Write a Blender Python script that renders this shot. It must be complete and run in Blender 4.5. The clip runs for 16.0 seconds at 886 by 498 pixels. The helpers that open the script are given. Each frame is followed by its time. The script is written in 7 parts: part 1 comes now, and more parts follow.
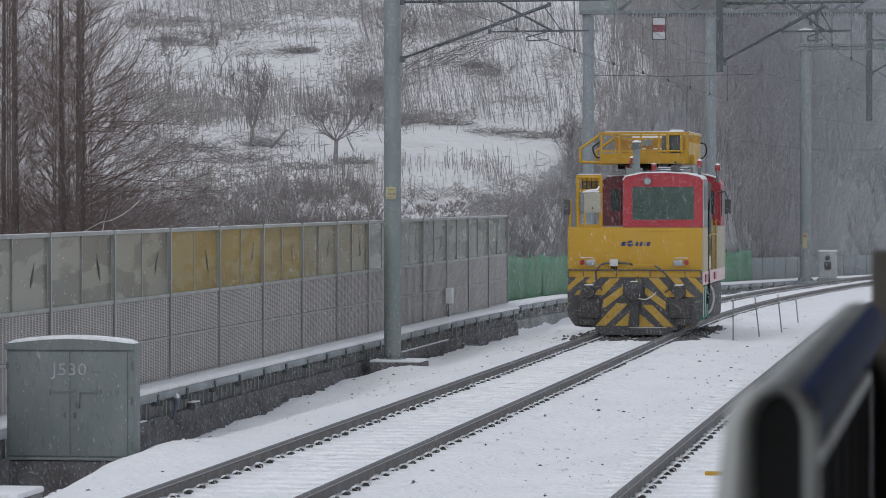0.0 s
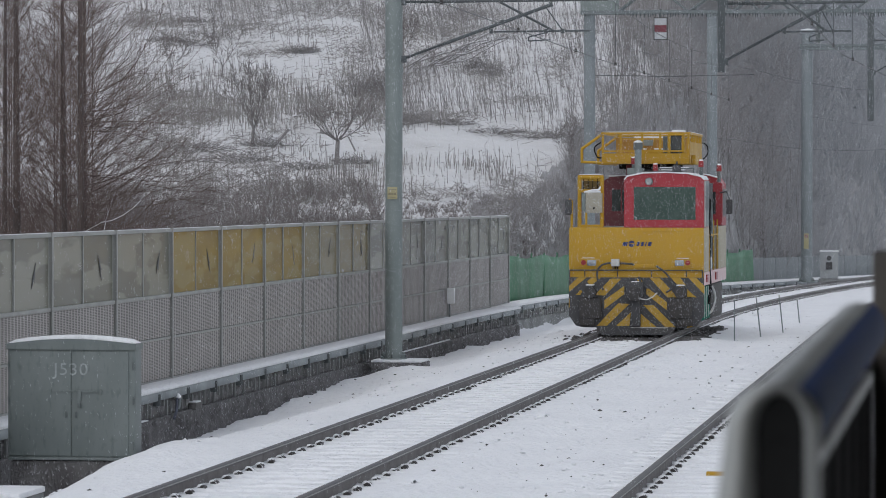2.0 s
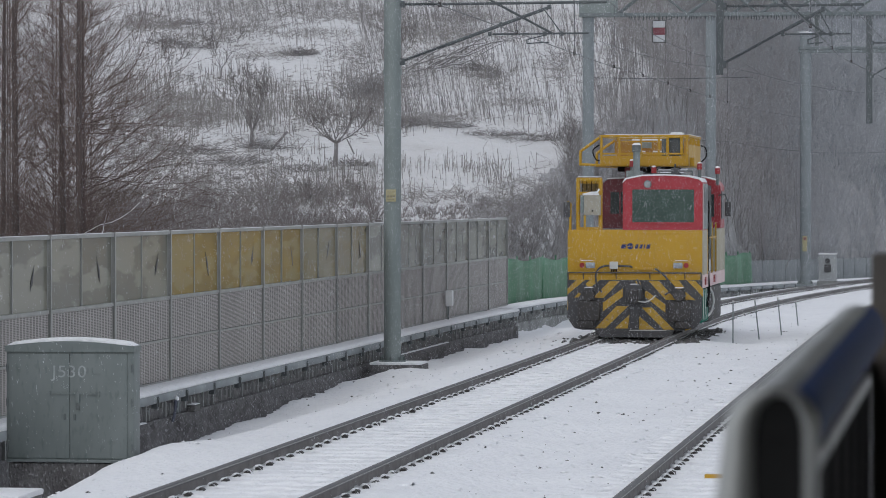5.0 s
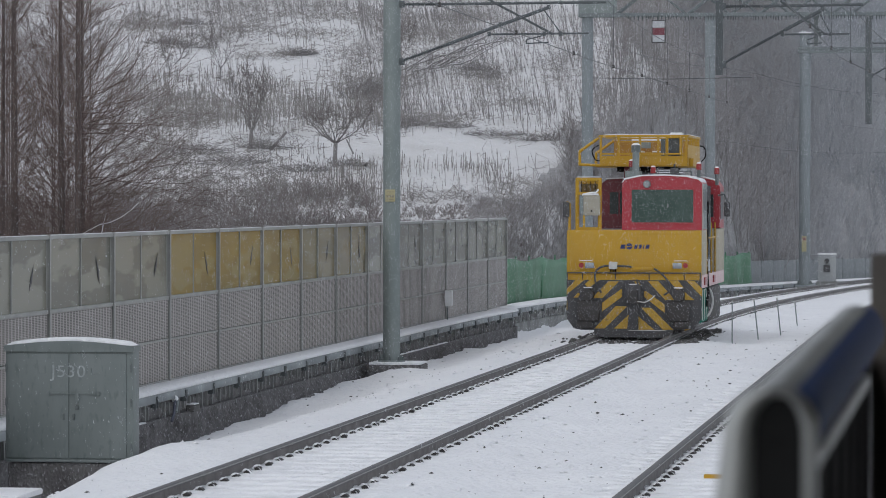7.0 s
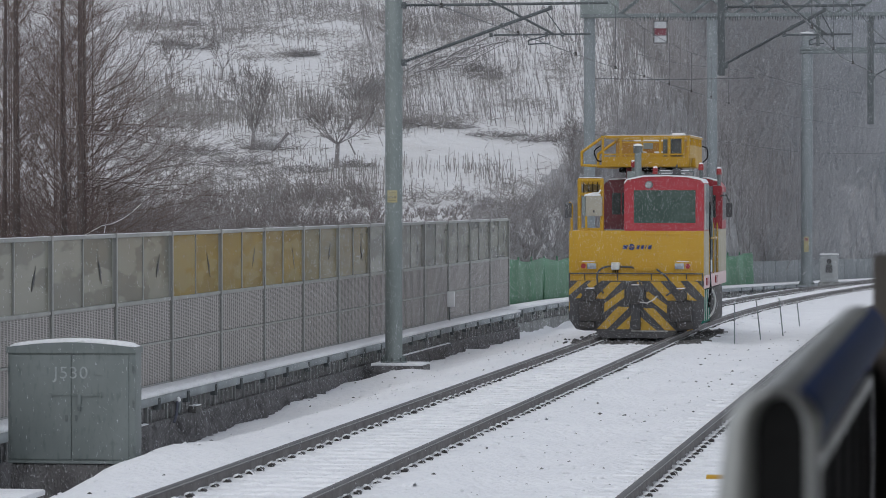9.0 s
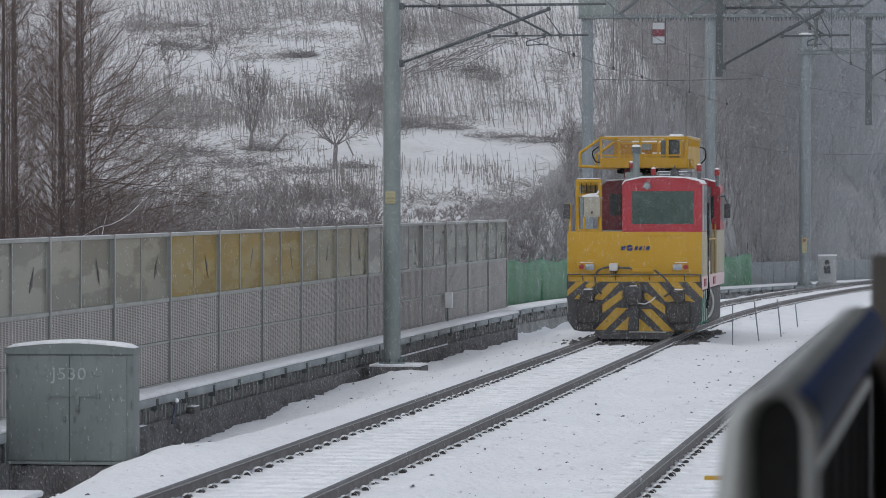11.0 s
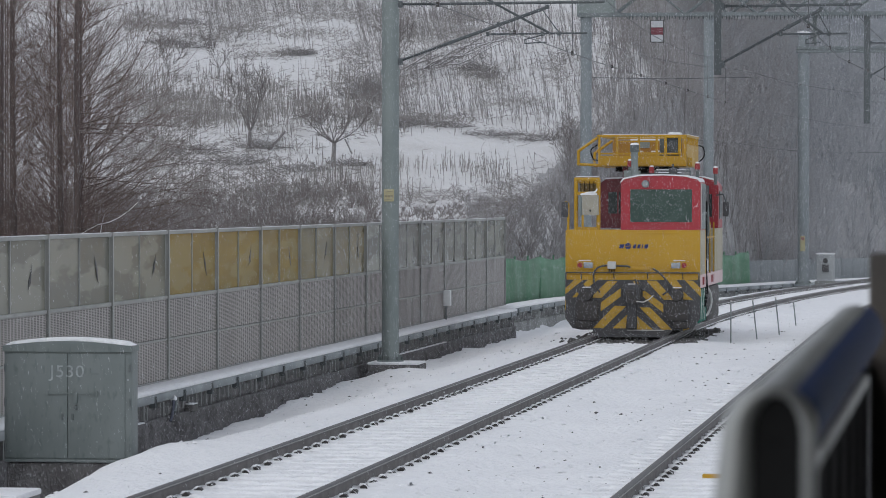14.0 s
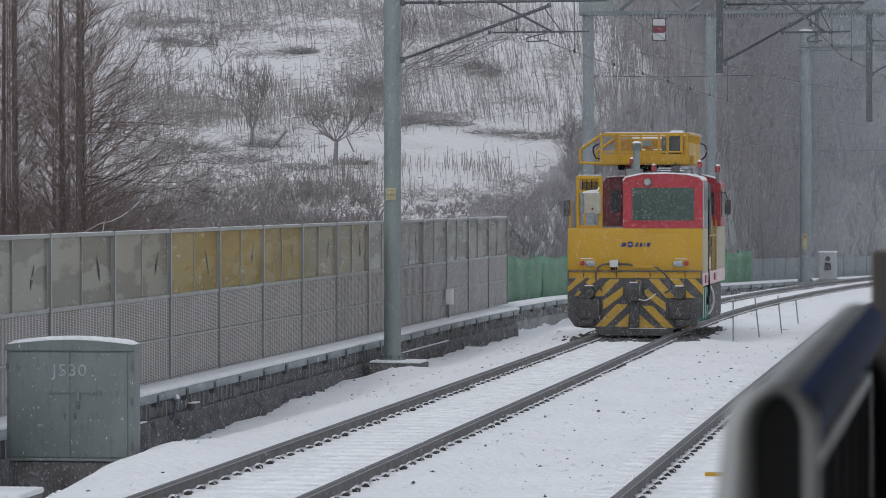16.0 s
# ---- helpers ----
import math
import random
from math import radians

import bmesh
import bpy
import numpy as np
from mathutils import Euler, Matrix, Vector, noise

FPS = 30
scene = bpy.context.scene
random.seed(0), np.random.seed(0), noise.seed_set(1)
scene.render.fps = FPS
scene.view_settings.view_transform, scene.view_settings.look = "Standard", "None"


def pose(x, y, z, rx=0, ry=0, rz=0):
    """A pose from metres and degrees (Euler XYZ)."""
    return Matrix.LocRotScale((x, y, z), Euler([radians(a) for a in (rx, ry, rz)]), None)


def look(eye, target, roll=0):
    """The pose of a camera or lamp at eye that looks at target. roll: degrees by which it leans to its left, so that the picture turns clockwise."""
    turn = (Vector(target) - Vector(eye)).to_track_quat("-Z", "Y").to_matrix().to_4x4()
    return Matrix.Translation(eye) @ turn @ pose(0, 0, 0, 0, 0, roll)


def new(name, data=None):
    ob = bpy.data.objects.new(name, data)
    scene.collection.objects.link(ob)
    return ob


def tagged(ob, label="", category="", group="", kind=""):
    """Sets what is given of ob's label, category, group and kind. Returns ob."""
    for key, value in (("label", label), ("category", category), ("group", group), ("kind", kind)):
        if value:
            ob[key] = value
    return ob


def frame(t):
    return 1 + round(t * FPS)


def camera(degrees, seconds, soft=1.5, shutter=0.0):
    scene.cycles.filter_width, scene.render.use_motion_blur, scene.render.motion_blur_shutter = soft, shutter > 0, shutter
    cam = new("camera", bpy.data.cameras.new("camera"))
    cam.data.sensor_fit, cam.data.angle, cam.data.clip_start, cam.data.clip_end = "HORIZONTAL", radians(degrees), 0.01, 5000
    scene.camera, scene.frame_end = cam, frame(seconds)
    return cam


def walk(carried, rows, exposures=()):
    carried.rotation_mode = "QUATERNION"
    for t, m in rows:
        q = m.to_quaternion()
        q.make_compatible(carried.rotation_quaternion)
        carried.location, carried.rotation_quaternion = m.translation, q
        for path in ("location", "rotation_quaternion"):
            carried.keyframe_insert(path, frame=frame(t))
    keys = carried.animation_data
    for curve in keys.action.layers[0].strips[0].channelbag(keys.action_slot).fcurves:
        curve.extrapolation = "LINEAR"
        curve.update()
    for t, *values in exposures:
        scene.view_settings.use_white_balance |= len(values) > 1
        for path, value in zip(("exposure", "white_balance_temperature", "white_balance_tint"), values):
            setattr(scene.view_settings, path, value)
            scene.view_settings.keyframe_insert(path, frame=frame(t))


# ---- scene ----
PSI = math.atan(953.4 / 6800)      # the camera looks this far to the side of the track's direction
PITCH = math.degrees(math.atan(93 / 6800))
EYE = (0.0, 0.0, 2.669)          # z = 0 is the top of the rails
FOCAL = 6800.0

cam = camera(2 * math.degrees(math.atan(784 / FOCAL)), 16.0, soft=0.75, shutter=1.0)
cam.data.dof.use_dof = True
cam.data.dof.focus_distance = 61.0
cam.data.dof.aperture_fstop = 156.0 / 20.0

# seconds, then the sway of the held camera: sideways, up and down, roll in degrees
SWAY = [
    (0, 0.0, 0.0, 0.00), (0.5, 0.0, -1.5, 0.00), (1, 1.1, -3.1, 0.01), (1.5, 3.1, -1.5, 0.01), (2, 2.4, 0.1, 0.03),
    (2.5, -0.5, 3.7, 0.08), (3, -5.0, 5.6, 0.08), (3.5, -7.1, 5.3, 0.08), (4, -4.8, 4.4, 0.04), (4.2, -3.6, 4.2, 0.04),
    (6.3, 3.6, 5.3, 0.07), (6.5, 3.5, 5.3, 0.08), (7, -1.5, 4.5, 0.08), (7.5, 1.8, 2.7, 0.04), (8, 1.2, 1.5, 0.01), (8.5, 3.1, 3.4, -0.03),
    (9, 2.4, 6.0, 0.01), (9.2, 1.6, 6.8, 0.01), (11.3, -1.6, 7.8, 0.0), (11.5, -1.2, 7.7, -0.01), (12, 4.6, 3.9, -0.04),
    (12.5, 3.4, 1.4, -0.01), (13, 4.6, 0.0, 0.00), (13.5, 0.1, 3.2, 0.03), (14, -3.9, 4.2, 0.06),
    (14.5, 0.0, 1.5, 0.00), (15, 0.0, 1.5, 0.00), (15.5, 0.0, 1.5, 0.00), (16, 0.0, 1.5, 0.00)]


def held(dx, dy, roll):
    yaw = math.degrees(PSI) + math.degrees(dx / FOCAL)
    return pose(*EYE, 90 - PITCH + math.degrees(dy / FOCAL), 0, yaw) @ pose(0, 0, 0, 0, 0, roll)


walk(cam, [(t, held(dx, dy, roll)) for t, dx, dy, roll in SWAY])

# ---- light: an overcast, snowing sky ----
scene.view_settings.exposure = 0.0
world = bpy.data.worlds.new("overcast_sky")
scene.world = world
world.use_nodes = True
wn, wl = world.node_tree.nodes, world.node_tree.links
sky = wn.new("ShaderNodeTexSky")
sky.sky_type, sky.sun_disc = "NISHITA", False
sky.sun_elevation, sky.sun_rotation = radians(48), radians(200)
sky.air_density, sky.dust_density, sky.ozone_density = 1.0, 1.0, 2.0
grey = wn.new("ShaderNodeHueSaturation")
grey.inputs["Saturation"].default_value = 0.34
wl.new(sky.outputs[0], grey.inputs["Color"])
wl.new(grey.outputs[0], wn["Background"].inputs["Color"])
wn["Background"].inputs["Strength"].default_value = 0.166
sun_lamp = bpy.data.lights.new("sun", "SUN")
sun_lamp.energy, sun_lamp.angle, sun_lamp.color = 0.5, radians(40), (0.97, 0.98, 1.0)
sun = new("sun", sun_lamp)
sun.matrix_world = look((-14, 26, 60), (0, 20, 0))


# ---- materials ----
def mat(name, a, b=None, rough=0.6, metal=0.0, scale=6.0, fine=60.0, bump=0.15, depth=0.01, contrast=(0.35, 0.7), c=None, stretch=(1, 1, 1), specks=(0.55, 0.75), spec=0.5):
    """Two colours mixed by coarse noise, specks of a third by fine noise, and relief."""
    m = bpy.data.materials.new(name)
    m.use_nodes = True
    n, l = m.node_tree.nodes, m.node_tree.links
    p = n["Principled BSDF"]
    p.inputs["Roughness"].default_value, p.inputs["Metallic"].default_value = rough, metal
    p.inputs["Specular IOR Level"].default_value = spec
    b = b or tuple(v * 0.8 for v in a)
    tc, mp = n.new("ShaderNodeTexCoord"), n.new("ShaderNodeMapping")
    mp.inputs["Scale"].default_value = stretch
    l.new(tc.outputs["Object"], mp.inputs["Vector"])
    big, small = n.new("ShaderNodeTexNoise"), n.new("ShaderNodeTexNoise")
    big.inputs["Scale"].default_value, big.inputs["Detail"].default_value = scale, 4
    small.inputs["Scale"].default_value, small.inputs["Detail"].default_value = fine, 3
    for t in (big, small):
        l.new(mp.outputs[0], t.inputs["Vector"])
    r = n.new("ShaderNodeValToRGB")
    r.color_ramp.elements[0].position, r.color_ramp.elements[1].position = contrast
    r.color_ramp.elements[0].color, r.color_ramp.elements[1].color = (*a, 1), (*b, 1)
    l.new(big.outputs[0], r.inputs[0])
    mix = n.new("ShaderNodeMix")
    mix.data_type = "RGBA"
    sr = n.new("ShaderNodeValToRGB")
    sr.color_ramp.elements[0].position, sr.color_ramp.elements[1].position = specks
    l.new(small.outputs[0], sr.inputs[0])
    l.new(sr.outputs[0], mix.inputs["Factor"])
    l.new(r.outputs[0], mix.inputs["A"])
    mix.inputs["B"].default_value = (*(c or tuple(v * 0.85 for v in a)), 1)
    l.new(mix.outputs["Result"], p.inputs["Base Color"])
    rr = n.new("ShaderNodeMapRange")
    rr.inputs["To Min"].default_value, rr.inputs["To Max"].default_value = max(0.05, rough - 0.12), min(1, rough + 0.12)
    l.new(big.outputs[0], rr.inputs["Value"])
    l.new(rr.outputs[0], p.inputs["Roughness"])
    if bump:
        bp = n.new("ShaderNodeBump")
        bp.inputs["Strength"].default_value, bp.inputs["Distance"].default_value = bump, depth
        l.new(small.outputs[0], bp.inputs["Height"])
        l.new(bp.outputs[0], p.inputs["Normal"])
    return m


SNOW = mat("snow", (0.785, 0.79, 0.805), (0.84, 0.845, 0.855), 0.7, scale=0.9, fine=11, bump=0.9, depth=0.07, c=(0.72, 0.73, 0.76))
# Slope snow is greyed in colour for its weaker light and haze.
HILLSNOW = mat("shaded_hillside_snow", (0.63, 0.626, 0.628), (0.49, 0.478, 0.468), 0.8, scale=0.35, fine=2.2, bump=0.8, depth=0.3, contrast=(0.50, 0.78), c=(0.66, 0.65, 0.65))
EDGE = mat("worn_rail_edge", (0.30, 0.295, 0.29), (0.24, 0.235, 0.23), 0.5, 0.3)
STEEL = mat("rail_steel", (0.150, 0.138, 0.136), (0.105, 0.093, 0.090), 0.65, 0.15, scale=5, fine=28, c=(0.075, 0.06, 0.052), specks=(0.58, 0.72))
RAILHEAD = mat("rail_running_surface", (0.10, 0.10, 0.105), (0.15, 0.145, 0.14), 0.65, 0.1, scale=2, fine=50, spec=0.25)
# Iron is lightened slightly for the veil of snow before it.
IRON = mat("fastener_iron", (0.054, 0.051, 0.051), (0.078, 0.070, 0.066), 0.7, 0.3, scale=10, fine=120)
GALV = mat("galvanised_pole", (0.175, 0.205, 0.20), (0.225, 0.255, 0.25), 0.55, 0.2, scale=2.5, fine=40, c=(0.17, 0.20, 0.20), stretch=(1, 1, 0.3))
# Steel coloured dark to give the overhead brackets a backlit silhouette.
DARKSTEEL = mat("dark_silhouette_steel", (0.075, 0.086, 0.09), (0.105, 0.116, 0.12), 0.6, 0.2, scale=3, fine=40)
DARKTUBE = mat("dark_drop_tube_paint", (0.064, 0.074, 0.078), (0.090, 0.100, 0.104), 0.7, 0.1, scale=3, fine=40)
# Beam steel paled towards its background, haze put into the colour.
BEAMGALV = mat("hazed_beam_steel", (0.135, 0.156, 0.160), (0.175, 0.196, 0.200), 0.65, 0.1, scale=2, fine=30)
# Far masts: galvanised steel with the blue of haze painted in.
FARMAST = mat("hazed_mast_steel", (0.19, 0.215, 0.226), (0.23, 0.254, 0.264), 0.6, 0.1, scale=2, fine=30, stretch=(1, 1, 0.3))
DARKGALV = mat("dark_galvanised_steel", (0.11, 0.125, 0.125), (0.15, 0.165, 0.165), 0.5, 0.4, scale=3, fine=40)
CONCRETE = mat("weathered_concrete", (0.26, 0.27, 0.26), (0.15, 0.15, 0.15), 0.85, scale=1.5, fine=18, bump=0.4, depth=0.02, c=(0.33, 0.33, 0.32), stretch=(1, 1, 0.25))
DARKWALL = mat("damp_stained_concrete", (0.170, 0.165, 0.165), (0.095, 0.090, 0.090), 0.85, scale=4.5, fine=30, bump=1.0, depth=0.06, c=(0.37, 0.37, 0.372), stretch=(1, 1, 0.6), specks=(0.58, 0.72))
COPING = mat("grey_coping", (0.30, 0.33, 0.34), (0.22, 0.24, 0.25), 0.75, scale=1.4, fine=25, bump=0.3)
CABGREY = mat("grey_green_cabinet_paint", (0.130, 0.152, 0.148), (0.168, 0.192, 0.188), 0.5, scale=3, fine=18, bump=0.08, c=(0.105, 0.125, 0.12), stretch=(1, 1, 0.4))
STRIPE = mat("dirty_yellow_stripe", (0.50, 0.31, 0.03), (0.40, 0.24, 0.03), 0.6, scale=3, fine=20, bump=0.1, c=(0.20, 0.13, 0.04))
YELLOW = mat("yellow_vehicle_paint", (0.49, 0.29, 0.024), (0.44, 0.255, 0.024), 0.5, scale=1.6, fine=22, bump=0.05, c=(0.34, 0.20, 0.04), stretch=(1, 1, 0.3), specks=(0.60, 0.78), spec=0.25)
RED = mat("red_vehicle_paint", (0.37, 0.022, 0.036), (0.31, 0.02, 0.03), 0.45, scale=2, fine=24, bump=0.05, stretch=(1, 1, 0.3))
DARKRED = mat("dark_red_paint", (0.16, 0.018, 0.028), (0.10, 0.014, 0.02), 0.5, scale=2, fine=24, bump=0.05)
# Grimy black, lifted to dark grey as the snowy air veils it.
BLACK = mat("hazed_grimy_black_paint", (0.074, 0.074, 0.078), (0.095, 0.094, 0.096), 0.7, scale=4, fine=40, bump=0.2, c=(0.08, 0.075, 0.07), spec=0.2)
PALE = mat("pale_grey_paint", (0.55, 0.55, 0.53), (0.48, 0.48, 0.46), 0.5, scale=2, fine=30, bump=0.05)
BEIGE = mat("beige_box_paint", (0.36, 0.335, 0.27), (0.31, 0.29, 0.235), 0.55, scale=3, fine=40, bump=0.05)
CREAM = mat("cream_side_paint", (0.37, 0.325, 0.22), (0.32, 0.28, 0.19), 0.5, scale=2, fine=24, bump=0.05, stretch=(1, 1, 0.3))
PINK = mat("pink_white_stripe_paint", (0.70, 0.52, 0.52), (0.62, 0.45, 0.45), 0.5, scale=3, fine=30, bump=0.05)
REDLENS = mat("red_lens", (0.30, 0.016, 0.02), (0.24, 0.014, 0.016), 0.3, scale=20, fine=90, bump=0.1)
CLEARLENS = mat("lamp_glass", (0.36, 0.38, 0.40), (0.20, 0.22, 0.24), 0.12, 0.4, scale=30, fine=90, bump=0.1)
GLASS = mat("dark_green_window", (0.035, 0.065, 0.055), (0.055, 0.09, 0.078), 0.10, scale=3, fine=20, bump=0.0, spec=0.28)
SIDEGLASS = mat("grimy_side_window", (0.03, 0.04, 0.04), (0.06, 0.07, 0.07), 0.35, scale=3, fine=20, bump=0.0, spec=0.2)
OCHREMESH = mat("rusty_ochre_mesh", (0.17, 0.115, 0.03), (0.11, 0.075, 0.025), 0.7, scale=6, fine=40)
RUSTYELLOW = mat("grimy_yellow_paint", (0.38, 0.21, 0.02), (0.30, 0.15, 0.02), 0.55, scale=3, fine=24, bump=0.05, c=(0.25, 0.10, 0.03), stretch=(1, 1, 0.3))
GREEN = mat("green_mesh_fence", (0.088, 0.250, 0.140), (0.095, 0.185, 0.120), 0.6, scale=1.2, fine=12, bump=0.4, depth=0.03, stretch=(1, 1, 0.25))
HOSEGREEN = mat("green_plastic", (0.015, 0.16, 0.11), (0.012, 0.11, 0.08), 0.85, spec=0.1)
BLUE = mat("blue_tape", (0.008, 0.055, 0.26), (0.014, 0.070, 0.31), 0.75, scale=5, fine=60, bump=0.05)
STAINLESS = mat("brushed_stainless_steel", (0.44, 0.445, 0.43), (0.37, 0.375, 0.36), 0.45, 0.5, scale=4, fine=90, bump=0.05)
RUBBER = mat("black_rubber", (0.016, 0.016, 0.016), (0.024, 0.024, 0.024), 0.9, spec=0.1)
BROWN = mat("dark_brown_paint", (0.012, 0.0105, 0.0095), (0.018, 0.015, 0.0135), 0.85, spec=0.06)
POSTBROWN = mat("brown_post_paint", (0.10, 0.088, 0.08), (0.13, 0.115, 0.10), 0.7, spec=0.3)
# Bark, twig, brush and stalk colours are lightened to stand for haze.
BARK = mat("larch_bark", (0.084, 0.066, 0.061), (0.125, 0.098, 0.090), 0.9, scale=3, fine=30, bump=0.5, stretch=(1, 1, 0.2))
TWIG = mat("bare_twig", (0.19, 0.172, 0.166), (0.27, 0.250, 0.242), 0.9, scale=0.5, fine=5, bump=0)
REDTWIG = mat("reddish_twig", (0.120, 0.084, 0.074), (0.19, 0.142, 0.124), 0.9, scale=0.5, fine=5, bump=0)
FOOTBRUSH = mat("dark_bare_brush", (0.20, 0.176, 0.170), (0.28, 0.252, 0.245), 0.9, scale=0.3, fine=4, bump=0, c=(0.38, 0.365, 0.36))
# Brush colour raised to the grey that haze gives it.
BRUSH = mat("hazed_bare_brush", (0.28, 0.262, 0.262), (0.37, 0.355, 0.355), 0.9, scale=0.3, fine=4, bump=0, c=(0.48, 0.475, 0.475))
STALK = mat("dry_stalk", (0.26, 0.242, 0.23), (0.36, 0.342, 0.325), 0.9, scale=0.4, fine=4, bump=0)
STONE = mat("dark_ballast_stone", (0.075, 0.073, 0.071), (0.13, 0.125, 0.12), 0.9, scale=9, fine=30, bump=0.8, depth=0.03, c=(0.30, 0.30, 0.30), specks=(0.62, 0.74))
FRAME = mat("grey_barrier_frame", (0.315, 0.318, 0.305), (0.265, 0.268, 0.257), 0.5, 0.2, scale=2.5, fine=40, stretch=(1, 1, 0.3))
# Snowy undergrowth, lightened further to paint in the veil of haze.
UNDERWOOD = mat("hazed_snowy_undergrowth", (0.25, 0.245, 0.247), (0.34, 0.337, 0.34), 0.95, scale=0.5, fine=3.0, bump=0.8, depth=0.2, c=(0.42, 0.41, 0.40))
# Blue-grey of distant haze is mixed into the far woods' colour.
FARWOOD = mat("hazed_wooded_hill", (0.155, 0.166, 0.178), (0.21, 0.222, 0.238), 0.95, scale=0.03, fine=0.4, bump=0.5, depth=1.0)
# Sign white is greyed to paint in its backlit, hazy side.
WHITE = mat("backlit_white_sign_paint", (0.42, 0.43, 0.445), (0.37, 0.38, 0.395), 0.5)
STENCIL = mat("worn_white_stencil", (0.34, 0.37, 0.37), (0.20, 0.225, 0.225), 0.6, scale=9, fine=40, c=(0.2, 0.23, 0.23))
SIGNRED = mat("red_sign_paint", (0.155, 0.032, 0.045), (0.135, 0.028, 0.04), 0.5)
NAVY = mat("navy_lettering", (0.012, 0.02, 0.11), (0.016, 0.025, 0.13), 0.5)
WIREGREY = mat("weathered_wire", (0.10, 0.105, 0.11), (0.13, 0.135, 0.14), 0.7, 0.2)
OCHRE = mat("ochre_plate", (0.40, 0.36, 0.20), (0.33, 0.30, 0.18), 0.6)
MARKBROWN = mat("faded_brown_mark", (0.19, 0.16, 0.11), (0.23, 0.20, 0.13), 0.7)
FADEDRED = mat("faded_red_paint", (0.27, 0.13, 0.12), (0.24, 0.11, 0.10), 0.7)
SLATEBLUE = mat("faded_slate_blue", (0.075, 0.082, 0.11), (0.09, 0.095, 0.125), 0.7)
PALEBOX = mat("pale_box_paint", (0.36, 0.375, 0.38), (0.31, 0.325, 0.33), 0.6, scale=2, fine=30, bump=0.05)
BOXWHITE = mat("white_plastic", (0.74, 0.75, 0.75), (0.66, 0.67, 0.67), 0.5, bump=0.05)
# Shrub stems likewise hold the haze over the slope in their colour.
THORN = mat("grey_brown_shrub", (0.205, 0.190, 0.188), (0.28, 0.265, 0.262), 0.9, scale=0.4, fine=4, bump=0, c=(0.36, 0.35, 0.35))
# Woodland twigs carry the haze in their pale, low-contrast colours.
WOODTWIG = mat("hazed_woodland_twig", (0.34, 0.35, 0.365), (0.42, 0.43, 0.448), 0.9, scale=0.12, fine=3, bump=0, c=(0.48, 0.49, 0.51))
BROWNTWIG = mat("hazed_brown_woodland_twig", (0.315, 0.298, 0.296), (0.385, 0.37, 0.37), 0.9, scale=0.15, fine=3, bump=0, c=(0.44, 0.43, 0.435))
BLUEGREY = mat("blue_grey_sheet", (0.20, 0.222, 0.232), (0.27, 0.288, 0.298), 0.7, scale=0.7, fine=5, bump=0.2, stretch=(1, 1, 0.25))
DUSTED = mat("snow_dusted_twig", (0.40, 0.395, 0.40), (0.52, 0.52, 0.53), 0.9, scale=0.5, fine=5, bump=0)
# Flakes get a faint blue so their veil has the haze's tint.
FLAKE = mat("snowflake", (0.82, 0.84, 0.88), (0.87, 0.885, 0.92), 0.9, bump=0)


def slotted(name):
    """Perforated grey sheet: rows of short horizontal slots with dark wool behind."""
    m = mat(name, (0.382, 0.352, 0.336), (0.333, 0.308, 0.293), 0.6, 0.1, scale=1.2, fine=20, bump=0.1)
    n, l = m.node_tree.nodes, m.node_tree.links
    p = n["Principled BSDF"]
    old = p.inputs["Base Color"].links[0].from_socket
    tc, sp, cb, br = n.new("ShaderNodeTexCoord"), n.new("ShaderNodeSeparateXYZ"), n.new("ShaderNodeCombineXYZ"), n.new("ShaderNodeTexBrick")
    l.new(tc.outputs["Object"], sp.inputs[0])
    half = n.new("ShaderNodeMath")
    half.operation = "MULTIPLY"
    half.inputs[1].default_value = 0.15
    l.new(sp.outputs["Y"], half.inputs[0])
    l.new(half.outputs[0], cb.inputs["X"])
    l.new(sp.outputs["Z"], cb.inputs["Y"])
    l.new(cb.outputs[0], br.inputs["Vector"])
    br.offset = 0.0
    for key, v in (("Scale", 1.0), ("Brick Width", 0.024), ("Row Height", 0.0205), ("Mortar Size", 0.0046), ("Mortar Smooth", 0.1)):
        br.inputs[key].default_value = v
    mix = n.new("ShaderNodeMix")
    mix.data_type = "RGBA"
    l.new(br.outputs["Fac"], mix.inputs["Factor"])
    mix.inputs["A"].default_value = (0.075, 0.07, 0.066, 1)
    l.new(old, mix.inputs["B"])
    l.new(mix.outputs["Result"], p.inputs["Base Color"])
    return m


SLOTTED = slotted("slotted_grey_sheet")


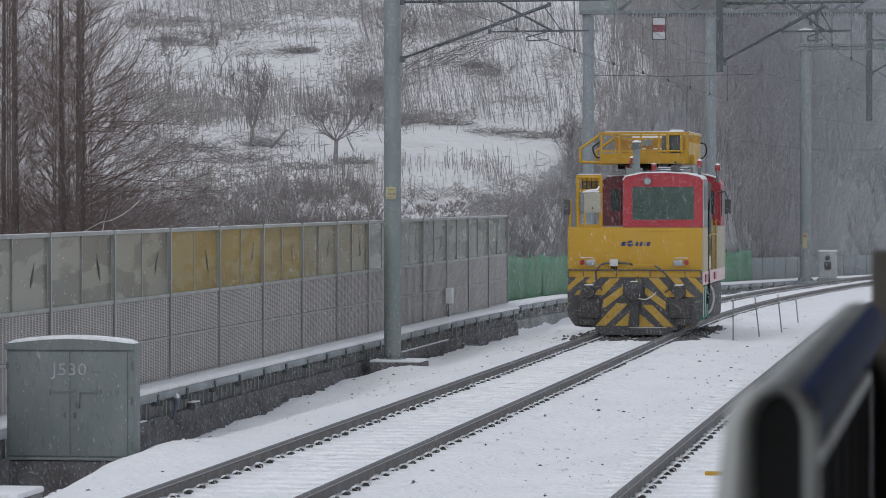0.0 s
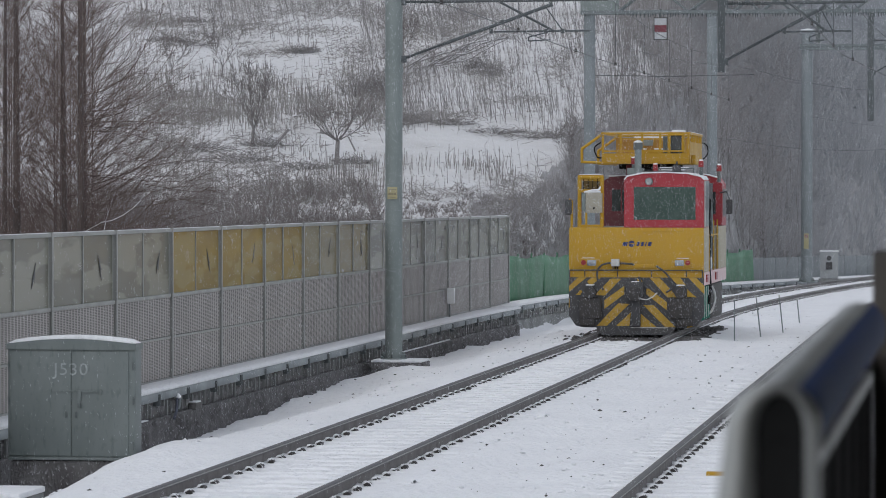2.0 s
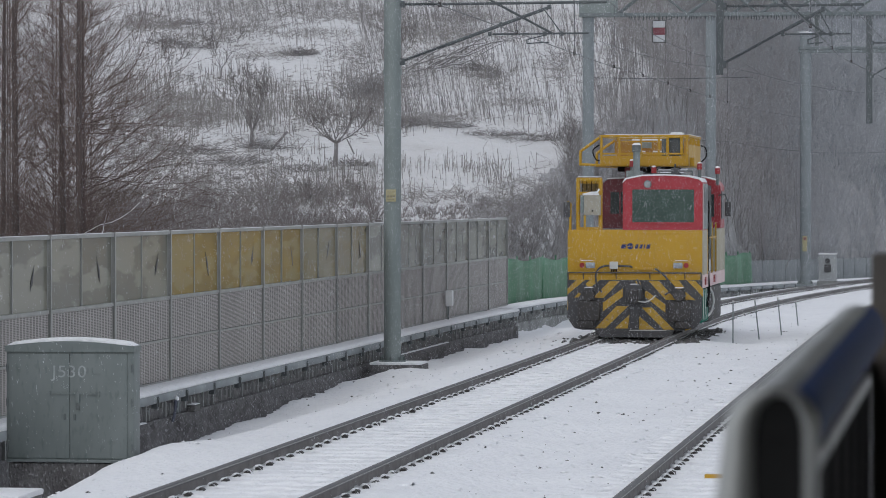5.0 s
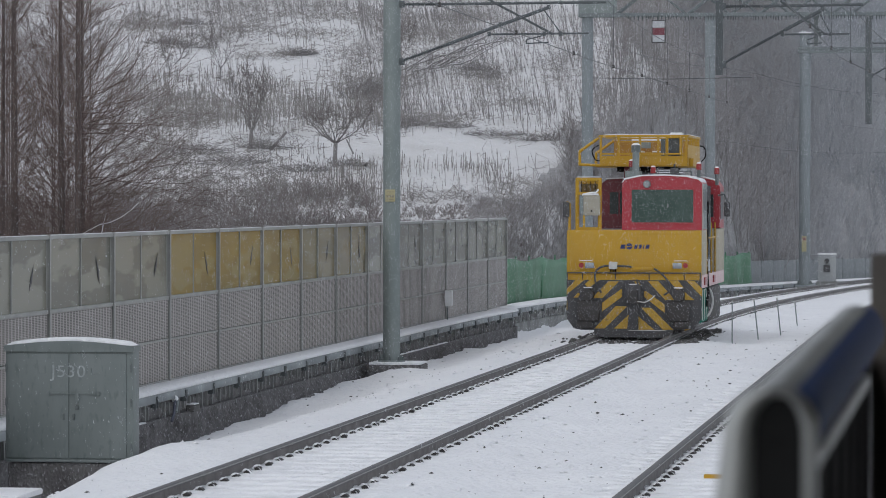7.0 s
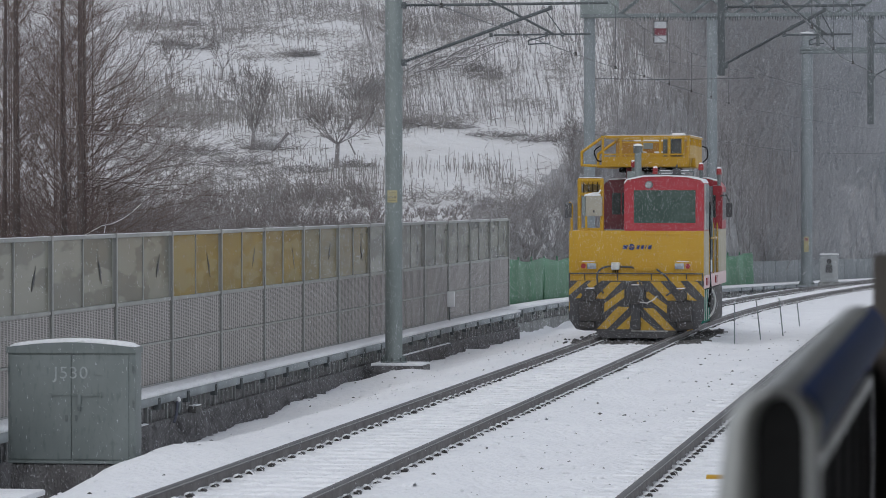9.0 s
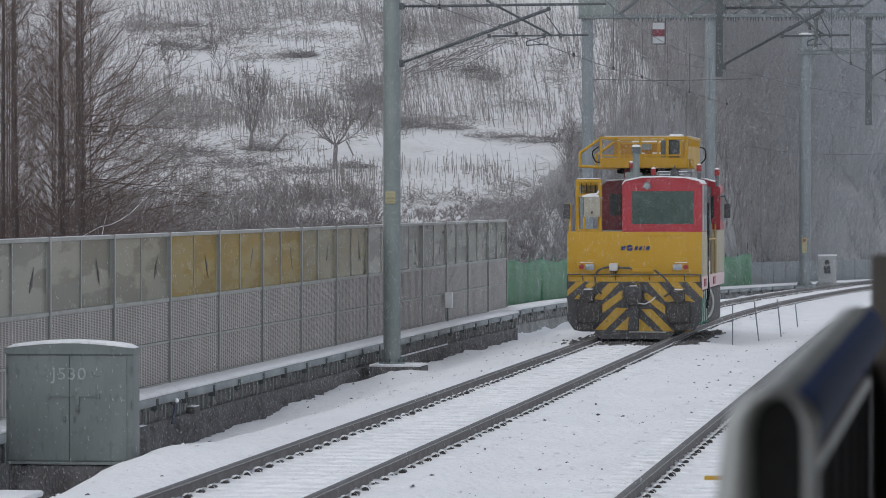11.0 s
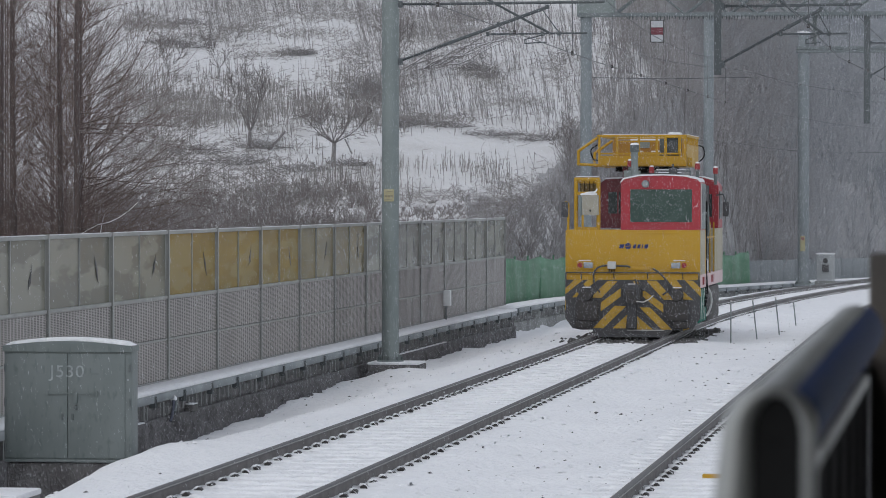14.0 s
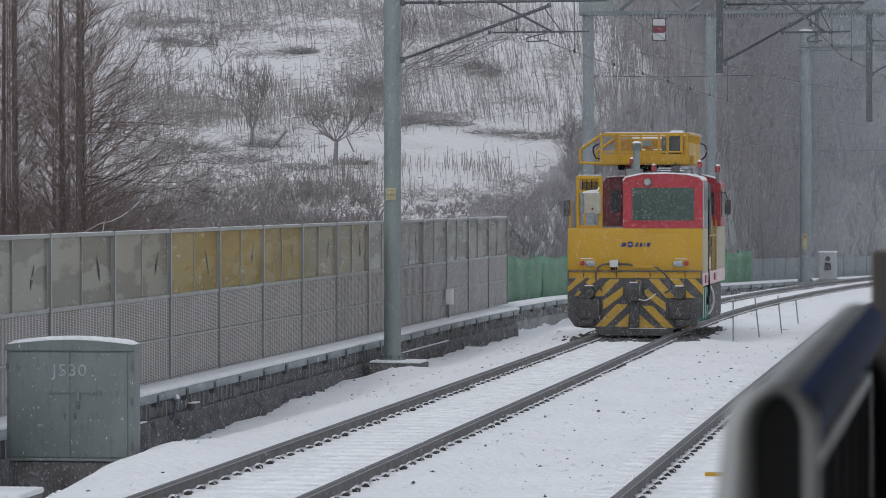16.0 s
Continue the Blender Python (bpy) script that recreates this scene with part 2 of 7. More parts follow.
def painted_sheen_pane(name, a, b, c):
    """Cloudy, dirty buckled plastic glazing: wavy reflections painted as streaks, and a wavy gloss."""
    m = mat(name, a, b, 0.30, scale=0.9, fine=1.2, bump=0.0, c=c, contrast=(0.40, 0.60), stretch=(1, 0.40, 2.0), specks=(0.50, 0.545))
    n, l = m.node_tree.nodes, m.node_tree.links
    info, far, put = n.new("ShaderNodeObjectInfo"), n.new("ShaderNodeMath"), n.new("ShaderNodeCombineXYZ")
    far.operation = "MULTIPLY"
    far.inputs[1].default_value = 37.0
    l.new(info.outputs["Random"], far.inputs[0])
    for k in ("X", "Y", "Z"):
        l.new(far.outputs[0], put.inputs[k])
    l.new(put.outputs[0], n["Mapping"].inputs["Location"])
    p = n["Principled BSDF"]
    for link in list(p.inputs["Roughness"].links):
        l.remove(link)
    p.inputs["Roughness"].default_value = 0.24
    p.inputs["Specular IOR Level"].default_value = 0.22
    wave, bp = n.new("ShaderNodeTexNoise"), n.new("ShaderNodeBump")
    wave.inputs["Scale"].default_value, wave.inputs["Detail"].default_value, wave.inputs["Distortion"].default_value = 1.0, 0.5, 0.8
    l.new(n["Mapping"].outputs[0], wave.inputs["Vector"])
    bp.inputs["Strength"].default_value, bp.inputs["Distance"].default_value = 0.5, 0.030
    l.new(wave.outputs[0], bp.inputs["Height"])
    l.new(bp.outputs[0], p.inputs["Normal"])
    return m


PANE_GREY = painted_sheen_pane("cloudy_grey_pane", (0.185, 0.180, 0.142), (0.160, 0.157, 0.128), (0.255, 0.25, 0.205))
PANE_YELLOW = painted_sheen_pane("cloudy_yellow_pane", (0.285, 0.20, 0.05), (0.235, 0.165, 0.045), (0.29, 0.225, 0.09))
PANE_OLIVE = painted_sheen_pane("cloudy_olive_pane", (0.205, 0.158, 0.062), (0.18, 0.155, 0.085), (0.22, 0.185, 0.10))


# ---- building helpers ----
def bx(bm, x0, x1, y0, y1, z0, z1, bev=0.0):
    vs = bmesh.ops.create_cube(bm, size=1, matrix=Matrix.Translation(((x0 + x1) / 2, (y0 + y1) / 2, (z0 + z1) / 2)) @ Matrix.Diagonal((x1 - x0, y1 - y0, z1 - z0, 1)))["verts"]
    if bev:
        es = list({e for v in vs for e in v.link_edges})
        bmesh.ops.bevel(bm, geom=es, offset=bev, segments=2, affect="EDGES", profile=0.6)
    return bm


def rod(bm, p, q, r, r2=None, n=10):
    p, q = Vector(p), Vector(q)
    m = Matrix.Translation((p + q) / 2) @ (q - p).to_track_quat("Z", "Y").to_matrix().to_4x4()
    bmesh.ops.create_cone(bm, cap_ends=True, segments=n, radius1=r, radius2=r if r2 is None else r2, depth=(q - p).length, matrix=m)
    return bm


def pipe(bm, pts, r, n=8):
    for p, q in zip(pts, pts[1:]):
        rod(bm, p, q, r, n=n)
    for p in pts[1:-1]:
        bmesh.ops.create_uvsphere(bm, u_segments=n, v_segments=6, radius=r * 1.02, matrix=Matrix.Translation(p))
    return bm


def flowing(pts, n=5):
    """A smooth run of points through a few given ones."""
    p = [np.array(q, dtype=float) for q in [pts[0]] + list(pts) + [pts[-1]]]
    out = []
    for a, b, c, d in zip(p, p[1:], p[2:], p[3:]):
        for i in range(n):
            t = i / n
            out.append(tuple(0.5 * (2 * b + (c - a) * t + (2 * a - 5 * b + 4 * c - d) * t * t + (3 * b - a - 3 * c + d) * t ** 3)))
    return out + [tuple(pts[-1])]


def prism(bm, pts, y0, y1):
    """A polygon in x and z, given depth along y."""
    a = [bm.verts.new((x, y0, z)) for x, z in pts]
    b = [bm.verts.new((x, y1, z)) for x, z in pts]
    bm.faces.new(a)
    bm.faces.new(b[::-1])
    for i in range(len(pts)):
        j = (i + 1) % len(pts)
        bm.faces.new((a[j], a[i], b[i], b[j]))
    bmesh.ops.recalc_face_normals(bm, faces=bm.faces)
    return bm


def B(fn=None, *a, **k):
    bm = bmesh.new()
    if fn:
        fn(bm, *a, **k)
    return bm


def mesh_of(name, bm, material, smooth=False):
    me = bpy.data.meshes.new(name)
    bm.to_mesh(me)
    bm.free()
    for s in (material if isinstance(material, (list, tuple)) else [material]):
        me.materials.append(s)
    if smooth:
        me.shade_smooth()
        me.set_sharp_from_angle(angle=radians(40))
    return me


def part(name, bm, material, parent, label="", smooth=True):
    ob = new(name, bm if isinstance(bm, bpy.types.Mesh) else mesh_of(name, bm, material, smooth))
    ob.parent = parent
    return tagged(ob, label)


def thing(name, label, category, m=None, group="", kind=""):
    ob = new(name)
    ob.empty_display_size = 0.2
    ob.matrix_world = m or Matrix()
    return tagged(ob, label, category, group, kind)


def array_mesh(name, verts, faces, material, smooth=False):
    """A mesh from numpy arrays of places and of triangles or quads."""
    me = bpy.data.meshes.new(name)
    k = faces.shape[1]
    me.vertices.add(len(verts))
    me.vertices.foreach_set("co", np.ascontiguousarray(verts, dtype=np.float32).ravel())
    me.loops.add(faces.size)
    me.loops.foreach_set("vertex_index", np.ascontiguousarray(faces, dtype=np.int32).ravel())
    me.polygons.add(len(faces))
    me.polygons.foreach_set("loop_start", np.arange(0, faces.size, k, dtype=np.int32))
    me.update(calc_edges=True)
    me.validate()
    me.materials.append(material)
    if smooth:
        me.shade_smooth()
    return me


def sticks(name, rows, material):
    """Three-sided tapered sticks: rows of (x, y, z, x, y, z, radius, radius)."""
    a = np.asarray(rows, dtype=np.float64)
    p, q, r0, r1 = a[:, 0:3], a[:, 3:6], a[:, 6:7], a[:, 7:8]
    w = q - p
    w /= np.linalg.norm(w, axis=1, keepdims=True) + 1e-9
    ref = np.where(np.abs(w[:, 2:3]) > 0.9, np.array([[1.0, 0, 0]]), np.array([[0, 0, 1.0]]))
    u = np.cross(w, ref)
    u /= np.linalg.norm(u, axis=1, keepdims=True) + 1e-9
    v = np.cross(w, u)
    vs = np.zeros((len(a), 6, 3))
    for i in range(3):
        d = u * math.cos(i * 2.0944) + v * math.sin(i * 2.0944)
        vs[:, i], vs[:, 3 + i] = p + d * r0, q + d * r1
    f = np.array([(i, (i + 1) % 3, 3 + (i + 1) % 3, 3 + i) for i in range(3)])
    faces = (f[None] + (np.arange(len(a)) * 6)[:, None, None]).reshape(-1, 4)
    return array_mesh(name, vs.reshape(-1, 3), faces, material)


rng = np.random.default_rng(7)


def bend(s):
    """How far the curve has carried the line sideways, at s metres along it."""
    u = np.maximum(0.0, np.asarray(s, dtype=float) - 80.3)
    return u * u * 0.00131


def fall(s):
    return -0.0013 * np.maximum(0.0, np.asarray(s, dtype=float) - 80.3)


def seat(x, y):
    """World place from camera-aligned metres: to the side and ahead."""
    return x * math.cos(PSI) - y * math.sin(PSI), x * math.sin(PSI) + y * math.cos(PSI)


def aligned(x, y):
    return x * math.cos(PSI) + y * math.sin(PSI), y * math.cos(PSI) - x * math.sin(PSI)


def smooth(a, b, t):
    t = np.clip((t - a) / (b - a), 0, 1)
    return t * t * (3 - 2 * t)


def lumps(x, y, k):
    return (np.sin(x * k + 1.3) * np.sin(y * k * 0.9 + 0.4) + 0.5 * np.sin(x * k * 2.3 + y * k * 1.1) + 0.35 * np.sin(y * k * 3.1 - x * k * 1.7 + 2)) / 1.85


GRID = np.random.default_rng(3).random((256, 256)) * 2 - 1


def grain(x, y, k):
    """Smooth irregular noise with features 1 / k metres wide."""
    u, v = x * k, y * k
    i, j = np.floor(u).astype(int), np.floor(v).astype(int)
    fu, fv = u - i, v - j
    fu, fv = fu * fu * (3 - 2 * fu), fv * fv * (3 - 2 * fv)
    g = lambda a, b: GRID[a % 256, b % 256]
    return (g(i, j) * (1 - fu) + g(i + 1, j) * fu) * (1 - fv) + (g(i, j + 1) * (1 - fu) + g(i + 1, j + 1) * fu) * fv


def ground_z(x, y):
    """Height of the snow: track beds, the ditch by the wall, the field and the hills beyond."""
    x, y = np.asarray(x, dtype=float), np.asarray(y, dtype=float)
    xs = x - bend(np.clip(y, -500, 190))
    drop = fall(np.clip(y, -500, 190))
    z = np.full(np.broadcast(x, y).shape, -0.128)
    near1 = (np.abs(xs + 6.76) < 0.70) | (np.abs(xs + 2.48) < 1.27)
    z = z - 0.014 * near1
    z = z - 0.05 * smooth(1.35, 1.9, np.abs(xs + 6.76)) * smooth(1.5, 2.0, np.abs(xs + 2.48))
    z = z + (0.035 * grain(x, y, 0.8) + 0.030 * grain(x + 31, y, 2.2)) * smooth(0.85, 1.4, np.abs(xs + 6.76)) * smooth(1.3, 1.8, np.abs(xs + 2.48)) + 0.008 * grain(x, y + 17, 3.0)
    z = z - (0.61 - 0.16 * smooth(50, 66, y)) * smooth(-8.5, -10.7, xs) + (0.06 * grain(x, y + 5, 0.5) + 0.02 * grain(x, y, 1.9)) * smooth(-9, -10.4, xs)
    z = z + 0.22 * np.exp(-((x + 10.35) / 0.6) ** 2 - ((y - 67.6) / 1.3) ** 2) + 0.16 * np.exp(-((x + 9.0) / 0.55) ** 2 - ((y - 41.5) / 3.0) ** 2)
    z = z + drop
    xc, zc = aligned(x, y)
    back = smooth(-11.3, -11.7, xs)
    field = -0.08 + drop - 0.0085 * np.clip(y - 100, 0, 90) * smooth(-19, -13, xs) + 0.04 * lumps(x, y, 0.5) + 0.1 * smooth(-12, -20, xs)
    rise = np.maximum(0.0, zc - 95.0)
    terrace = 0.19 * rise + 0.16 * np.sin(rise * 0.33) + 0.25 * lumps(x, y, 0.25) * smooth(0, 10, rise)
    nose = 1 - smooth(6.3, 13.5, xc + 0.06 * (zc - 145))
    hill = terrace * nose + np.maximum(0.0, zc - 148.0) * 0.30 * (1 - 0.55 * smooth(15, 34, xc - (zc - 150) * 0.06)) * smooth(148, 158, zc)
    hill = hill * smooth(-12.3, -13.9, xs)
    hill = np.minimum(hill, 24 + 0.02 * hill + 1.2 * lumps(x, y, 0.07))
    return z * (1 - back) + (field + hill) * back


def axis(*spans):
    vals = []
    for a, b, step in spans:
        vals += list(np.arange(a, b, step))
    return np.array(vals + [spans[-1][1]])


# ---- ground: one sheet of snow out to the horizon ----
gx = axis((-2500, -200, 230), (-200, -60, 14), (-60, -30, 1.5), (-30, -21, 0.8), (-21, -14, 0.40), (-14, -0.4, 0.17), (-0.4, 30, 1.4), (30, 200, 17), (200, 2500, 230))
gy = axis((-2500, -100, 240), (-100, 20, 12), (20, 30, 1.0), (30, 98, 0.33), (98, 150, 0.45), (150, 190, 0.9), (190, 320, 5), (320, 2500, 218))
GX, GY = np.meshgrid(gx, gy, indexing="ij")
gv = np.stack([GX, GY, ground_z(GX, GY)], -1).reshape(-1, 3)
ii, jj = np.meshgrid(np.arange(len(gx) - 1), np.arange(len(gy) - 1), indexing="ij")
k0 = (ii * len(gy) + jj).ravel()
gf = np.stack([k0, k0 + len(gy), k0 + len(gy) + 1, k0 + 1], -1)
ground_me = array_mesh("ground", gv, gf, SNOW, smooth=True)
ground_me.materials.append(HILLSNOW)
cx = gv[gf].mean(1)
ground_me.materials.append(UNDERWOOD)
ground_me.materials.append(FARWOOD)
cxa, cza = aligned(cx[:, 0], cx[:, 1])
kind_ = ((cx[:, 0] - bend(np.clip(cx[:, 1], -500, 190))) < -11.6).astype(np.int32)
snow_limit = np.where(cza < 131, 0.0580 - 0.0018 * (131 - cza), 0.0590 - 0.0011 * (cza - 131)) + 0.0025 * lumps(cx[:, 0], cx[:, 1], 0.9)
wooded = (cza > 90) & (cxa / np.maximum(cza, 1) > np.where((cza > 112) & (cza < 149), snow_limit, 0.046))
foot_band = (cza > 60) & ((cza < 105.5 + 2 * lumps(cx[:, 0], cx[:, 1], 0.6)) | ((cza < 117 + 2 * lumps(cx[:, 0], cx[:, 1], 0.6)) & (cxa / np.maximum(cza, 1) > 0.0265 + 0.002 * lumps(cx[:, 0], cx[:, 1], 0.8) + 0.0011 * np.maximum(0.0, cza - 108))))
# Ground beyond 163 m takes the far-wood colour, painted haze included.
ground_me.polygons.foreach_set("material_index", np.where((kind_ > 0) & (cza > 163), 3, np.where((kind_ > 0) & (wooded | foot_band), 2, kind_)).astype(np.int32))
ground = tagged(new("ground", ground_me), "white snow covering track bed, field and hillside", "ground", kind="structure")

far_x, far_y = np.meshgrid(np.linspace(-1, 1, 40), np.linspace(0, 1, 14), indexing="ij")
fa = far_x * 0.5 + PSI * 0
fr = 330 + far_y * 420
fxw, fyw = seat(np.sin(fa) * fr, np.cos(fa) * fr)
fz = -2 + far_y * 75 * (0.55 + 0.25 * np.sin(far_x * 9 + 1) + 0.12 * np.sin(far_x * 31)) + 3 * lumps(fxw, fyw, 0.05)
kk = (np.arange(39)[:, None] * 14 + np.arange(13)[None]).ravel()
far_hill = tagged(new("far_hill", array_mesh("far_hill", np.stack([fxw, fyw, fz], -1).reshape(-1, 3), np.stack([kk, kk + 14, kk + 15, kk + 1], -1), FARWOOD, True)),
                  "bare wooded hill with blue-grey haze painted in", "hill", kind="structure")

# ---- railway tracks ----
RAIL_HEAD = [(-0.030, 0.0), (0.030, 0.0), (0.036, -0.006), (0.0365, -0.034), (-0.0365, -0.034), (-0.036, -0.006)]
WORN_EDGE = [(0.0365, -0.010), (0.0385, -0.012), (0.0385, -0.020), (0.0365, -0.022)]
RAIL = [(-0.012, -0.036), (0.012, -0.036), (0.012, -0.048), (0.009, -0.125), (0.022, -0.145), (0.075, -0.160), (0.075, -0.172),
        (-0.075, -0.172), (-0.075, -0.160), (-0.022, -0.145), (-0.009, -0.125), (-0.012, -0.048)]


def sweep(name, profile, x0, stations, material, dz=0.0, sink=0.0):
    """A profile in x and z carried along the line at the offset x0."""
    s = np.asarray(stations, dtype=float)
    pr = np.array(profile)
    v = np.zeros((len(s), len(pr), 3))
    v[:, :, 0] = x0 + bend(s)[:, None] + pr[None, :, 0]
    v[:, :, 1] = s[:, None]
    v[:, :, 2] = dz + (fall(s) - sink * np.maximum(0.0, s - 100))[:, None] + pr[None, :, 1]
    n = len(pr)
    i, j = np.meshgrid(np.arange(len(s) - 1), np.arange(n), indexing="ij")
    a, b = i * n + j, i * n + (j + 1) % n
    f = np.stack([a, b, b + n, a + n], -1).reshape(-1, 4)
    me = array_mesh(name, v.reshape(-1, 3), f, material)
    bm = bmesh.new()
    bm.from_mesh(me)
    bmesh.ops.holes_fill(bm, edges=[e for e in bm.edges if e.is_boundary])
    bmesh.ops.recalc_face_normals(bm, faces=bm.faces)
    bm.to_mesh(me)
    bm.free()
    return me


RUN = list(np.arange(-20, 80, 6.0)) + list(np.arange(80, 232, 3.0))


def sleeper_mesh(seed):
    """A sleeper under a lumpy, uneven blanket of snow."""
    g = np.random.default_rng(seed)
    xs = np.linspace(-1.25, 1.25, 37)
    a, b, c = (np.interp(xs, np.linspace(-1.25, 1.25, k), g.normal(0, 1, k)) for k in (14, 14, 26))
    verts, faces = [], []
    for i, x in enumerate(xs):
        f, k = -0.135 + 0.034 * a[i], 0.135 + 0.034 * b[i]
        for u, dz in ((0.0, -0.16), (0.0, -0.012), (0.04, 0.002), (0.35, 0.006), (0.65, 0.002), (0.92, -0.006), (1.0, -0.16)):
            verts.append((x, f + (k - f) * u, -0.1395 + dz + 0.010 * c[i] * (0.0 <= u < 0.9) * (dz > -0.1) + 0.002 * g.normal()))
        if i:
            o = (i - 1) * 7
            faces += [(o + q, o + q + 7, o + q + 8, o + q + 1) for q in range(6)]
    return array_mesh("sleeper", np.array(verts), np.array(faces), SNOW, True)


def fastener_mesh():
    """Spring clip and bolt on both sides of a rail foot."""
    bm = bmesh.new()
    for s in (-1, 1):
        prism(bm, [(s * (0.122 + 0.037 * math.cos(math.radians(a))), -0.152 + 0.040 * math.sin(math.radians(a))) for a in range(0, 181, 30)], -0.074, 0.03)
        rod(bm, (s * 0.122, -0.080, -0.128), (s * 0.122, -0.050, -0.122), 0.016, n=6)
        bx(bm, min(s * 0.085, s * 0.130), max(s * 0.085, s * 0.130), -0.086, -0.070, -0.138, -0.126)
    return mesh_of("fastener", bm, IRON)


def collar_mesh():
    """A hood of snow over each clip, open along the line and leaning on the rail foot."""
    bm = bmesh.new()
    for s in (-1, 1):
        rings = []
        for y, k, t in ((-0.078, 0.88, 0.0), (-0.070, 0.95, 0.5), (-0.02, 1.0, 1.0), (0.05, 0.95, 1.0), (0.10, 0.55, 1.0)):
            outer, inner = [], []
            for i in range(9):
                a = math.radians(-6 + i * 24)
                lean = 0.020 * math.sin(max(0.0, a))
                outer.append((s * (0.116 - lean + (0.046 + 0.004 * t) * k * math.cos(a)), y, -0.150 + (0.049 + 0.005 * t) * k * math.sin(a)))
                inner.append((s * (0.121 - lean * 0.4 + 0.037 * math.cos(a)), y, -0.151 + 0.039 * math.sin(a)))
            rings.append(([bm.verts.new(p) for p in outer], [bm.verts.new(p) for p in inner]))
        o0, i0 = rings[0]
        for q in range(8):
            bm.faces.new((o0[q], o0[q + 1], i0[q + 1], i0[q]))
            for (o, i_), (p, j_) in zip(rings, rings[1:]):
                bm.faces.new((o[q], p[q], p[q + 1], o[q + 1]))
            bm.faces.new((i0[q], i0[q + 1], rings[2][1][q + 1], rings[2][1][q]))
        bm.faces.new(rings[-1][0])
    bmesh.ops.recalc_face_normals(bm, faces=bm.faces)
    return mesh_of("snow_collar", bm, SNOW, True)


SLEEPERS, FASTENER, COLLAR = [sleeper_mesh(k) for k in range(9)], fastener_mesh(), collar_mesh()


def track(name, centre, label, first, last):
    t = thing(name, label, "railway track", kind="structure")
    for s in (-1, 1):
        r_ = part("rail", sweep("rail", RAIL, centre + s * 0.7525, RUN, STEEL), None, t, "worn steel rail")
        part("rail_head", sweep("rail_head", RAIL_HEAD, centre + s * 0.7525, RUN, RAILHEAD), None, r_, "dark wet rail head")
        part("worn_edge", sweep("worn_edge", WORN_EDGE, centre + s * 0.7525, RUN, EDGE), None, r_, "bright worn edge")
    for i in range(int(first / 0.6), int(last / 0.6)):
        y = i * 0.6 + 0.1
        turn = -math.degrees(max(0.0, y - 80.3) * 0.00262)
        sl = part("sleeper", SLEEPERS[(i * 7) % 9], None, t)
        sl.matrix_local = pose(centre + float(bend(y)), y + 0.015 * math.sin(i * 9.7), float(fall(y)) + 0.008 + 0.004 * math.sin(i * 5.3), 0, 0.25 * math.sin(i * 3.7), turn + 0.6 * math.sin(i * 2.3))
        for s in (-1, 1):
            f = part("fastener", FASTENER, None, t)
            f.matrix_local = pose(centre + s * 0.7525 + float(bend(y)), y, float(fall(y)) + 0.018, 0, 0, turn)
            c = part("snow_collar", COLLAR, None, t)
            c.matrix_local = pose(centre + s * 0.7525 + float(bend(y)), y, float(fall(y)) + 0.003 * math.sin(i * 7.1 + s) + 0.013, 3 * math.sin(i * 4.1), 0, turn + 5 * math.sin(i * 2.9 + s))
    return t


track("railway_track", -6.76, "snowed-in railway track with two dark steel rails", 30, 130)
track("railway_track_beside_platform", -2.48, "snow-covered railway track beside the platform", 30, 60)

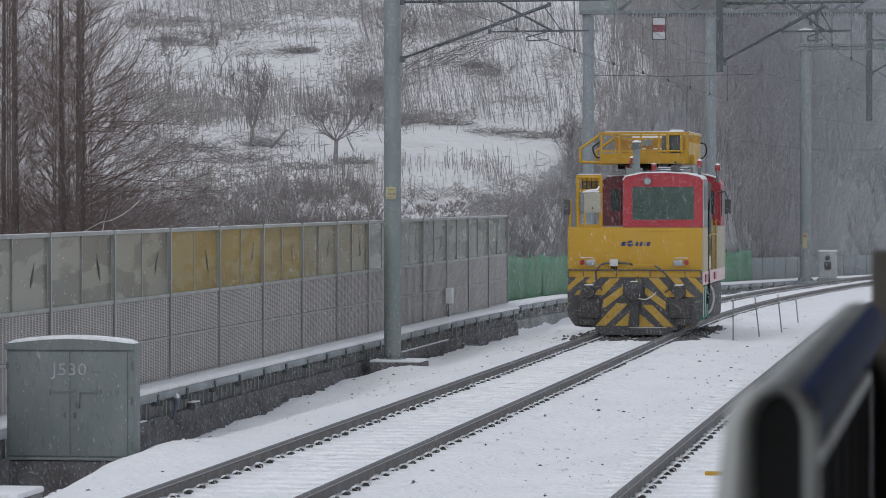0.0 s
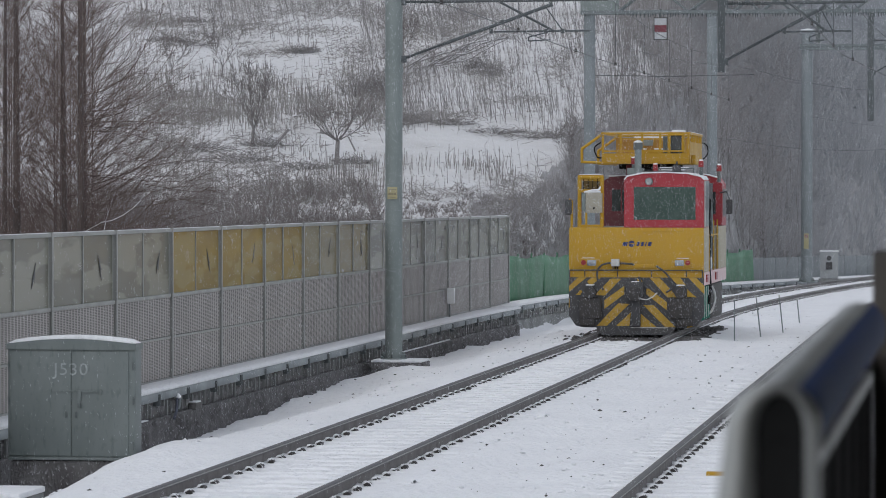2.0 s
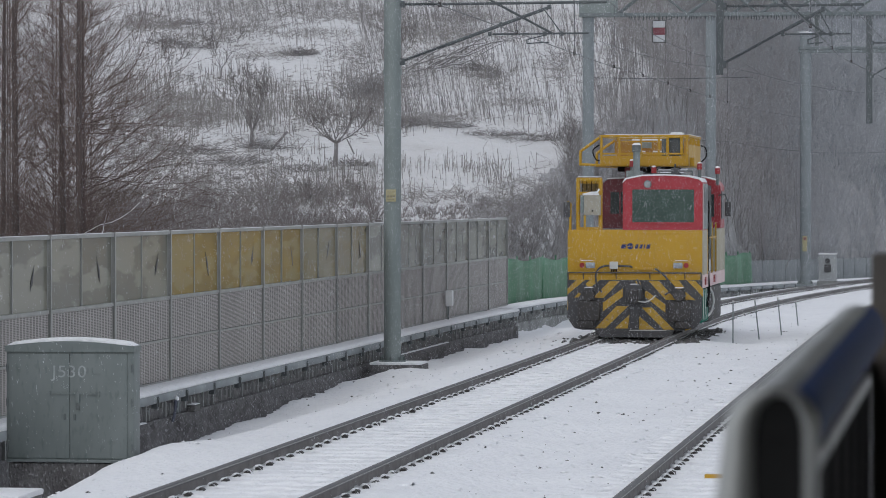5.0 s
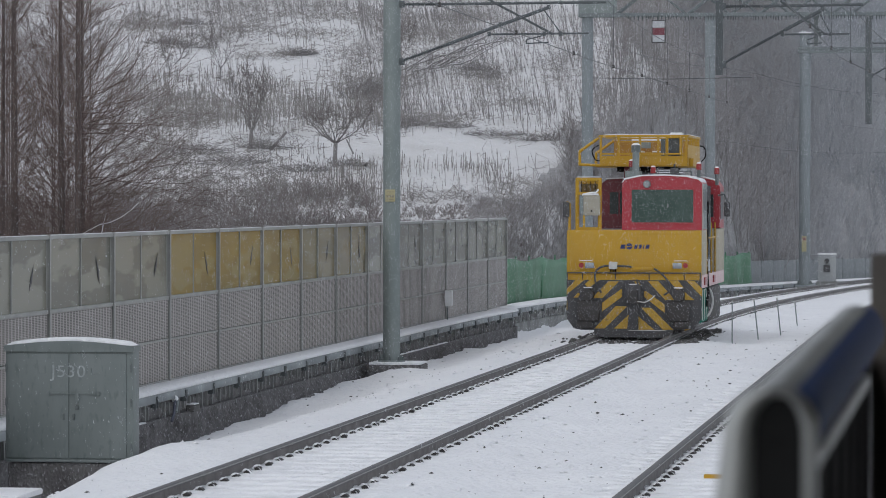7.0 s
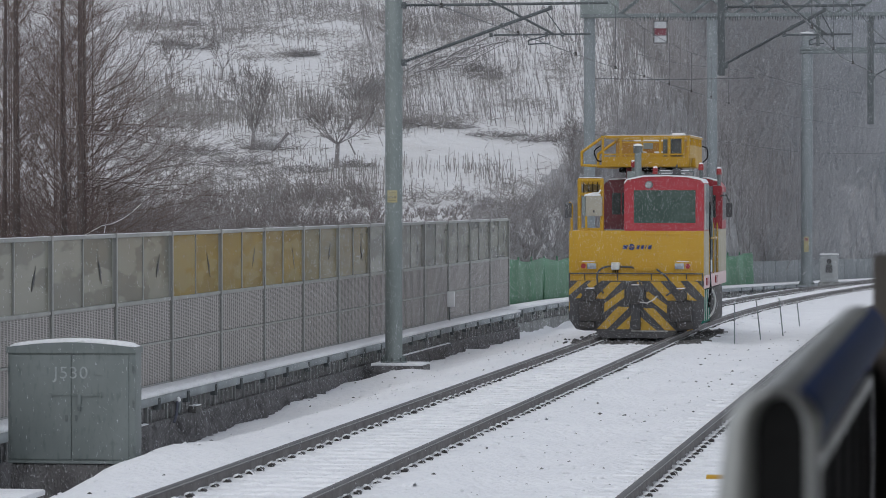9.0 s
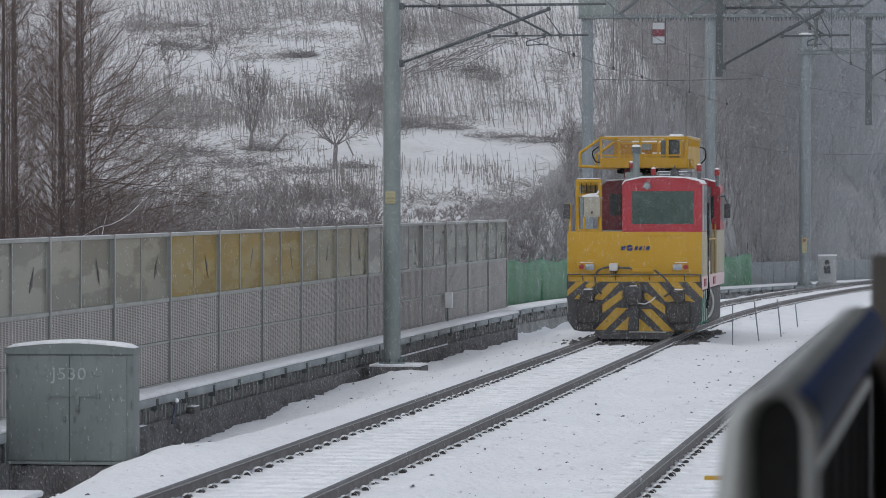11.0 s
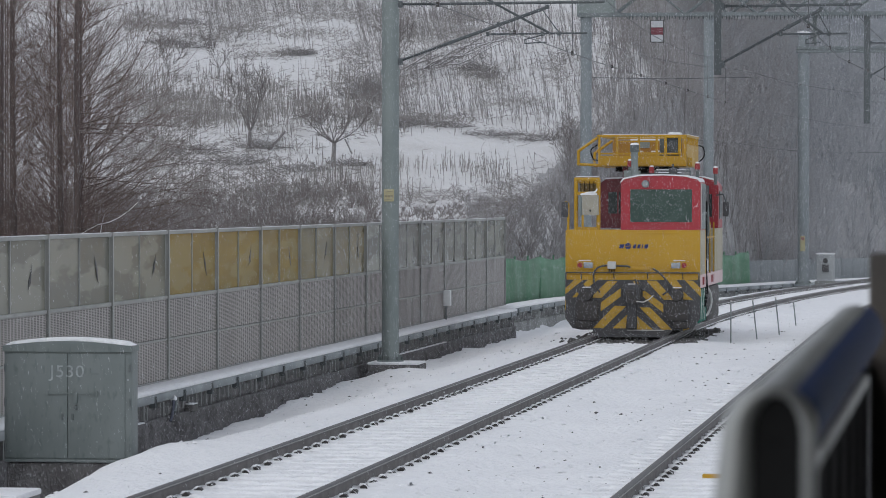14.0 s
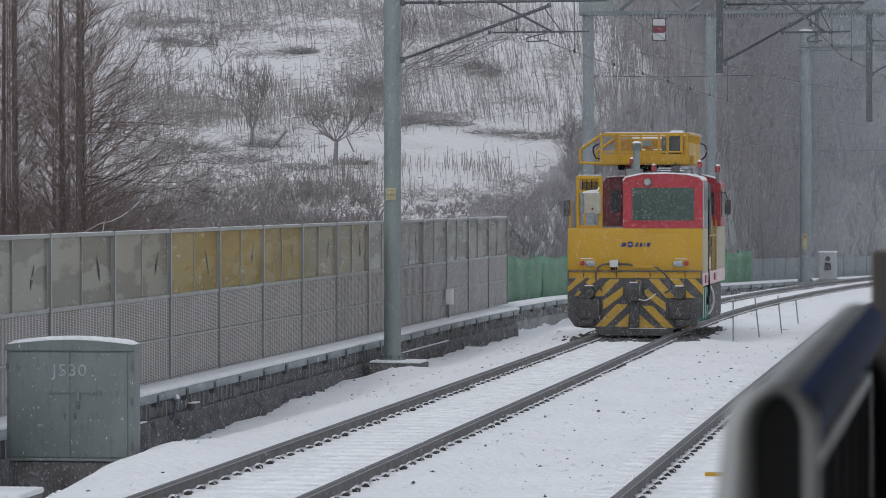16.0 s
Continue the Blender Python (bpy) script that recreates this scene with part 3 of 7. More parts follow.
# ---- retaining wall with coping, ledge and cable trough ----
def wall_stretch(x0, s0, s1, label, face, low=0.0, sink=0.0):
    w = thing("retaining_wall", label, "wall", kind="structure")
    st = [s0] + [v for v in np.arange(math.ceil(s0 / 3) * 3, s1, 3.0) if s0 < v < s1] + [s1]
    step = 0.11 if face is DARKWALL else 0.3
    gs = np.append(np.arange(max(s0, 40.0), s1 - 0.05, step), s1)
    gz_ = np.linspace(-0.262, -0.95, 9)
    rough = 0.028 if face is DARKWALL else 0.008
    wv = np.array([(x0 + 0.03 + float(bend(s)) + rough * rng.normal() * (0.3 + (j > 0)) * (s < s1 - 0.2), s, low + z + float(fall(s)) - sink * max(0.0, s - 100) + 0.02 * rng.normal() * (0 < j)) for s in gs for j, z in enumerate(gz_)])
    wk = (np.arange(len(gs) - 1)[:, None] * 9 + np.arange(8)[None]).ravel()
    part("rough_facing", array_mesh("rough_facing", wv, np.stack([wk, wk + 1, wk + 10, wk + 9], -1), face), None, w)
    part("wall_face", sweep("wall_face", [(-0.06, -0.26), (-0.06, -1.2), (-0.5, -1.2), (-0.5, -0.26)], x0, st, face, low, sink), None, w)
    part("recess", sweep("recess", [(-0.02, -0.01), (-0.025, -0.258), (-0.49, -0.258), (-0.49, -0.01)], x0, st, CONCRETE if face is CONCRETE else DARKWALL, low, sink), None, w)
    part("ledge", sweep("ledge", [(0.035, -0.268), (0.03, -0.243), (-0.08, -0.235), (-0.08, -0.255)], x0, st, face, low, sink), None, w)
    part("snow_cap", sweep("snow_cap", [(0.055, 0.115), (0.05, 0.155), (-0.02, 0.178), (-0.4, 0.185), (-0.46, 0.115)], x0, st, SNOW, low, sink), None, w, "thick snow cap")
    s = s0
    k = 0
    while s < s1 - 0.4:
        e = min(s + 1.95, s1)
        part("coping_stone", sweep("coping_stone", [(0.05 + 0.006 * math.sin(k * 3.1), 0.115), (0.05 + 0.006 * math.sin(k * 3.1), -0.005), (-0.45, -0.005), (-0.45, 0.115)], x0,
             [s + 0.012, (s + e) / 2, e - 0.012], COPING, low, sink), None, w)
        b = bx(bx(bx(bmesh.new(), -0.09, 0.066, -0.055, -0.028, -0.075, 0.085, 0.006), -0.09, 0.066, 0.028, 0.055, -0.075, 0.085, 0.006), -0.09, 0.072, -0.055, 0.055, 0.045, 0.062, 0.004)
        part("joint_bracket", mesh_of("joint_bracket", b, DARKSTEEL), None, w, "grey joint bracket").matrix_local = pose(x0 + float(bend(s)), s, low + float(fall(s)) - sink * max(0.0, s - 100))
        for j in range(6):
            y = s + 0.12 + j * 0.31 + 0.10 * rng.random()
            if y < s1:
                wd = 0.012 + 0.030 * rng.random() ** 2
                r = bx(bmesh.new(), -0.03, 0.002 + 0.012 * rng.random(), -wd, wd, -0.255 + 0.16 * rng.random() ** 2, -0.01 - 0.06 * rng.random() ** 2)
                part("rib", mesh_of("rib", r, CONCRETE), None, w).matrix_local = pose(x0 + float(bend(y)), y, low + float(fall(y)) - sink * max(0.0, y - 100))
        s, k = s + 1.95, k + 1
    return w


main_wall = wall_stretch(-11.15, 20.0, 91.2, "dark damp concrete retaining wall with snow-capped coping", DARKWALL, -0.11)
wall_stretch(-11.42, 91.25, 190.0, "grey concrete retaining wall curving beside the track", CONCRETE, -0.09, 0.0085)
for s0_, s1_ in ((49.0, 50.6), (71.3, 80.2)):
    part("ledge_snow", sweep("ledge_snow", [(0.040, -0.245), (0.034, -0.232), (-0.03, -0.228), (-0.06, -0.245)], -11.15, np.linspace(s0_, s1_, 6), SNOW, -0.11), None, main_wall, "thin snow on the ledge")
# small blue rag and a stone on the wall's ledge
rag = thing("cable_end", "frayed blue and white cable end on the wall ledge", "cable", pose(-11.13, 52.3, -0.24))
part("sheath", pipe(bmesh.new(), flowing([(0, 0.20, 0.10), (0.03, 0.10, 0.08), (0.05, -0.02, -0.02), (0.06, -0.14, -0.10), (0.05, -0.20, -0.17)]), 0.021), SLATEBLUE, rag, "navy sheath")
part("frayed_cloth", pipe(bmesh.new(), flowing([(0.0, 0.30, 0.10), (0.05, 0.18, 0.10), (0.075, 0.05, 0.03), (0.085, -0.06, -0.05)]), 0.017), BEAMGALV, rag, "pale frayed cloth")
part("snow_lump", B(lambda bm: bmesh.ops.create_icosphere(bm, subdivisions=2, radius=0.05, matrix=Matrix.Translation((0.02, 0.16, 0.12)))), SNOW, rag)
ledge_stone = thing("flat_stone", "flat grey stone with snow lying on the wall ledge", "stone", pose(-11.12, 53.7, -0.365))
part("body", bx(bmesh.new(), -0.10, 0.07, -0.20, 0.20, 0, 0.10, 0.03), STONE, ledge_stone)
part("snow_cap", bx(bmesh.new(), -0.09, 0.06, -0.16, 0.18, 0.101, 0.118, 0.008), SNOW, ledge_stone)

# ---- noise barrier ----
F0, F1, BAYS = 46.58, 93.04, 13
BAY = (F1 - F0) / BAYS


def bird(bm):
    """A swallow shape, wings spread upright, cut from thin film."""
    pts = [(0.0, -0.30), (0.035, -0.16), (0.05, -0.02), (0.10, -0.10), (0.065, 0.06), (0.055, 0.20), (0.03, 0.36), (0.012, 0.16), (-0.015, 0.03), (-0.03, -0.10)]
    a = [bm.verts.new((0.0, y, z)) for y, z in pts]
    b = [bm.verts.new((0.003, y, z)) for y, z in pts]
    bm.faces.new(b)
    bm.faces.new(a[::-1])
    for i in range(len(pts)):
        j = (i + 1) % len(pts)
        bm.faces.new((a[i], a[j], b[j], b[i]))
    bmesh.ops.recalc_face_normals(bm, faces=bm.faces)
    return bm


def noise_barrier():
    f = thing("noise_barrier", "grey noise barrier with slotted panels and cloudy panes", "noise barrier", pose(-11.5, 0, 0.05), kind="structure")
    post = mesh_of("post", bx(bx(bx(bmesh.new(), -0.06, 0.06, -0.008, 0.008, 0, 2.17), 0.045, 0.06, -0.032, 0.032, 0, 2.17), -0.06, -0.045, -0.032, 0.032, 0, 2.17), FRAME)
    top = mesh_of("top_rail", bx(bmesh.new(), -0.03, 0.05, 0.035, BAY - 0.035, 2.11, 2.158, 0.008), FRAME)
    mid = mesh_of("mid_rail", bx(bmesh.new(), -0.03, 0.045, 0.05, BAY - 0.05, 1.185, 1.235, 0.008), FRAME)
    bar = mesh_of("mullion", bx(bmesh.new(), -0.02, 0.03, BAY / 2 - 0.036, BAY / 2 - 0.004, 1.235, 2.11, 0.005), FRAME)
    low = mesh_of("slotted_panel", bx(bmesh.new(), -0.035, 0.03, 0.05, BAY - 0.05, 0.045, 0.60, 0.012), SLOTTED)
    rim = mesh_of("panel_rim", bx(bmesh.new(), -0.03, 0.042, 0.05, BAY - 0.05, 0.60, 0.628, 0.006), FRAME)
    base = mesh_of("panel_rim", bx(bmesh.new(), -0.03, 0.042, 0.05, BAY - 0.05, 0.02, 0.045, 0.006), FRAME)
    cap = mesh_of("snow_line", bx(bmesh.new(), -0.02, 0.03, 0.05, BAY - 0.05, 2.158, 2.166, 0.003), SNOW)
    film = mesh_of("bird_sticker", B(bird), BLACK)
    panes = {}
    for key, m in (("g", PANE_GREY), ("y", PANE_YELLOW), ("o", PANE_OLIVE)):
        panes[key] = mesh_of("pane", bx(bmesh.new(), -0.006, 0.006, 0.03, BAY / 2 - 0.015, 1.235, 2.11), m)
    kinds = "ggggyyyoogggggggg"
    for k in range(-2, BAYS + 1):
        y = F0 + k * BAY
        p = part("post", post, None, f)
        p.matrix_local = pose(0, y, 0)
        if k == BAYS:
            break
        for nm, me in (("top_rail", top), ("mid_rail", mid), ("mullion", bar), ("slotted_panel", low), ("panel_rim", rim), ("panel_rim", base), ("snow_line", cap)):
            part(nm, me, None, f).matrix_local = pose(0, y, 0)
        part("slotted_panel", low, None, f).matrix_local = pose(0, y, 0.585)
        key = kinds[k + 2]
        lab = {"g": "cloudy grey pane", "y": "cloudy yellow pane", "o": "cloudy olive pane"}[key]
        for h in (0, 1):
            tilt = 0.25 * math.sin(k * 5.3 + h * 2.1)
            part("pane", panes[key], None, f, lab).matrix_local = pose(0.004, y + h * (BAY / 2 - 0.02), 0, 0, 0, tilt)
        part("bird_sticker", film, None, f, "black bird sticker").matrix_local = pose(0.014, y + BAY * 0.77, 1.66 + 0.05 * math.sin(k * 2.7), 0, 0, 0) @ Matrix.Diagonal((1, 0.95, 0.42, 1)) @ pose(0, 0, 0, (34, -30, 40, -26)[k % 4], 0, 0)
    return f


noise_barrier()
box = thing("junction_box", "white plastic junction box on the noise barrier", "junction box", pose(-11.43, 82.0, 0.36))
part("case", bx(bmesh.new(), 0, 0.155, -0.09, 0.09, 0, 0.34, 0.025), BOXWHITE, box)
part("conduit", rod(bmesh.new(), (0.05, 0, 0), (0.05, 0, -0.32), 0.016), DARKGALV, box)

# green mesh fence past the barrier
gf_ = thing("green_fence", "sagging green netting fence behind the wall", "fence", kind="structure")
ys = np.arange(93.3, 137.5, 0.4)
zs = np.linspace(0.0, 1.0, 6)
nv = np.array([(-12.4 + float(bend(y)) + 0.06 * math.sin(y * 2.3) + 0.05 * math.sin(y * 5.1 + h * 2), y, -0.12 + float(fall(y)) - 0.0085 * max(0.0, y - 100) + h * (1.23 + 0.05 * math.sin(y * 1.3))) for y in ys for h in zs])
n6 = len(zs)
nk = (np.arange(len(ys) - 1)[:, None] * n6 + np.arange(n6 - 1)[None]).ravel()
net = part("netting", array_mesh("netting", nv, np.stack([nk, nk + n6, nk + n6 + 1, nk + 1], -1), GREEN, True), None, gf_)
sol = net.modifiers.new("thickness", "SOLIDIFY")
sol.thickness = 0.01
stake = mesh_of("stake", rod(bmesh.new(), (0, 0, -0.2), (0, 0, 1.3), 0.025), GREEN)
for i, y in enumerate(np.arange(93.3, 137.5, 2.0)):
    part("stake", stake, None, gf_).matrix_local = pose(-12.45 + float(bend(y)), y, float(fall(y)) - 0.0085 * max(0.0, y - 100) - 0.1, 2 * math.sin(i * 3), 0, 0)


# pale blue-grey sheet fence that carries on round the curve
bf = thing("sheet_fence", "pale blue-grey sheet fence along the curve", "fence", kind="structure")
sheet = mesh_of("sheet", bx(bmesh.new(), -0.015, 0.015, 0.0, 2.0, 0.0, 0.95), BLUEGREY)
fpost = mesh_of("fence_post", bx(bmesh.new(), -0.035, 0.035, -0.03, 0.03, -0.2, 1.0, 0.006), BLUEGREY)
for i, y in enumerate(np.arange(137.6, 176, 2.0)):
    turn = -math.degrees((y + 1 - 80.3) * 0.00262)
    m_ = pose(-12.5 + float(bend(y)), float(y), float(fall(y)) - 0.0085 * (y - 100) - 0.1, 0, 0, turn)
    part("sheet", sheet, None, bf).matrix_local = m_
    part("fence_post", fpost, None, bf).matrix_local = m_


# ---- signal cabinet ----
def cabinet():
    c = thing("signal_cabinet", "grey-green steel signal cabinet with snow on its curved roof", "cabinet", pose(-9.985, 41.5, -0.252))
    w, d, h = 0.722, 0.32, 1.225
    part("plinth", bx(bmesh.new(), -w + 0.02, w - 0.02, 0.03, d - 0.02, -0.45, -0.01, 0.01), DARKWALL, c, "stained concrete plinth")
    part("body", bx(bx(bmesh.new(), -w, w, 0, d, 0.0, 0.035, 0.006), -w, w, 0.012, d, 0.035, h, 0.008), CABGREY, c)
    arch = [(-w - 0.012, h)] + [(-w - 0.012 + (2 * w + 0.024) * i / 14, h + 0.065 + 0.055 * math.sin(math.pi * i / 14)) for i in range(15)] + [(w + 0.012, h)]
    part("roof", prism(bmesh.new(), arch, -0.015, d + 0.015), CABGREY, c, smooth=False)
    sn = [(-w + 0.0, h + 0.07)] + [(-w - 0.012 + (2 * w + 0.024) * i / 16, h + 0.067 + 0.055 * math.sin(math.pi * i / 16) + 0.034 * min(1, 4 * math.sin(math.pi * i / 16)) ** 0.5) for i in range(1, 16)] + [(w, h + 0.07)]
    bm = prism(bmesh.new(), sn, 0.0, d)
    bmesh.ops.bevel(bm, geom=[e for e in bm.edges if abs(e.verts[0].co.y - e.verts[1].co.y) < 0.01 and max(v.co.z for v in e.verts) > h + 0.1], offset=0.02, segments=2, affect="EDGES")
    part("snow_cap", bm, SNOW, c, "rounded cap of snow")
    for s in (-1, 1):
        x0, x1 = (-w + 0.03, -0.004) if s < 0 else (0.004, w - 0.075)
        dr = part("door", bx(bmesh.new(), x0, x1, -0.004, 0.016, 0.05, h - 0.02, 0.004), CABGREY, c)
        part("label_slot", bx(bx(bmesh.new(), s * 0.30 - 0.05, s * 0.30 + 0.05, -0.012, -0.004, h - 0.245, h - 0.235), s * 0.30 - 0.05, s * 0.30 - 0.042, -0.012, -0.004, h - 0.235, h - 0.175), CABGREY, dr)
        part("lock", bx(bmesh.new(), s * 0.055 - 0.012, s * 0.055 + 0.012, -0.022, -0.004, 0.47, 0.54, 0.004), DARKGALV, dr, "small dark lock")
        for z in (0.12, 0.62, 1.0):
            part("hinge", rod(bmesh.new(), (s * (w - 0.03) + (0.01 if s > 0 else -0.02), -0.004, z), (s * (w - 0.03) + (0.01 if s > 0 else -0.02), -0.004, z + 0.09), 0.010), DARKGALV, dr)
    lb = part("locking_bar", bx(bmesh.new(), -0.27, 0.36, -0.026, -0.012, 0.755, 0.773), CABGREY, c)
    for x in (-0.23, 0.33):
        part("bar_bracket", bx(bmesh.new(), x - 0.012, x + 0.012, -0.03, -0.003, 0.735, 0.79), CABGREY, lb)
    part("hasp", bx(bmesh.new(), 0.07, 0.115, -0.032, -0.004, 0.66, 0.775, 0.004), CABGREY, lb)
    part("padlock", bx(bmesh.new(), 0.078, 0.115, -0.05, -0.02, 0.585, 0.635, 0.006), DARKGALV, lb, "hanging steel padlock")
    cu = bpy.data.curves.new("number", "FONT")
    cu.body, cu.size, cu.extrude, cu.align_x = "J530", 0.188, 0.0012, "CENTER"
    cu.space_character = 1.1
    tx = new("painted_number", cu)
    dg = bpy.context.evaluated_depsgraph_get()
    me = bpy.data.meshes.new_from_object(tx.evaluated_get(dg))
    bpy.data.objects.remove(tx)
    me.materials.clear()
    me.materials.append(STENCIL)
    ob = part("painted_number", me, None, c, "worn white stencilled J530")
    ob.matrix_local = pose(-0.005, -0.0065, 0.945, 90, 0, 0) @ Matrix.Diagonal((1.1, 1, 1, 1))
    return c


cabinet()
lowbox = thing("concrete_trough", "snow-topped concrete cable trough beside the cabinet", "cable trough", pose(-11.0, 40.6, -0.5), kind="structure")
part("body", bx(bmesh.new(), -0.9, 0.28, -0.5, 0.5, -0.1, 0.76, 0.02), CONCRETE, lowbox)
part("snow_cap", bx(bmesh.new(), -0.92, 0.31, -0.52, 0.5, 0.762, 0.81, 0.03), SNOW, lowbox)
slab = thing("concrete_slab", "low concrete slab under thick snow", "slab", pose(-10.35, 38.9, -0.55), kind="structure")
part("body", bx(bmesh.new(), -1.0, 0.55, -0.5, 0.6, -0.1, 0.10, 0.02), CONCRETE, slab)
part("snow_cap", bx(bmesh.new(), -1.02, 0.57, -0.52, 0.6, 0.101, 0.17, 0.03), SNOW, slab)


# ---- overhead line ----
def insulator(bm, p, q, r=0.058, n=17):
    """A ribbed rod: thin sheds strung along a core."""
    p, q = Vector(p), Vector(q)
    rod(bm, p, q, 0.022)
    for i in range(n):
        a = p.lerp(q, (i + 0.5) / n)
        rod(bm, a, a + (q - p).normalized() * 0.008, r if i % 2 else r * 0.72, r * 0.5, n=10)
    return bm


def cantilever(parent, x0, zlow, reach, zb, steel=DARKSTEEL, ins=0.84):
    """Bracket tubes from a mast at x0: stay, brace, registration arm and steady arm."""
    up = zlow + 0.98
    part("stay_tube", rod(bmesh.new(), (x0 + 0.75, 0, up), (x0 + reach + 0.1, 0, up + 0.02), 0.025), steel, parent)
    part("stay_insulator", insulator(bmesh.new(), (x0 - 0.01, 0, up), (x0 + 0.75, 0, up)), steel, parent)
    rise = (0.93 + 0.06) / (reach * 0.75)
    part("brace_tube", rod(bmesh.new(), (x0 + ins - 0.02, 0, zlow - 0.06 + (ins - 0.02) * rise), (x0 + reach * 0.75, 0, up - 0.06), 0.031), steel, parent)
    part("brace_insulator", insulator(bmesh.new(), (x0 - 0.01, 0, zlow - 0.06), (x0 + ins, 0, zlow - 0.06 + ins * rise), 0.060, int(ins * 24)), steel, parent)
    for z in (up, zlow - 0.06):
        part("mast_clamp", bx(bmesh.new(), x0 - 0.05, x0 + 0.07, -0.06, 0.06, z - 0.06, z + 0.06, 0.01), steel, parent)
    part("drop_strut", rod(bmesh.new(), (x0 + reach * 0.43, 0, up + 0.1), (x0 + reach * 0.76, 0, zb), 0.022), steel, parent)
    part("registration_tube", rod(bmesh.new(), (x0 + reach * 0.46, 0, zb), (x0 + reach * 0.94, 0, zb + 0.01), 0.017), steel, parent)
    part("hanger_rod", rod(bmesh.new(), (x0 + reach * 0.72, 0, up - 0.13), (x0 + reach * 0.80, 0, zb + 0.02), 0.010, n=6), steel, parent)
    part("steady_arm", pipe(bmesh.new(), [(x0 + reach * 0.72, 0, zb - 0.02), (x0 + reach * 0.63, 0, zb - 0.10), (x0 + reach * 0.63, 0, zb - 0.17), (x0 + reach * 0.74, 0, zb - 0.15)], 0.011), steel, parent)
    for x, z in ((0.445, zb), (0.72, zb), (0.80, zb), (0.50, zlow - 0.06 + 0.50 * reach * rise), (0.74, up - 0.07)):
        part("clamp", bx(bmesh.new(), x0 + reach * x - 0.03, x0 + reach * x + 0.03, -0.04, 0.04, z - 0.035, z + 0.045, 0.008), steel, parent)


def mast(s, x0, r, top, base, label, plate=False, steel=None):
    m = thing("catenary_mast", label, "mast", pose(x0 + float(bend(s)), s, base), "masts of the overhead line")
    part("shaft", rod(bmesh.new(), (0, 0, 0), (0, 0, top - base), r, n=24), steel or GALV, m)
    part("base_flange", rod(bmesh.new(), (0, 0, 0.0), (0, 0, 0.04), r + 0.09, n=20), GALV, m)
    for a in range(8):
        ca, sa = math.cos(a * 0.785), math.sin(a * 0.785)
        part("anchor_bolt", rod(bmesh.new(), (ca * (r + 0.06), sa * (r + 0.06), 0.04), (ca * (r + 0.06), sa * (r + 0.06), 0.10), 0.018, n=6), DARKGALV, m)
        if a % 2 == 0:
            part("gusset", bx(bmesh.new(), -0.008, 0.008, r - 0.005, r + 0.05, 0.04, 0.14), GALV, m).matrix_local = pose(0, 0, 0, 0, 0, a * 45)
    for z in (top - base) * np.array([0.62, 0.9]):
        part("collar", rod(bmesh.new(), (0, 0, z - 0.05), (0, 0, z + 0.05), r + 0.015, n=24), steel or GALV, m)
    if plate:
        pl = part("number_plate", bx(bmesh.new(), -0.09, 0.09, -r - 0.03, -r - 0.018, 2.92, 3.14, 0.003), OCHRE, m, "yellowed plate with dark marks")
        for i, (a, b_, h_) in enumerate(((-0.07, 0.06, 0.010), (-0.07, -0.03, 0.04), (-0.015, 0.02, 0.04), (0.035, 0.07, 0.04), (-0.06, 0.07, 0.012))):
            z_ = (2.95, 2.995, 2.995, 2.995, 3.09)[i]
            part("mark", bx(bmesh.new(), a, b_, -r - 0.034, -r - 0.03, z_, z_ + h_), MARKBROWN, pl)
    return m


S1, S2, S3, S4 = 69.0, 100.0, 121.4, 138.7
m1 = mast(S1, -10.6, 0.157, 8.2, -0.30, "grey-green tubular catenary mast on a concrete foot", True)
cantilever(m1, 0.157, 5.52, 3.65, 5.95)
foot = thing("mast_foundation", "snow-covered concrete mast foundation", "foundation", pose(-10.52, S1, -0.50), kind="structure")
part("block", bx(bmesh.new(), -0.42, 0.52, -0.45, 0.45, 0.03, 0.17, 0.02), DARKWALL, foot)
part("footing", bx(bmesh.new(), -0.34, 0.34, -0.38, 0.38, -0.3, 0.03, 0.02), DARKWALL, foot)
part("snow_cap", bx(bmesh.new(), -0.43, 0.51, -0.46, 0.44, 0.171, 0.215, 0.02), SNOW, foot)
mast(S2, -10.7, 0.147, 7.5, 0.0, "slim grey catenary mast behind the rail vehicle", False, FARMAST)
mast(S3, -10.7, 0.16, 8.45, -0.2, "grey catenary mast on the curve in falling snow", False, FARMAST)
m4 = mast(S4, -10.75, 0.2, 8.7, -0.4, "pale grey catenary mast beside the curve", False, FARMAST)
pl4 = part("warning_plate", bx(bmesh.new(), -0.09, 0.08, -0.235, -0.215, 1.20, 1.75, 0.004), OCHRE, m4, "pale yellow warning plate with a red top")
part("plate_top", bx(bmesh.new(), -0.06, 0.05, -0.242, -0.235, 1.60, 1.70), FADEDRED, pl4)
part("snow_cap", B(lambda bm: bmesh.ops.create_uvsphere(bm, u_segments=12, v_segments=8, radius=0.24, matrix=Matrix.Translation((0, 0, 9.06)) @ Matrix.Diagonal((1, 1, 0.24, 1)))), SNOW, m4)


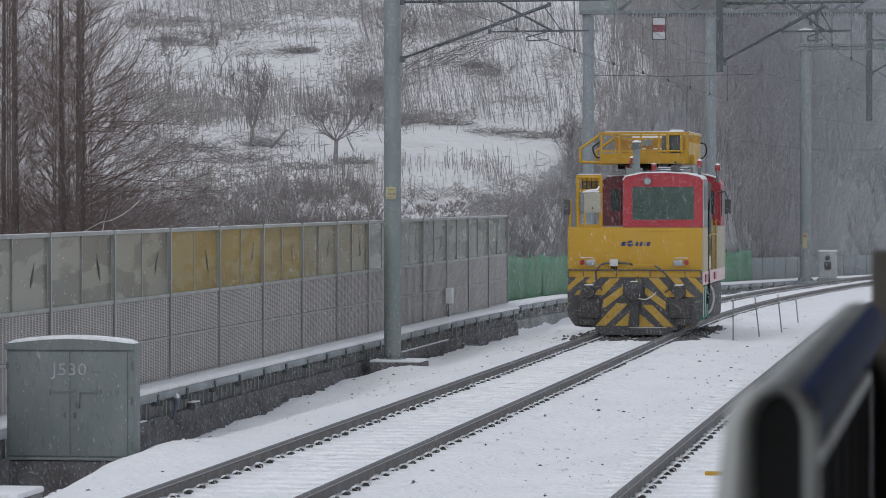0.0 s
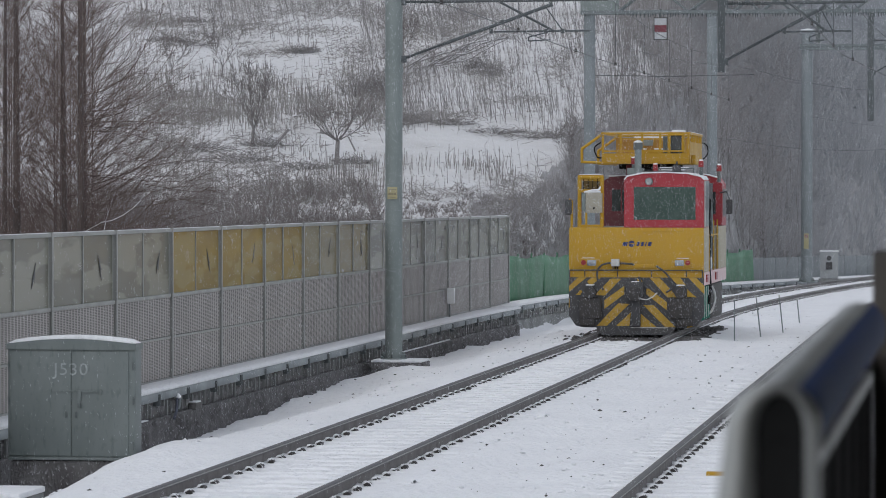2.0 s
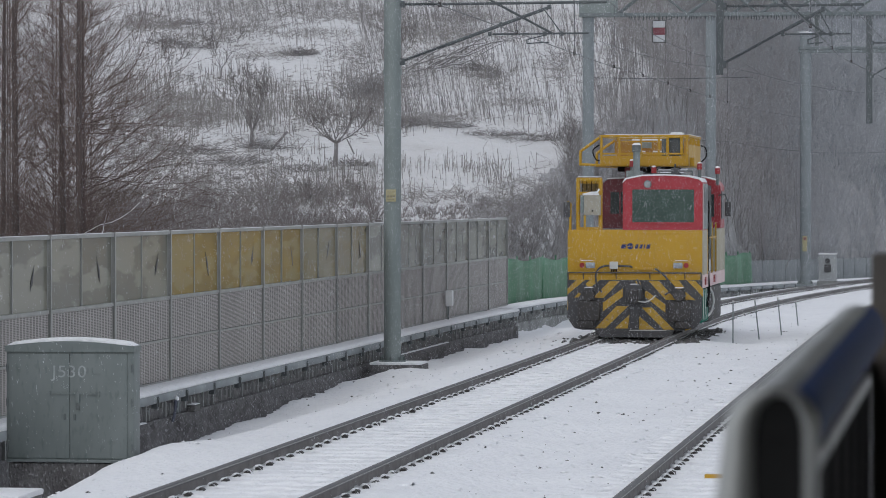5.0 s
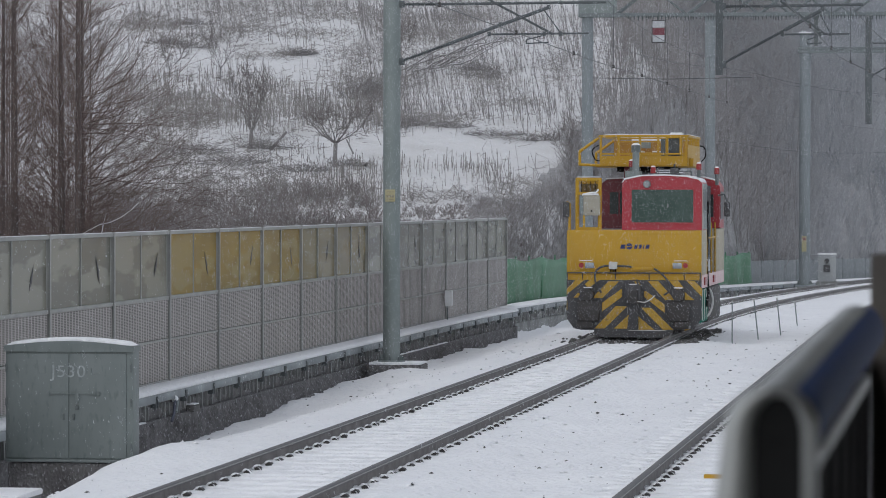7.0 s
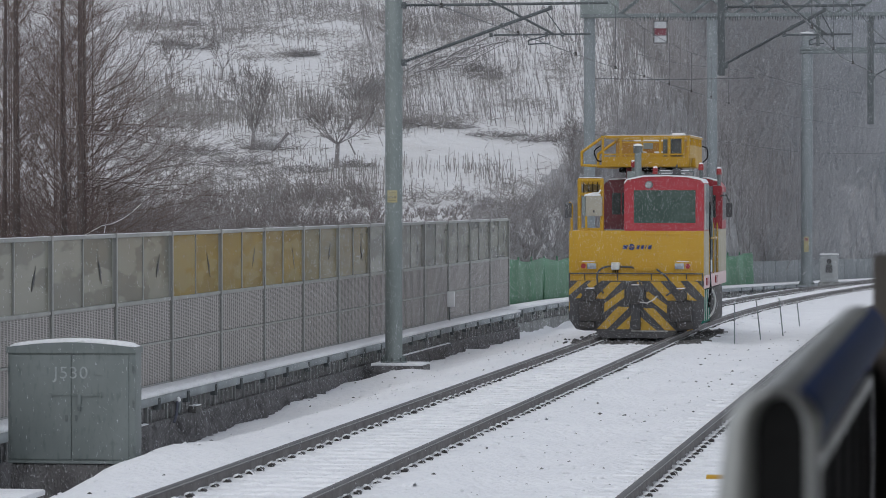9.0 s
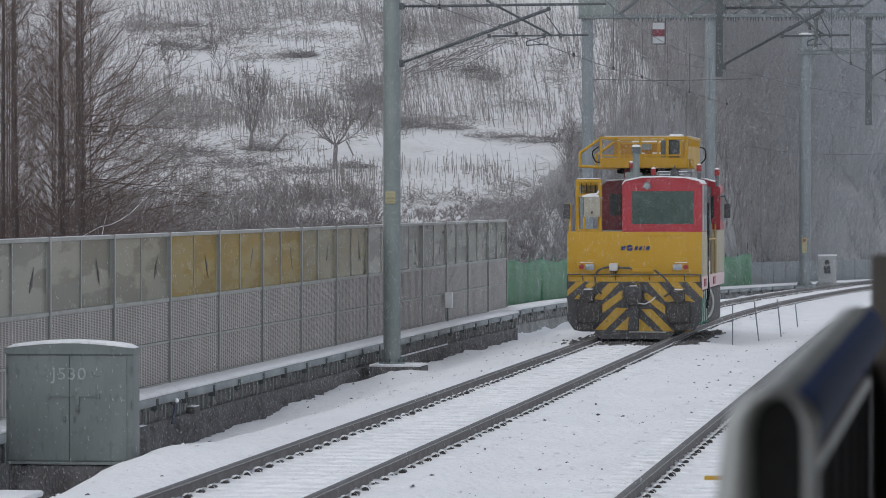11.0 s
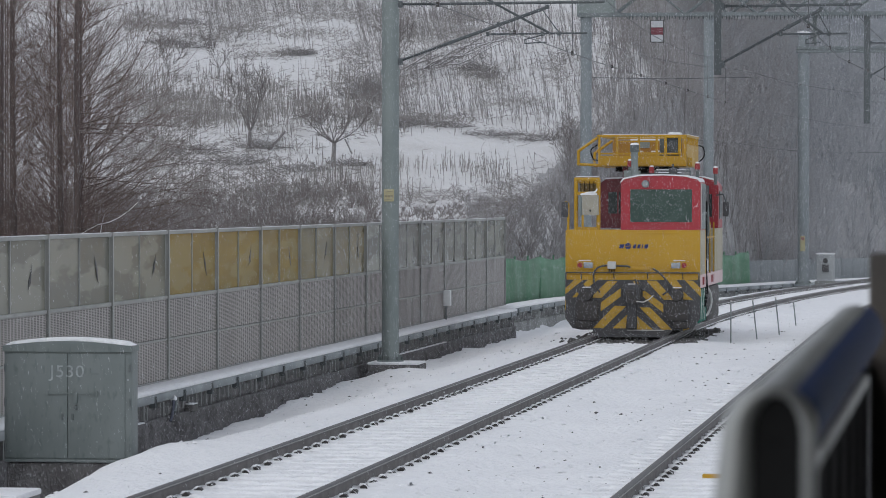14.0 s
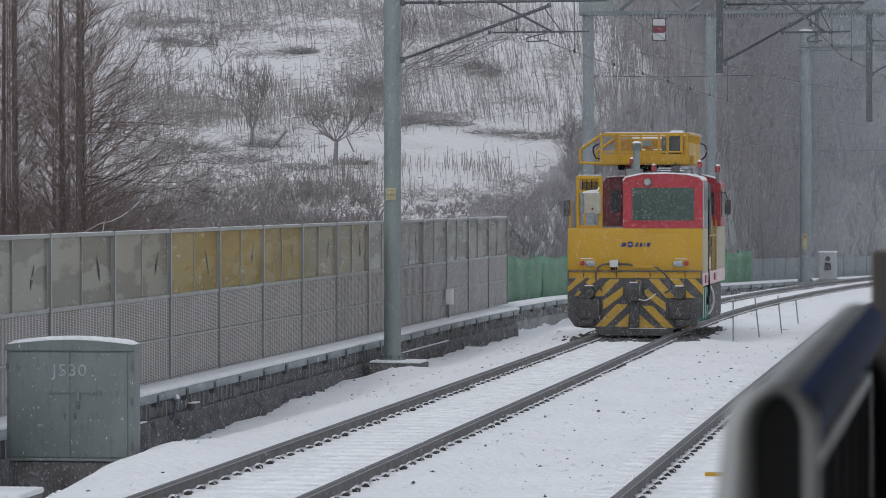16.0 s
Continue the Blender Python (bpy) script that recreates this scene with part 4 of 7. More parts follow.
def gantry(s, x0, x1, z0, z1, label):
    g = thing("portal_beam", label, "gantry", pose(float(bend(s)), s, 0), "portal beams of the overhead line")
    for y in (-0.2, 0.2):
        for z in (z0, z1):
            part("chord", bx(bmesh.new(), x0, x1, y - 0.045, y + 0.045, z - 0.045, z + 0.045), BEAMGALV, g)
    n = int((x1 - x0) / 0.9)
    for i in range(n):
        a, b = x0 + (x1 - x0) * i / n, x0 + (x1 - x0) * (i + 1) / n
        for y in (-0.2, 0.2):
            part("lattice_bar", rod(bmesh.new(), (a, y, z0 if i % 2 else z1), (b, y, z1 if i % 2 else z0), 0.028, n=6), BEAMGALV, g)
    return g


gantry(S1, -11.0, 1.6, 7.9, 8.5, "lattice portal beam above both tracks")
dt = thing("drop_tube", "dark square drop tube hanging above the tracks", "drop tube", pose(-4.66, S1, 0))
part("tube", bx(bmesh.new(), -0.062, 0.062, -0.062, 0.062, 4.90, 7.9, 0.006), DARKTUBE, dt)
cantilever(dt, 0.05, 5.15, 2.42, 5.62, DARKTUBE, 1.15)
g2 = gantry(S2, -10.9, 5.0, 7.47, 8.2, "lattice portal beam behind the rail vehicle")
part("end_plate", bx(bmesh.new(), -0.22, 0.75, -0.24, 0.24, 7.42, 8.25, 0.01), GALV, g2, "grey plated beam end").matrix_local = pose(-10.7, 0, 0)
gantry(S3, -11.0, 6.0, 8.5, 9.2, "far lattice portal beam on the curve")
gantry(S4, -11.0, 8.0, 7.98, 8.10, "faint portal beam beyond the curve")
dt3 = thing("drop_tube", "dark drop tube hanging from the far portal", "drop tube", pose(-5.72 + float(bend(S3)), S3, 0))
part("tube", bx(bmesh.new(), -0.1, 0.1, -0.1, 0.1, 5.05, 8.5, 0.006), DARKSTEEL, dt3)
cantilever(dt3, 0.08, 6.6, 2.3, 7.1)
dt2 = thing("drop_tube", "short drop tube hanging from the middle portal", "drop tube", pose(-4.75 + float(bend(S2)), S2, 0))
part("tube", bx(bmesh.new(), -0.05, 0.05, -0.05, 0.05, 6.65, 7.5, 0.006), DARKGALV, dt2)

sg = thing("overhead_sign", "small white, red and white banded sign on a post", "sign", pose(-8.31, S2 - 0.3, -0.08))
part("frame", bx(bmesh.new(), -0.165, 0.165, 0.0, 0.03, 6.835, 7.385, 0.006), DARKGALV, sg)
part("band", bx(bmesh.new(), -0.155, 0.155, -0.008, 0.0, 7.21, 7.38), WHITE, sg, "white band")
part("band", bx(bmesh.new(), -0.155, 0.155, -0.008, 0.0, 7.02, 7.205), SIGNRED, sg, "dark red band")
part("band", bx(bmesh.new(), -0.155, 0.155, -0.008, 0.0, 6.84, 7.015), WHITE, sg, "white band")
part("hanger", bx(bmesh.new(), -0.02, 0.02, 0.03, 0.06, 7.0, 7.62), DARKGALV, sg)
part("rim", bx(bmesh.new(), -0.183, 0.183, 0.004, 0.026, 6.815, 7.405), IRON, sg, "dark rim")


drips = [(-9.6 + 0.085 * i + 0.03 * math.sin(i * 5.3), 0.07 + 0.05 * abs(math.sin(i * 2.7))) for i in range(110)]
drip_bm = bmesh.new()
for dx_, dl_ in drips:
    rod(drip_bm, (dx_, -0.245, 7.43), (dx_, -0.245, 7.43 - dl_), 0.022, 0.010, n=5)
tagged(part("bolt_row", drip_bm, DARKSTEEL, g2, "row of short bolts hanging below the lower chord"), "row of short bolts hanging below the lower chord", "", "", "stuff")


def wire(name, label, x0, za, zb, stations, droppers=False, k=1.0, pull=0.0):
    """Messenger and contact wire over a track, with droppers."""
    w = thing(name, label, "wire", kind="structure")
    up, lo = [], []
    for a, b in zip(stations, stations[1:]):
        for i in range(12):
            f = i / 12
            s = a + (b - a) * f
            up.append((x0 + float(bend(a) * (1 - f) + bend(b) * f) + pull * max(0.0, s - S1), s, zb + float(fall(s)) - 0.40 * 4 * f * (1 - f)))
            lo.append((x0 + float(bend(a) * (1 - f) + bend(b) * f) + pull * max(0.0, s - S1), s, za + float(fall(s))))
    part("messenger_wire", pipe(bmesh.new(), up, 0.0065 * k, 5), WIREGREY, w)
    part("contact_wire", pipe(bmesh.new(), lo, 0.0070 * k, 5), WIREGREY, w)
    if droppers:
        for i in range(1, len(up), 2):
            part("dropper", rod(bmesh.new(), lo[i], up[i], 0.0055 * k, n=5), WIREGREY, w)
            part("dropper_clamp", bx(bmesh.new(), -0.019, 0.019, -0.03, 0.03, -0.022, 0.036), IRON, w).matrix_local = Matrix.Translation(lo[i])
    return w


wire("catenary_wire", "overhead wires above the track with the vehicle", -6.85, 5.14, 6.4, [20, S1, S2], True)
wire("catenary_wire_beyond", "thin overhead wires beyond the middle portal", -6.85, 5.11, 6.4, [S2, S3, S4], False, 0.6)
wire("catenary_wire_beside_platform", "overhead wires above the platform track", -2.5, 5.21, 6.4, [20, S1, S2], True, 1.3, 0.022)
feeder = thing("feeder_wire", "thin feeder wires between the masts", "wire", kind="structure")
for zz, xx in ((6.9, -10.4), (4.6, -11.1)):
    part("strand", pipe(bmesh.new(), [(xx + float(bend(s)), s, zz - 0.2 * abs(math.sin(s * 0.1))) for s in np.arange(S2, 170, 4.0)], 0.008, 5), WIREGREY, feeder)

part("span_wire", pipe(bmesh.new(), [(-10.6 + float(bend(S2)), S2, 5.84), (-8.6 + float(bend(S2)), S2, 5.80), (-6.4 + float(bend(S2)), S2, 5.84)], 0.009, 6), WIREGREY, feeder)

# ---- signal box, track-side markers ----
sb = thing("trackside_cabinet", "pale grey trackside cabinet with snow on top", "cabinet", pose(-10.2 + float(bend(140)), 140.0, -0.42))
part("body", bx(bmesh.new(), -0.32, 0.32, 0, 0.4, 0.12, 1.08, 0.02), PALEBOX, sb)
part("plinth", bx(bmesh.new(), -0.38, 0.38, -0.05, 0.45, -0.2, 0.12, 0.01), CONCRETE, sb)
part("snow_cap", bx(bmesh.new(), -0.34, 0.34, -0.02, 0.42, 1.082, 1.14, 0.025), SNOW, sb)
part("meter_box", bx(bmesh.new(), -0.12, 0.12, -0.10, 0.0, 0.45, 0.72, 0.02), BLACK, sb, "dark box on the front")
part("lamp", rod(bmesh.new(), (0, -0.10, 0.86), (0, 0.0, 0.86), 0.09, n=14), BLACK, sb, "dark round dial")
for i, (x, y, h, ax, ay) in enumerate(((-4.86, 75.95, 0.84, 0, 0), (-4.46, 78.15, 0.82, 0, -6.4), (-4.09, 79.8, 0.81, 0, -5.9), (-4.01, 85.4, 0.60, 0, -6))):
    st = thing("marker_stake", "thin pale metal stake standing in the snow", "stake", pose(x, y, -0.26, ax, ay, 0), "stakes between the tracks")
    part("shaft", rod(bmesh.new(), (0, 0, 0), (0, 0, h + 0.05), 0.013, n=8), GALV, st)
    part("tip", rod(bmesh.new(), (0, 0, h + 0.05), (0, 0, h + 0.09), 0.018, n=8), PALE, st)
ym = thing("yellow_marker", "small yellow plastic marker lying on the snow", "marker", pose(-2.66, 38.74, -0.16))
part("block", bx(bmesh.new(), -0.10, 0.12, -0.05, 0.05, 0, 0.055, 0.01), YELLOW, ym)


# ---- the rail maintenance vehicle ----
def vehicle():
    v = thing("rail_maintenance_vehicle", "yellow and red rail maintenance vehicle standing on the track", "rail vehicle", pose(-6.76, 75.4, -0.08) @ Matrix.Scale(1.012, 4))
    W = 1.315
    # under-frame, plough and running gear
    pts = [(-W, 1.24), (W, 1.24), (W, 0.40), (W - 0.14, 0.20), (W - 0.30, 0.17), (-W + 0.30, 0.17), (-W + 0.14, 0.20), (-W, 0.40)]
    front = part("front_plate", prism(bmesh.new(), pts, 0.0, 0.06), BLACK, v, "black front plate with yellow stripes", smooth=False)
    part("plough_edge", bx(bmesh.new(), -0.10, 0.62, -0.03, -0.02, 0.160, 0.176), PALE, front, "pale worn plough edge")
    part("plough_blade", prism(bmesh.new(), [(-0.78, 0.17), (0.78, 0.17), (0.66, 0.03), (-0.66, 0.03)], -0.02, 0.02), BLACK, front, smooth=False)

    def stripe(*poly):
        part("stripe", prism(bmesh.new(), list(poly), -0.008, 0.0), STRIPE, front, smooth=False)

    stripe((-1.312, 0.86), (-1.312, 0.97), (-1.14, 1.14), (-0.97, 1.14))
    stripe((-0.96, 1.06), (-0.87, 1.14), (-0.68, 1.14), (-0.89, 0.98))
    stripe((-0.81, 0.80), (-0.49, 1.12), (-0.29, 1.12), (-0.61, 0.79))
    stripe((-0.62, 0.53), (-0.62, 0.70), (-0.23, 0.98), (-0.23, 0.82))
    stripe((-0.77, 0.20), (-0.35, 0.64), (-0.13, 0.63), (-0.57, 0.20))
    stripe((-0.39, 0.20), (-0.10, 0.47), (-0.13, 0.20))
    stripe((0.01, 1.12), (0.09, 1.12), (0.15, 1.03), (0.04, 1.06))
    stripe((0.27, 1.13), (0.47, 1.13), (0.81, 0.76), (0.61, 0.76))
    stripe((0.20, 0.96), (0.60, 0.67), (0.60, 0.51), (0.20, 0.82))
    stripe((0.14, 0.61), (0.34, 0.61), (0.77, 0.18), (0.57, 0.18))
    stripe((0.09, 0.44), (0.40, 0.18), (0.09, 0.18))
    stripe((0.68, 1.14), (0.86, 1.14), (0.97, 1.00), (0.84, 0.96))
    stripe((1.02, 1.14), (1.18, 1.13), (1.33, 0.98), (1.33, 0.82))
    stripe((0.99, 0.92), (1.18, 0.76), (0.99, 0.77))
    stripe((-1.18, 0.80), (-1.09, 0.90), (-1.05, 0.87), (-1.09, 0.80))
    stripe((-1.312, 0.75), (-1.30, 0.72), (-1.30, 0.57), (-1.312, 0.55))
    stripe((0.99, 0.27), (1.11, 0.20), (0.99, 0.16))
    part("front_skirt", bx(bmesh.new(), -W, W, -0.004, 0.05, 1.145, 1.242), YELLOW, front)
    for s in (-1, 1):
        buf = part("buffer_guard", bx(bmesh.new(), s * 0.88 - 0.22, s * 0.88 + 0.22, -0.20, 0.0, 0.34, 0.76, 0.08), IRON, v, "black buffer housing")
        part("buffer_head", rod(bmesh.new(), (s * 0.88, -0.30, 0.86), (s * 0.88, 0.0, 0.86), 0.115, n=18), IRON, buf)
        part("snow_cap", bx(bmesh.new(), s * 0.88 - 0.08, s * 0.88 + 0.08, -0.26, -0.06, 0.99, 1.01, 0.008), SNOW, buf)
        part("lower_step", bx(bmesh.new(), s * 0.95 - 0.16, s * 0.95 + 0.16, -0.16, 0.0, 0.20, 0.36, 0.06), IRON, buf)
    cp = part("coupler", bx(bmesh.new(), -0.16, 0.16, -0.28, 0.0, 0.76, 1.06, 0.04), BLACK, v, "dark coupler with snow on top")
    part("jaw", bx(bmesh.new(), -0.10, 0.10, -0.42, -0.24, 0.70, 0.96, 0.04), IRON, cp)
    part("coupler_shank", bx(bmesh.new(), -0.09, 0.09, -0.14, 0.0, 0.20, 0.76, 0.02), BLACK, cp)
    part("snow_cap", bx(bmesh.new(), -0.07, 0.07, -0.26, -0.08, 1.06, 1.075, 0.006), SNOW, cp)
    part("hook_chain", pipe(bmesh.new(), [(0.10, -0.34, 0.74), (0.24, -0.36, 0.72), (0.36, -0.36, 0.78), (0.44, -0.32, 0.86)], 0.011), PALE, cp, "pale curved lever")
    bar = part("front_handrail", pipe(bmesh.new(), [(-W + 0.02, -0.06, 1.12), (-W + 0.02, -0.07, 1.285), (W - 0.02, -0.07, 1.285), (W - 0.02, -0.06, 1.12)], 0.014), BLACK, v, "thin black front rail")
    for x in (-1.0, -0.36, 0.3, 0.98):
        part("rail_stay", rod(bmesh.new(), (x, -0.07, 1.285), (x, 0.0, 1.16), 0.011, n=6), BLACK, bar)
    for pts3 in ([(-0.63, -0.08, 0.90), (-0.73, -0.12, 1.08), (-0.745, -0.13, 1.26), (-0.68, -0.12, 1.37), (-0.55, -0.08, 1.42), (-0.42, -0.05, 1.42)],
                 [(0.40, -0.06, 1.37), (0.52, -0.10, 1.29), (0.62, -0.13, 1.20), (0.70, -0.14, 1.06), (0.70, -0.15, 0.94), (0.60, -0.13, 0.86)],
                 [(0.06, -0.1, 1.16), (0.12, -0.13, 1.02), (0.24, -0.14, 0.94)], [(-0.36, -0.03, 1.42), (-0.1, -0.05, 1.41), (-0.05, -0.02, 1.39)]):
        part("air_hose", pipe(bmesh.new(), flowing(pts3), 0.019), BLACK, v, "black air hose")
    # yellow front body
    body = part("front_body", bx(bmesh.new(), -W, W, 0.01, 1.5, 1.24, 2.115, 0.025), YELLOW, v, "plain yellow front panel")
    part("ledge_plate", bx(bmesh.new(), -0.05, 0.35, -0.03, 0.01, 1.335, 1.40, 0.004), YELLOW, body)
    part("trim_line", bx(bmesh.new(), 0.08, 0.92, -0.002, 0.012, 2.03, 2.055), YELLOW, body)
    for s in (-1, 1):
        x = 0.91 if s > 0 else -0.93
        lp = part("lamp_panel", bx(bmesh.new(), x - 0.17, x + 0.17, -0.02, 0.012, 1.345, 1.515, 0.006), YELLOW, body)
        part("tail_lamp", rod(bmesh.new(), (x + s * 0.095, -0.05, 1.43), (x + s * 0.095, -0.018, 1.43), 0.05, n=16), REDLENS, lp, "round red tail lamp")
        part("headlight", bx(bmesh.new(), x - s * 0.065 - 0.09, x - s * 0.065 + 0.09, -0.05, -0.018, 1.37, 1.485, 0.012), CLEARLENS, lp, "rectangular clear headlight")
        part("snow_line", bx(bmesh.new(), x - 0.12, x + 0.12, -0.035, -0.015, 1.515, 1.528), SNOW, lp)
    wl_ = part("work_lamp", bx(bmesh.new(), -0.48, -0.32, -0.12, 0.0, 1.36, 1.50, 0.012), PALE, body, "small white lamp box")
    for i in range(3):
        part("lamp_slot", bx(bmesh.new(), -0.455 + i * 0.045, -0.435 + i * 0.045, -0.08, -0.02, 1.30, 1.36), BROWN, wl_)
    # operator's mark: plain bars and a disc in navy
    for i, (a, b) in enumerate(((-0.27, -0.17), (0.0, 0.065), (0.085, 0.15), (0.17, 0.20), (0.22, 0.30))):
        part("mark_bar", prism(bmesh.new(), [(a, 1.755), (b - 0.01, 1.755), (b + 0.01, 1.835), (a + 0.02, 1.835)], 0.0035, 0.012), NAVY, body, "navy lettering bar", smooth=False)
    part("mark_disc", rod(bmesh.new(), (-0.09, 0.0035, 1.80), (-0.09, 0.013, 1.80), 0.062, n=20), NAVY, body, "navy disc")
    part("mark_arc", prism(bmesh.new(), [(-0.16, 1.79), (-0.02, 1.80), (-0.02, 1.812), (-0.16, 1.802)], 0.001, 0.004), YELLOW, body, smooth=False)
    # cab
    x0, x1, zt = -0.235, 1.335, 3.13
    prof = [(x0, 2.115), (x1 - 0.02, 2.115), (x1 - 0.02, 3.03), (x1 - 0.08, 3.095), (1.0, 3.155), (0.60, 3.175), (0.15, 3.165), (x0 + 0.06, 3.10), (x0, 3.03)]
    cab = part("cab", prism(bmesh.new(), prof, 0.02, 1.35), RED, v, "red driver's cab", smooth=False)
    wx0, wx1, wz0, wz1 = -0.05, 1.155, 2.265, 2.905
    fr = bx(bx(bx(bx(bmesh.new(), wx0 - 0.035, wx1 + 0.035, 0.004, 0.022, wz0 - 0.035, wz0), wx0 - 0.035, wx1 + 0.035, 0.004, 0.022, wz1, wz1 + 0.035), wx0 - 0.035, wx0, 0.004, 0.022, wz0, wz1), wx1, wx1 + 0.035, 0.004, 0.022, wz0, wz1)
    wn_ = part("windscreen", bx(bmesh.new(), wx0, wx1, 0.012, 0.024, wz0, wz1), GLASS, cab, "dark green tinted windscreen")
    part("window_seal", fr, RED, wn_)
    hl = part("roof_headlight", rod(bmesh.new(), (0.25, -0.05, 3.01), (0.25, 0.03, 3.01), 0.075, n=18), DARKGALV, cab, "round headlight")
    part("lens", rod(bmesh.new(), (0.25, -0.058, 3.01), (0.25, -0.05, 3.01), 0.055, n=16), CLEARLENS, hl)
    line = [(x0 + 0.0, 3.035), (x0 + 0.06, 3.102), (0.15, 3.167), (0.60, 3.177), (1.0, 3.157), (x1 - 0.08, 3.097), (x1 - 0.03, 3.045)]
    part("roof_snow", prism(bmesh.new(), line + [(x + (0.012 if x > 0.6 else -0.012), z + (0.026 if 0 < i < 6 else 0.008)) for i, (x, z) in list(enumerate(line))[::-1]], -0.012, 1.37), SNOW, cab, "snow along the cab roof", smooth=False)
    # recessed doorway and rear cab on the near side
    dw = part("doorway", bx(bx(bmesh.new(), 0.6, 1.20, 1.36, 4.2, 1.24, 2.10), 0.6, 1.12, 1.36, 5.29, 2.10, 3.0), BLACK, v, "dark open doorway")
    for y in (1.6, 2.9, 4.0):
        part("grab_rail", rod(bmesh.new(), (1.30, y, 1.15), (1.30, y, 2.25), 0.016), YELLOW, dw, "yellow grab rail")
    part("gate_bar", rod(bmesh.new(), (1.30, 1.55, 1.95), (1.30, 4.0, 1.95), 0.018), YELLOW, dw)
    part("white_canister", rod(bmesh.new(), (1.27, 2.2, 1.28), (1.27, 2.2, 1.52), 0.05, n=12), BOXWHITE, dw, "white canister by the door")
    part("hanging_cable", pipe(bmesh.new(), flowing([(1.28, 2.5, 2.6), (1.30, 2.55, 2.1), (1.27, 2.45, 1.7), (1.30, 2.5, 1.3)]), 0.022), GALV, dw, "grey hanging cable")
    part("hanging_hose", pipe(bmesh.new(), [(1.30, 1.6, 2.5), (1.31, 1.62, 1.9), (1.30, 1.7, 1.3), (1.33, 1.66, 0.9), (1.30, 1.5, 0.6)], 0.03), RUBBER, dw, "hanging black hose")
    part("work_coat_hook", bx(bmesh.new(), 1.27, 1.34, 1.55, 1.75, 2.42, 2.68, 0.03), RUBBER, dw)
    part("sill", bx(bmesh.new(), 1.0, W, 0.03, 6.6, 0.98, 1.238, 0.01), PINK, v, "pinkish white side stripe")
    for y in (0.9, 3.4):
        part("side_reflector", bx(bmesh.new(), W - 0.01, W + 0.025, y - 0.25, y + 0.25, 1.04, 1.19, 0.01), REDLENS, v, "red side reflector")
    part("side_panel", bx(bmesh.new(), 1.22, W + 0.003, 0.04, 1.34, 1.242, 2.11, 0.006), CREAM, v, "pale cream side panel")
    part("rear_side_panel", bx(bmesh.new(), 1.0, W + 0.003, 4.2, 6.5, 1.242, 2.11, 0.01), CREAM, v, "pale cream rear side panel")
    mh = part("machine_house", prism(bmesh.new(), [(-0.99, 2.12), (0.95, 2.12), (0.95, 3.05), (0.3, 3.18), (-0.85, 3.12), (-0.99, 3.02)], 3.4, 5.3), DARKRED, v, "dark red machine house", smooth=False)
    part("front_window", bx(bmesh.new(), -0.80, -0.40, 3.385, 3.4, 2.42, 2.86), SIDEGLASS, mh)
    part("window_bar", bx(bx(bmesh.new(), -0.62, -0.59, 3.372, 3.386, 2.42, 2.86), -0.82, -0.38, 3.376, 3.386, 2.86, 2.89), DARKRED, mh)
    part("roof_snow", prism(bmesh.new(), [(-0.86, 3.122), (0.3, 3.182), (0.94, 3.055), (0.94, 3.075), (0.3, 3.208), (-0.88, 3.145)], 3.38, 5.3), SNOW, mh, smooth=False)
    rc = part("rear_cab", prism(bmesh.new(), [(-0.98, 2.12), (1.31, 2.12), (1.31, 2.98), (1.22, 3.10), (0.95, 3.17), (0.3, 3.20), (-0.85, 3.12), (-0.98, 3.02)], 5.3, 6.5), RED, v, "red rear cab", smooth=False)
    part("side_window", bx(bmesh.new(), 1.302, 1.322, 5.5, 6.3, 2.30, 2.88), SIDEGLASS, rc, "dark side window")
    part("front_window", bx(bmesh.new(), 1.0, 1.18, 5.285, 5.3, 2.35, 2.82), SIDEGLASS, rc, "dark narrow front window")
    part("roof_snow", prism(bmesh.new(), [(0.3, 3.202), (0.95, 3.172), (1.20, 3.107), (1.20, 3.125), (0.95, 3.192), (0.3, 3.222)], 5.28, 6.5), SNOW, rc, "snow on the rear cab roof", smooth=False)
    # grey door frame and dark glass along the side of the driver's cab
    sd = part("cab_side_door", bx(bmesh.new(), 1.313, 1.327, 0.10, 1.30, 2.13, 3.02, 0.004), GALV, cab, "grey cab side door")
    part("door_glass", bx(bmesh.new(), 1.325, 1.333, 0.28, 1.15, 2.45, 2.92), SIDEGLASS, sd, "dark door glass")
    part("door_edge", bx(bmesh.new(), 1.320, 1.340, 0.08, 0.13, 2.13, 3.02, 0.004), PALE, sd)
    part("deck", bx(bmesh.new(), -1.18, 1.18, 0.07, 6.0, 1.0, 1.24, 0.01), BLACK, v)
    # open platform on the far side: frame, beige box, mirror post
    yf = part("ladder_frame", pipe(bmesh.new(), [(-1.12, 0.12, 2.11), (-1.12, 0.12, 3.10), (-0.68, 0.12, 3.10), (-0.68, 0.12, 2.11)], 0.04), YELLOW, v, "yellow ladder frame")
    part("cross_bar", bx(bmesh.new(), -1.12, -0.68, 0.09, 0.15, 2.80, 2.86), YELLOW, yf)
    part("rear_bar", bx(bmesh.new(), -1.10, -0.70, 0.40, 0.44, 3.02, 3.08), YELLOW, yf)
    for i in range(4):
        part("guard_bar", rod(bmesh.new(), (-1.04 + i * 0.09, 0.12, 2.86), (-1.04 + i * 0.09, 0.12, 3.08), 0.008, n=6), BROWN, yf)
    part("guard_plate", bx(bmesh.new(), -1.08, -0.72, 0.42, 0.43, 2.5, 3.02), OCHREMESH, yf)
    part("frame_snow", bx(bmesh.new(), -1.12, -0.68, 0.09, 0.16, 3.142, 3.158), SNOW, yf)
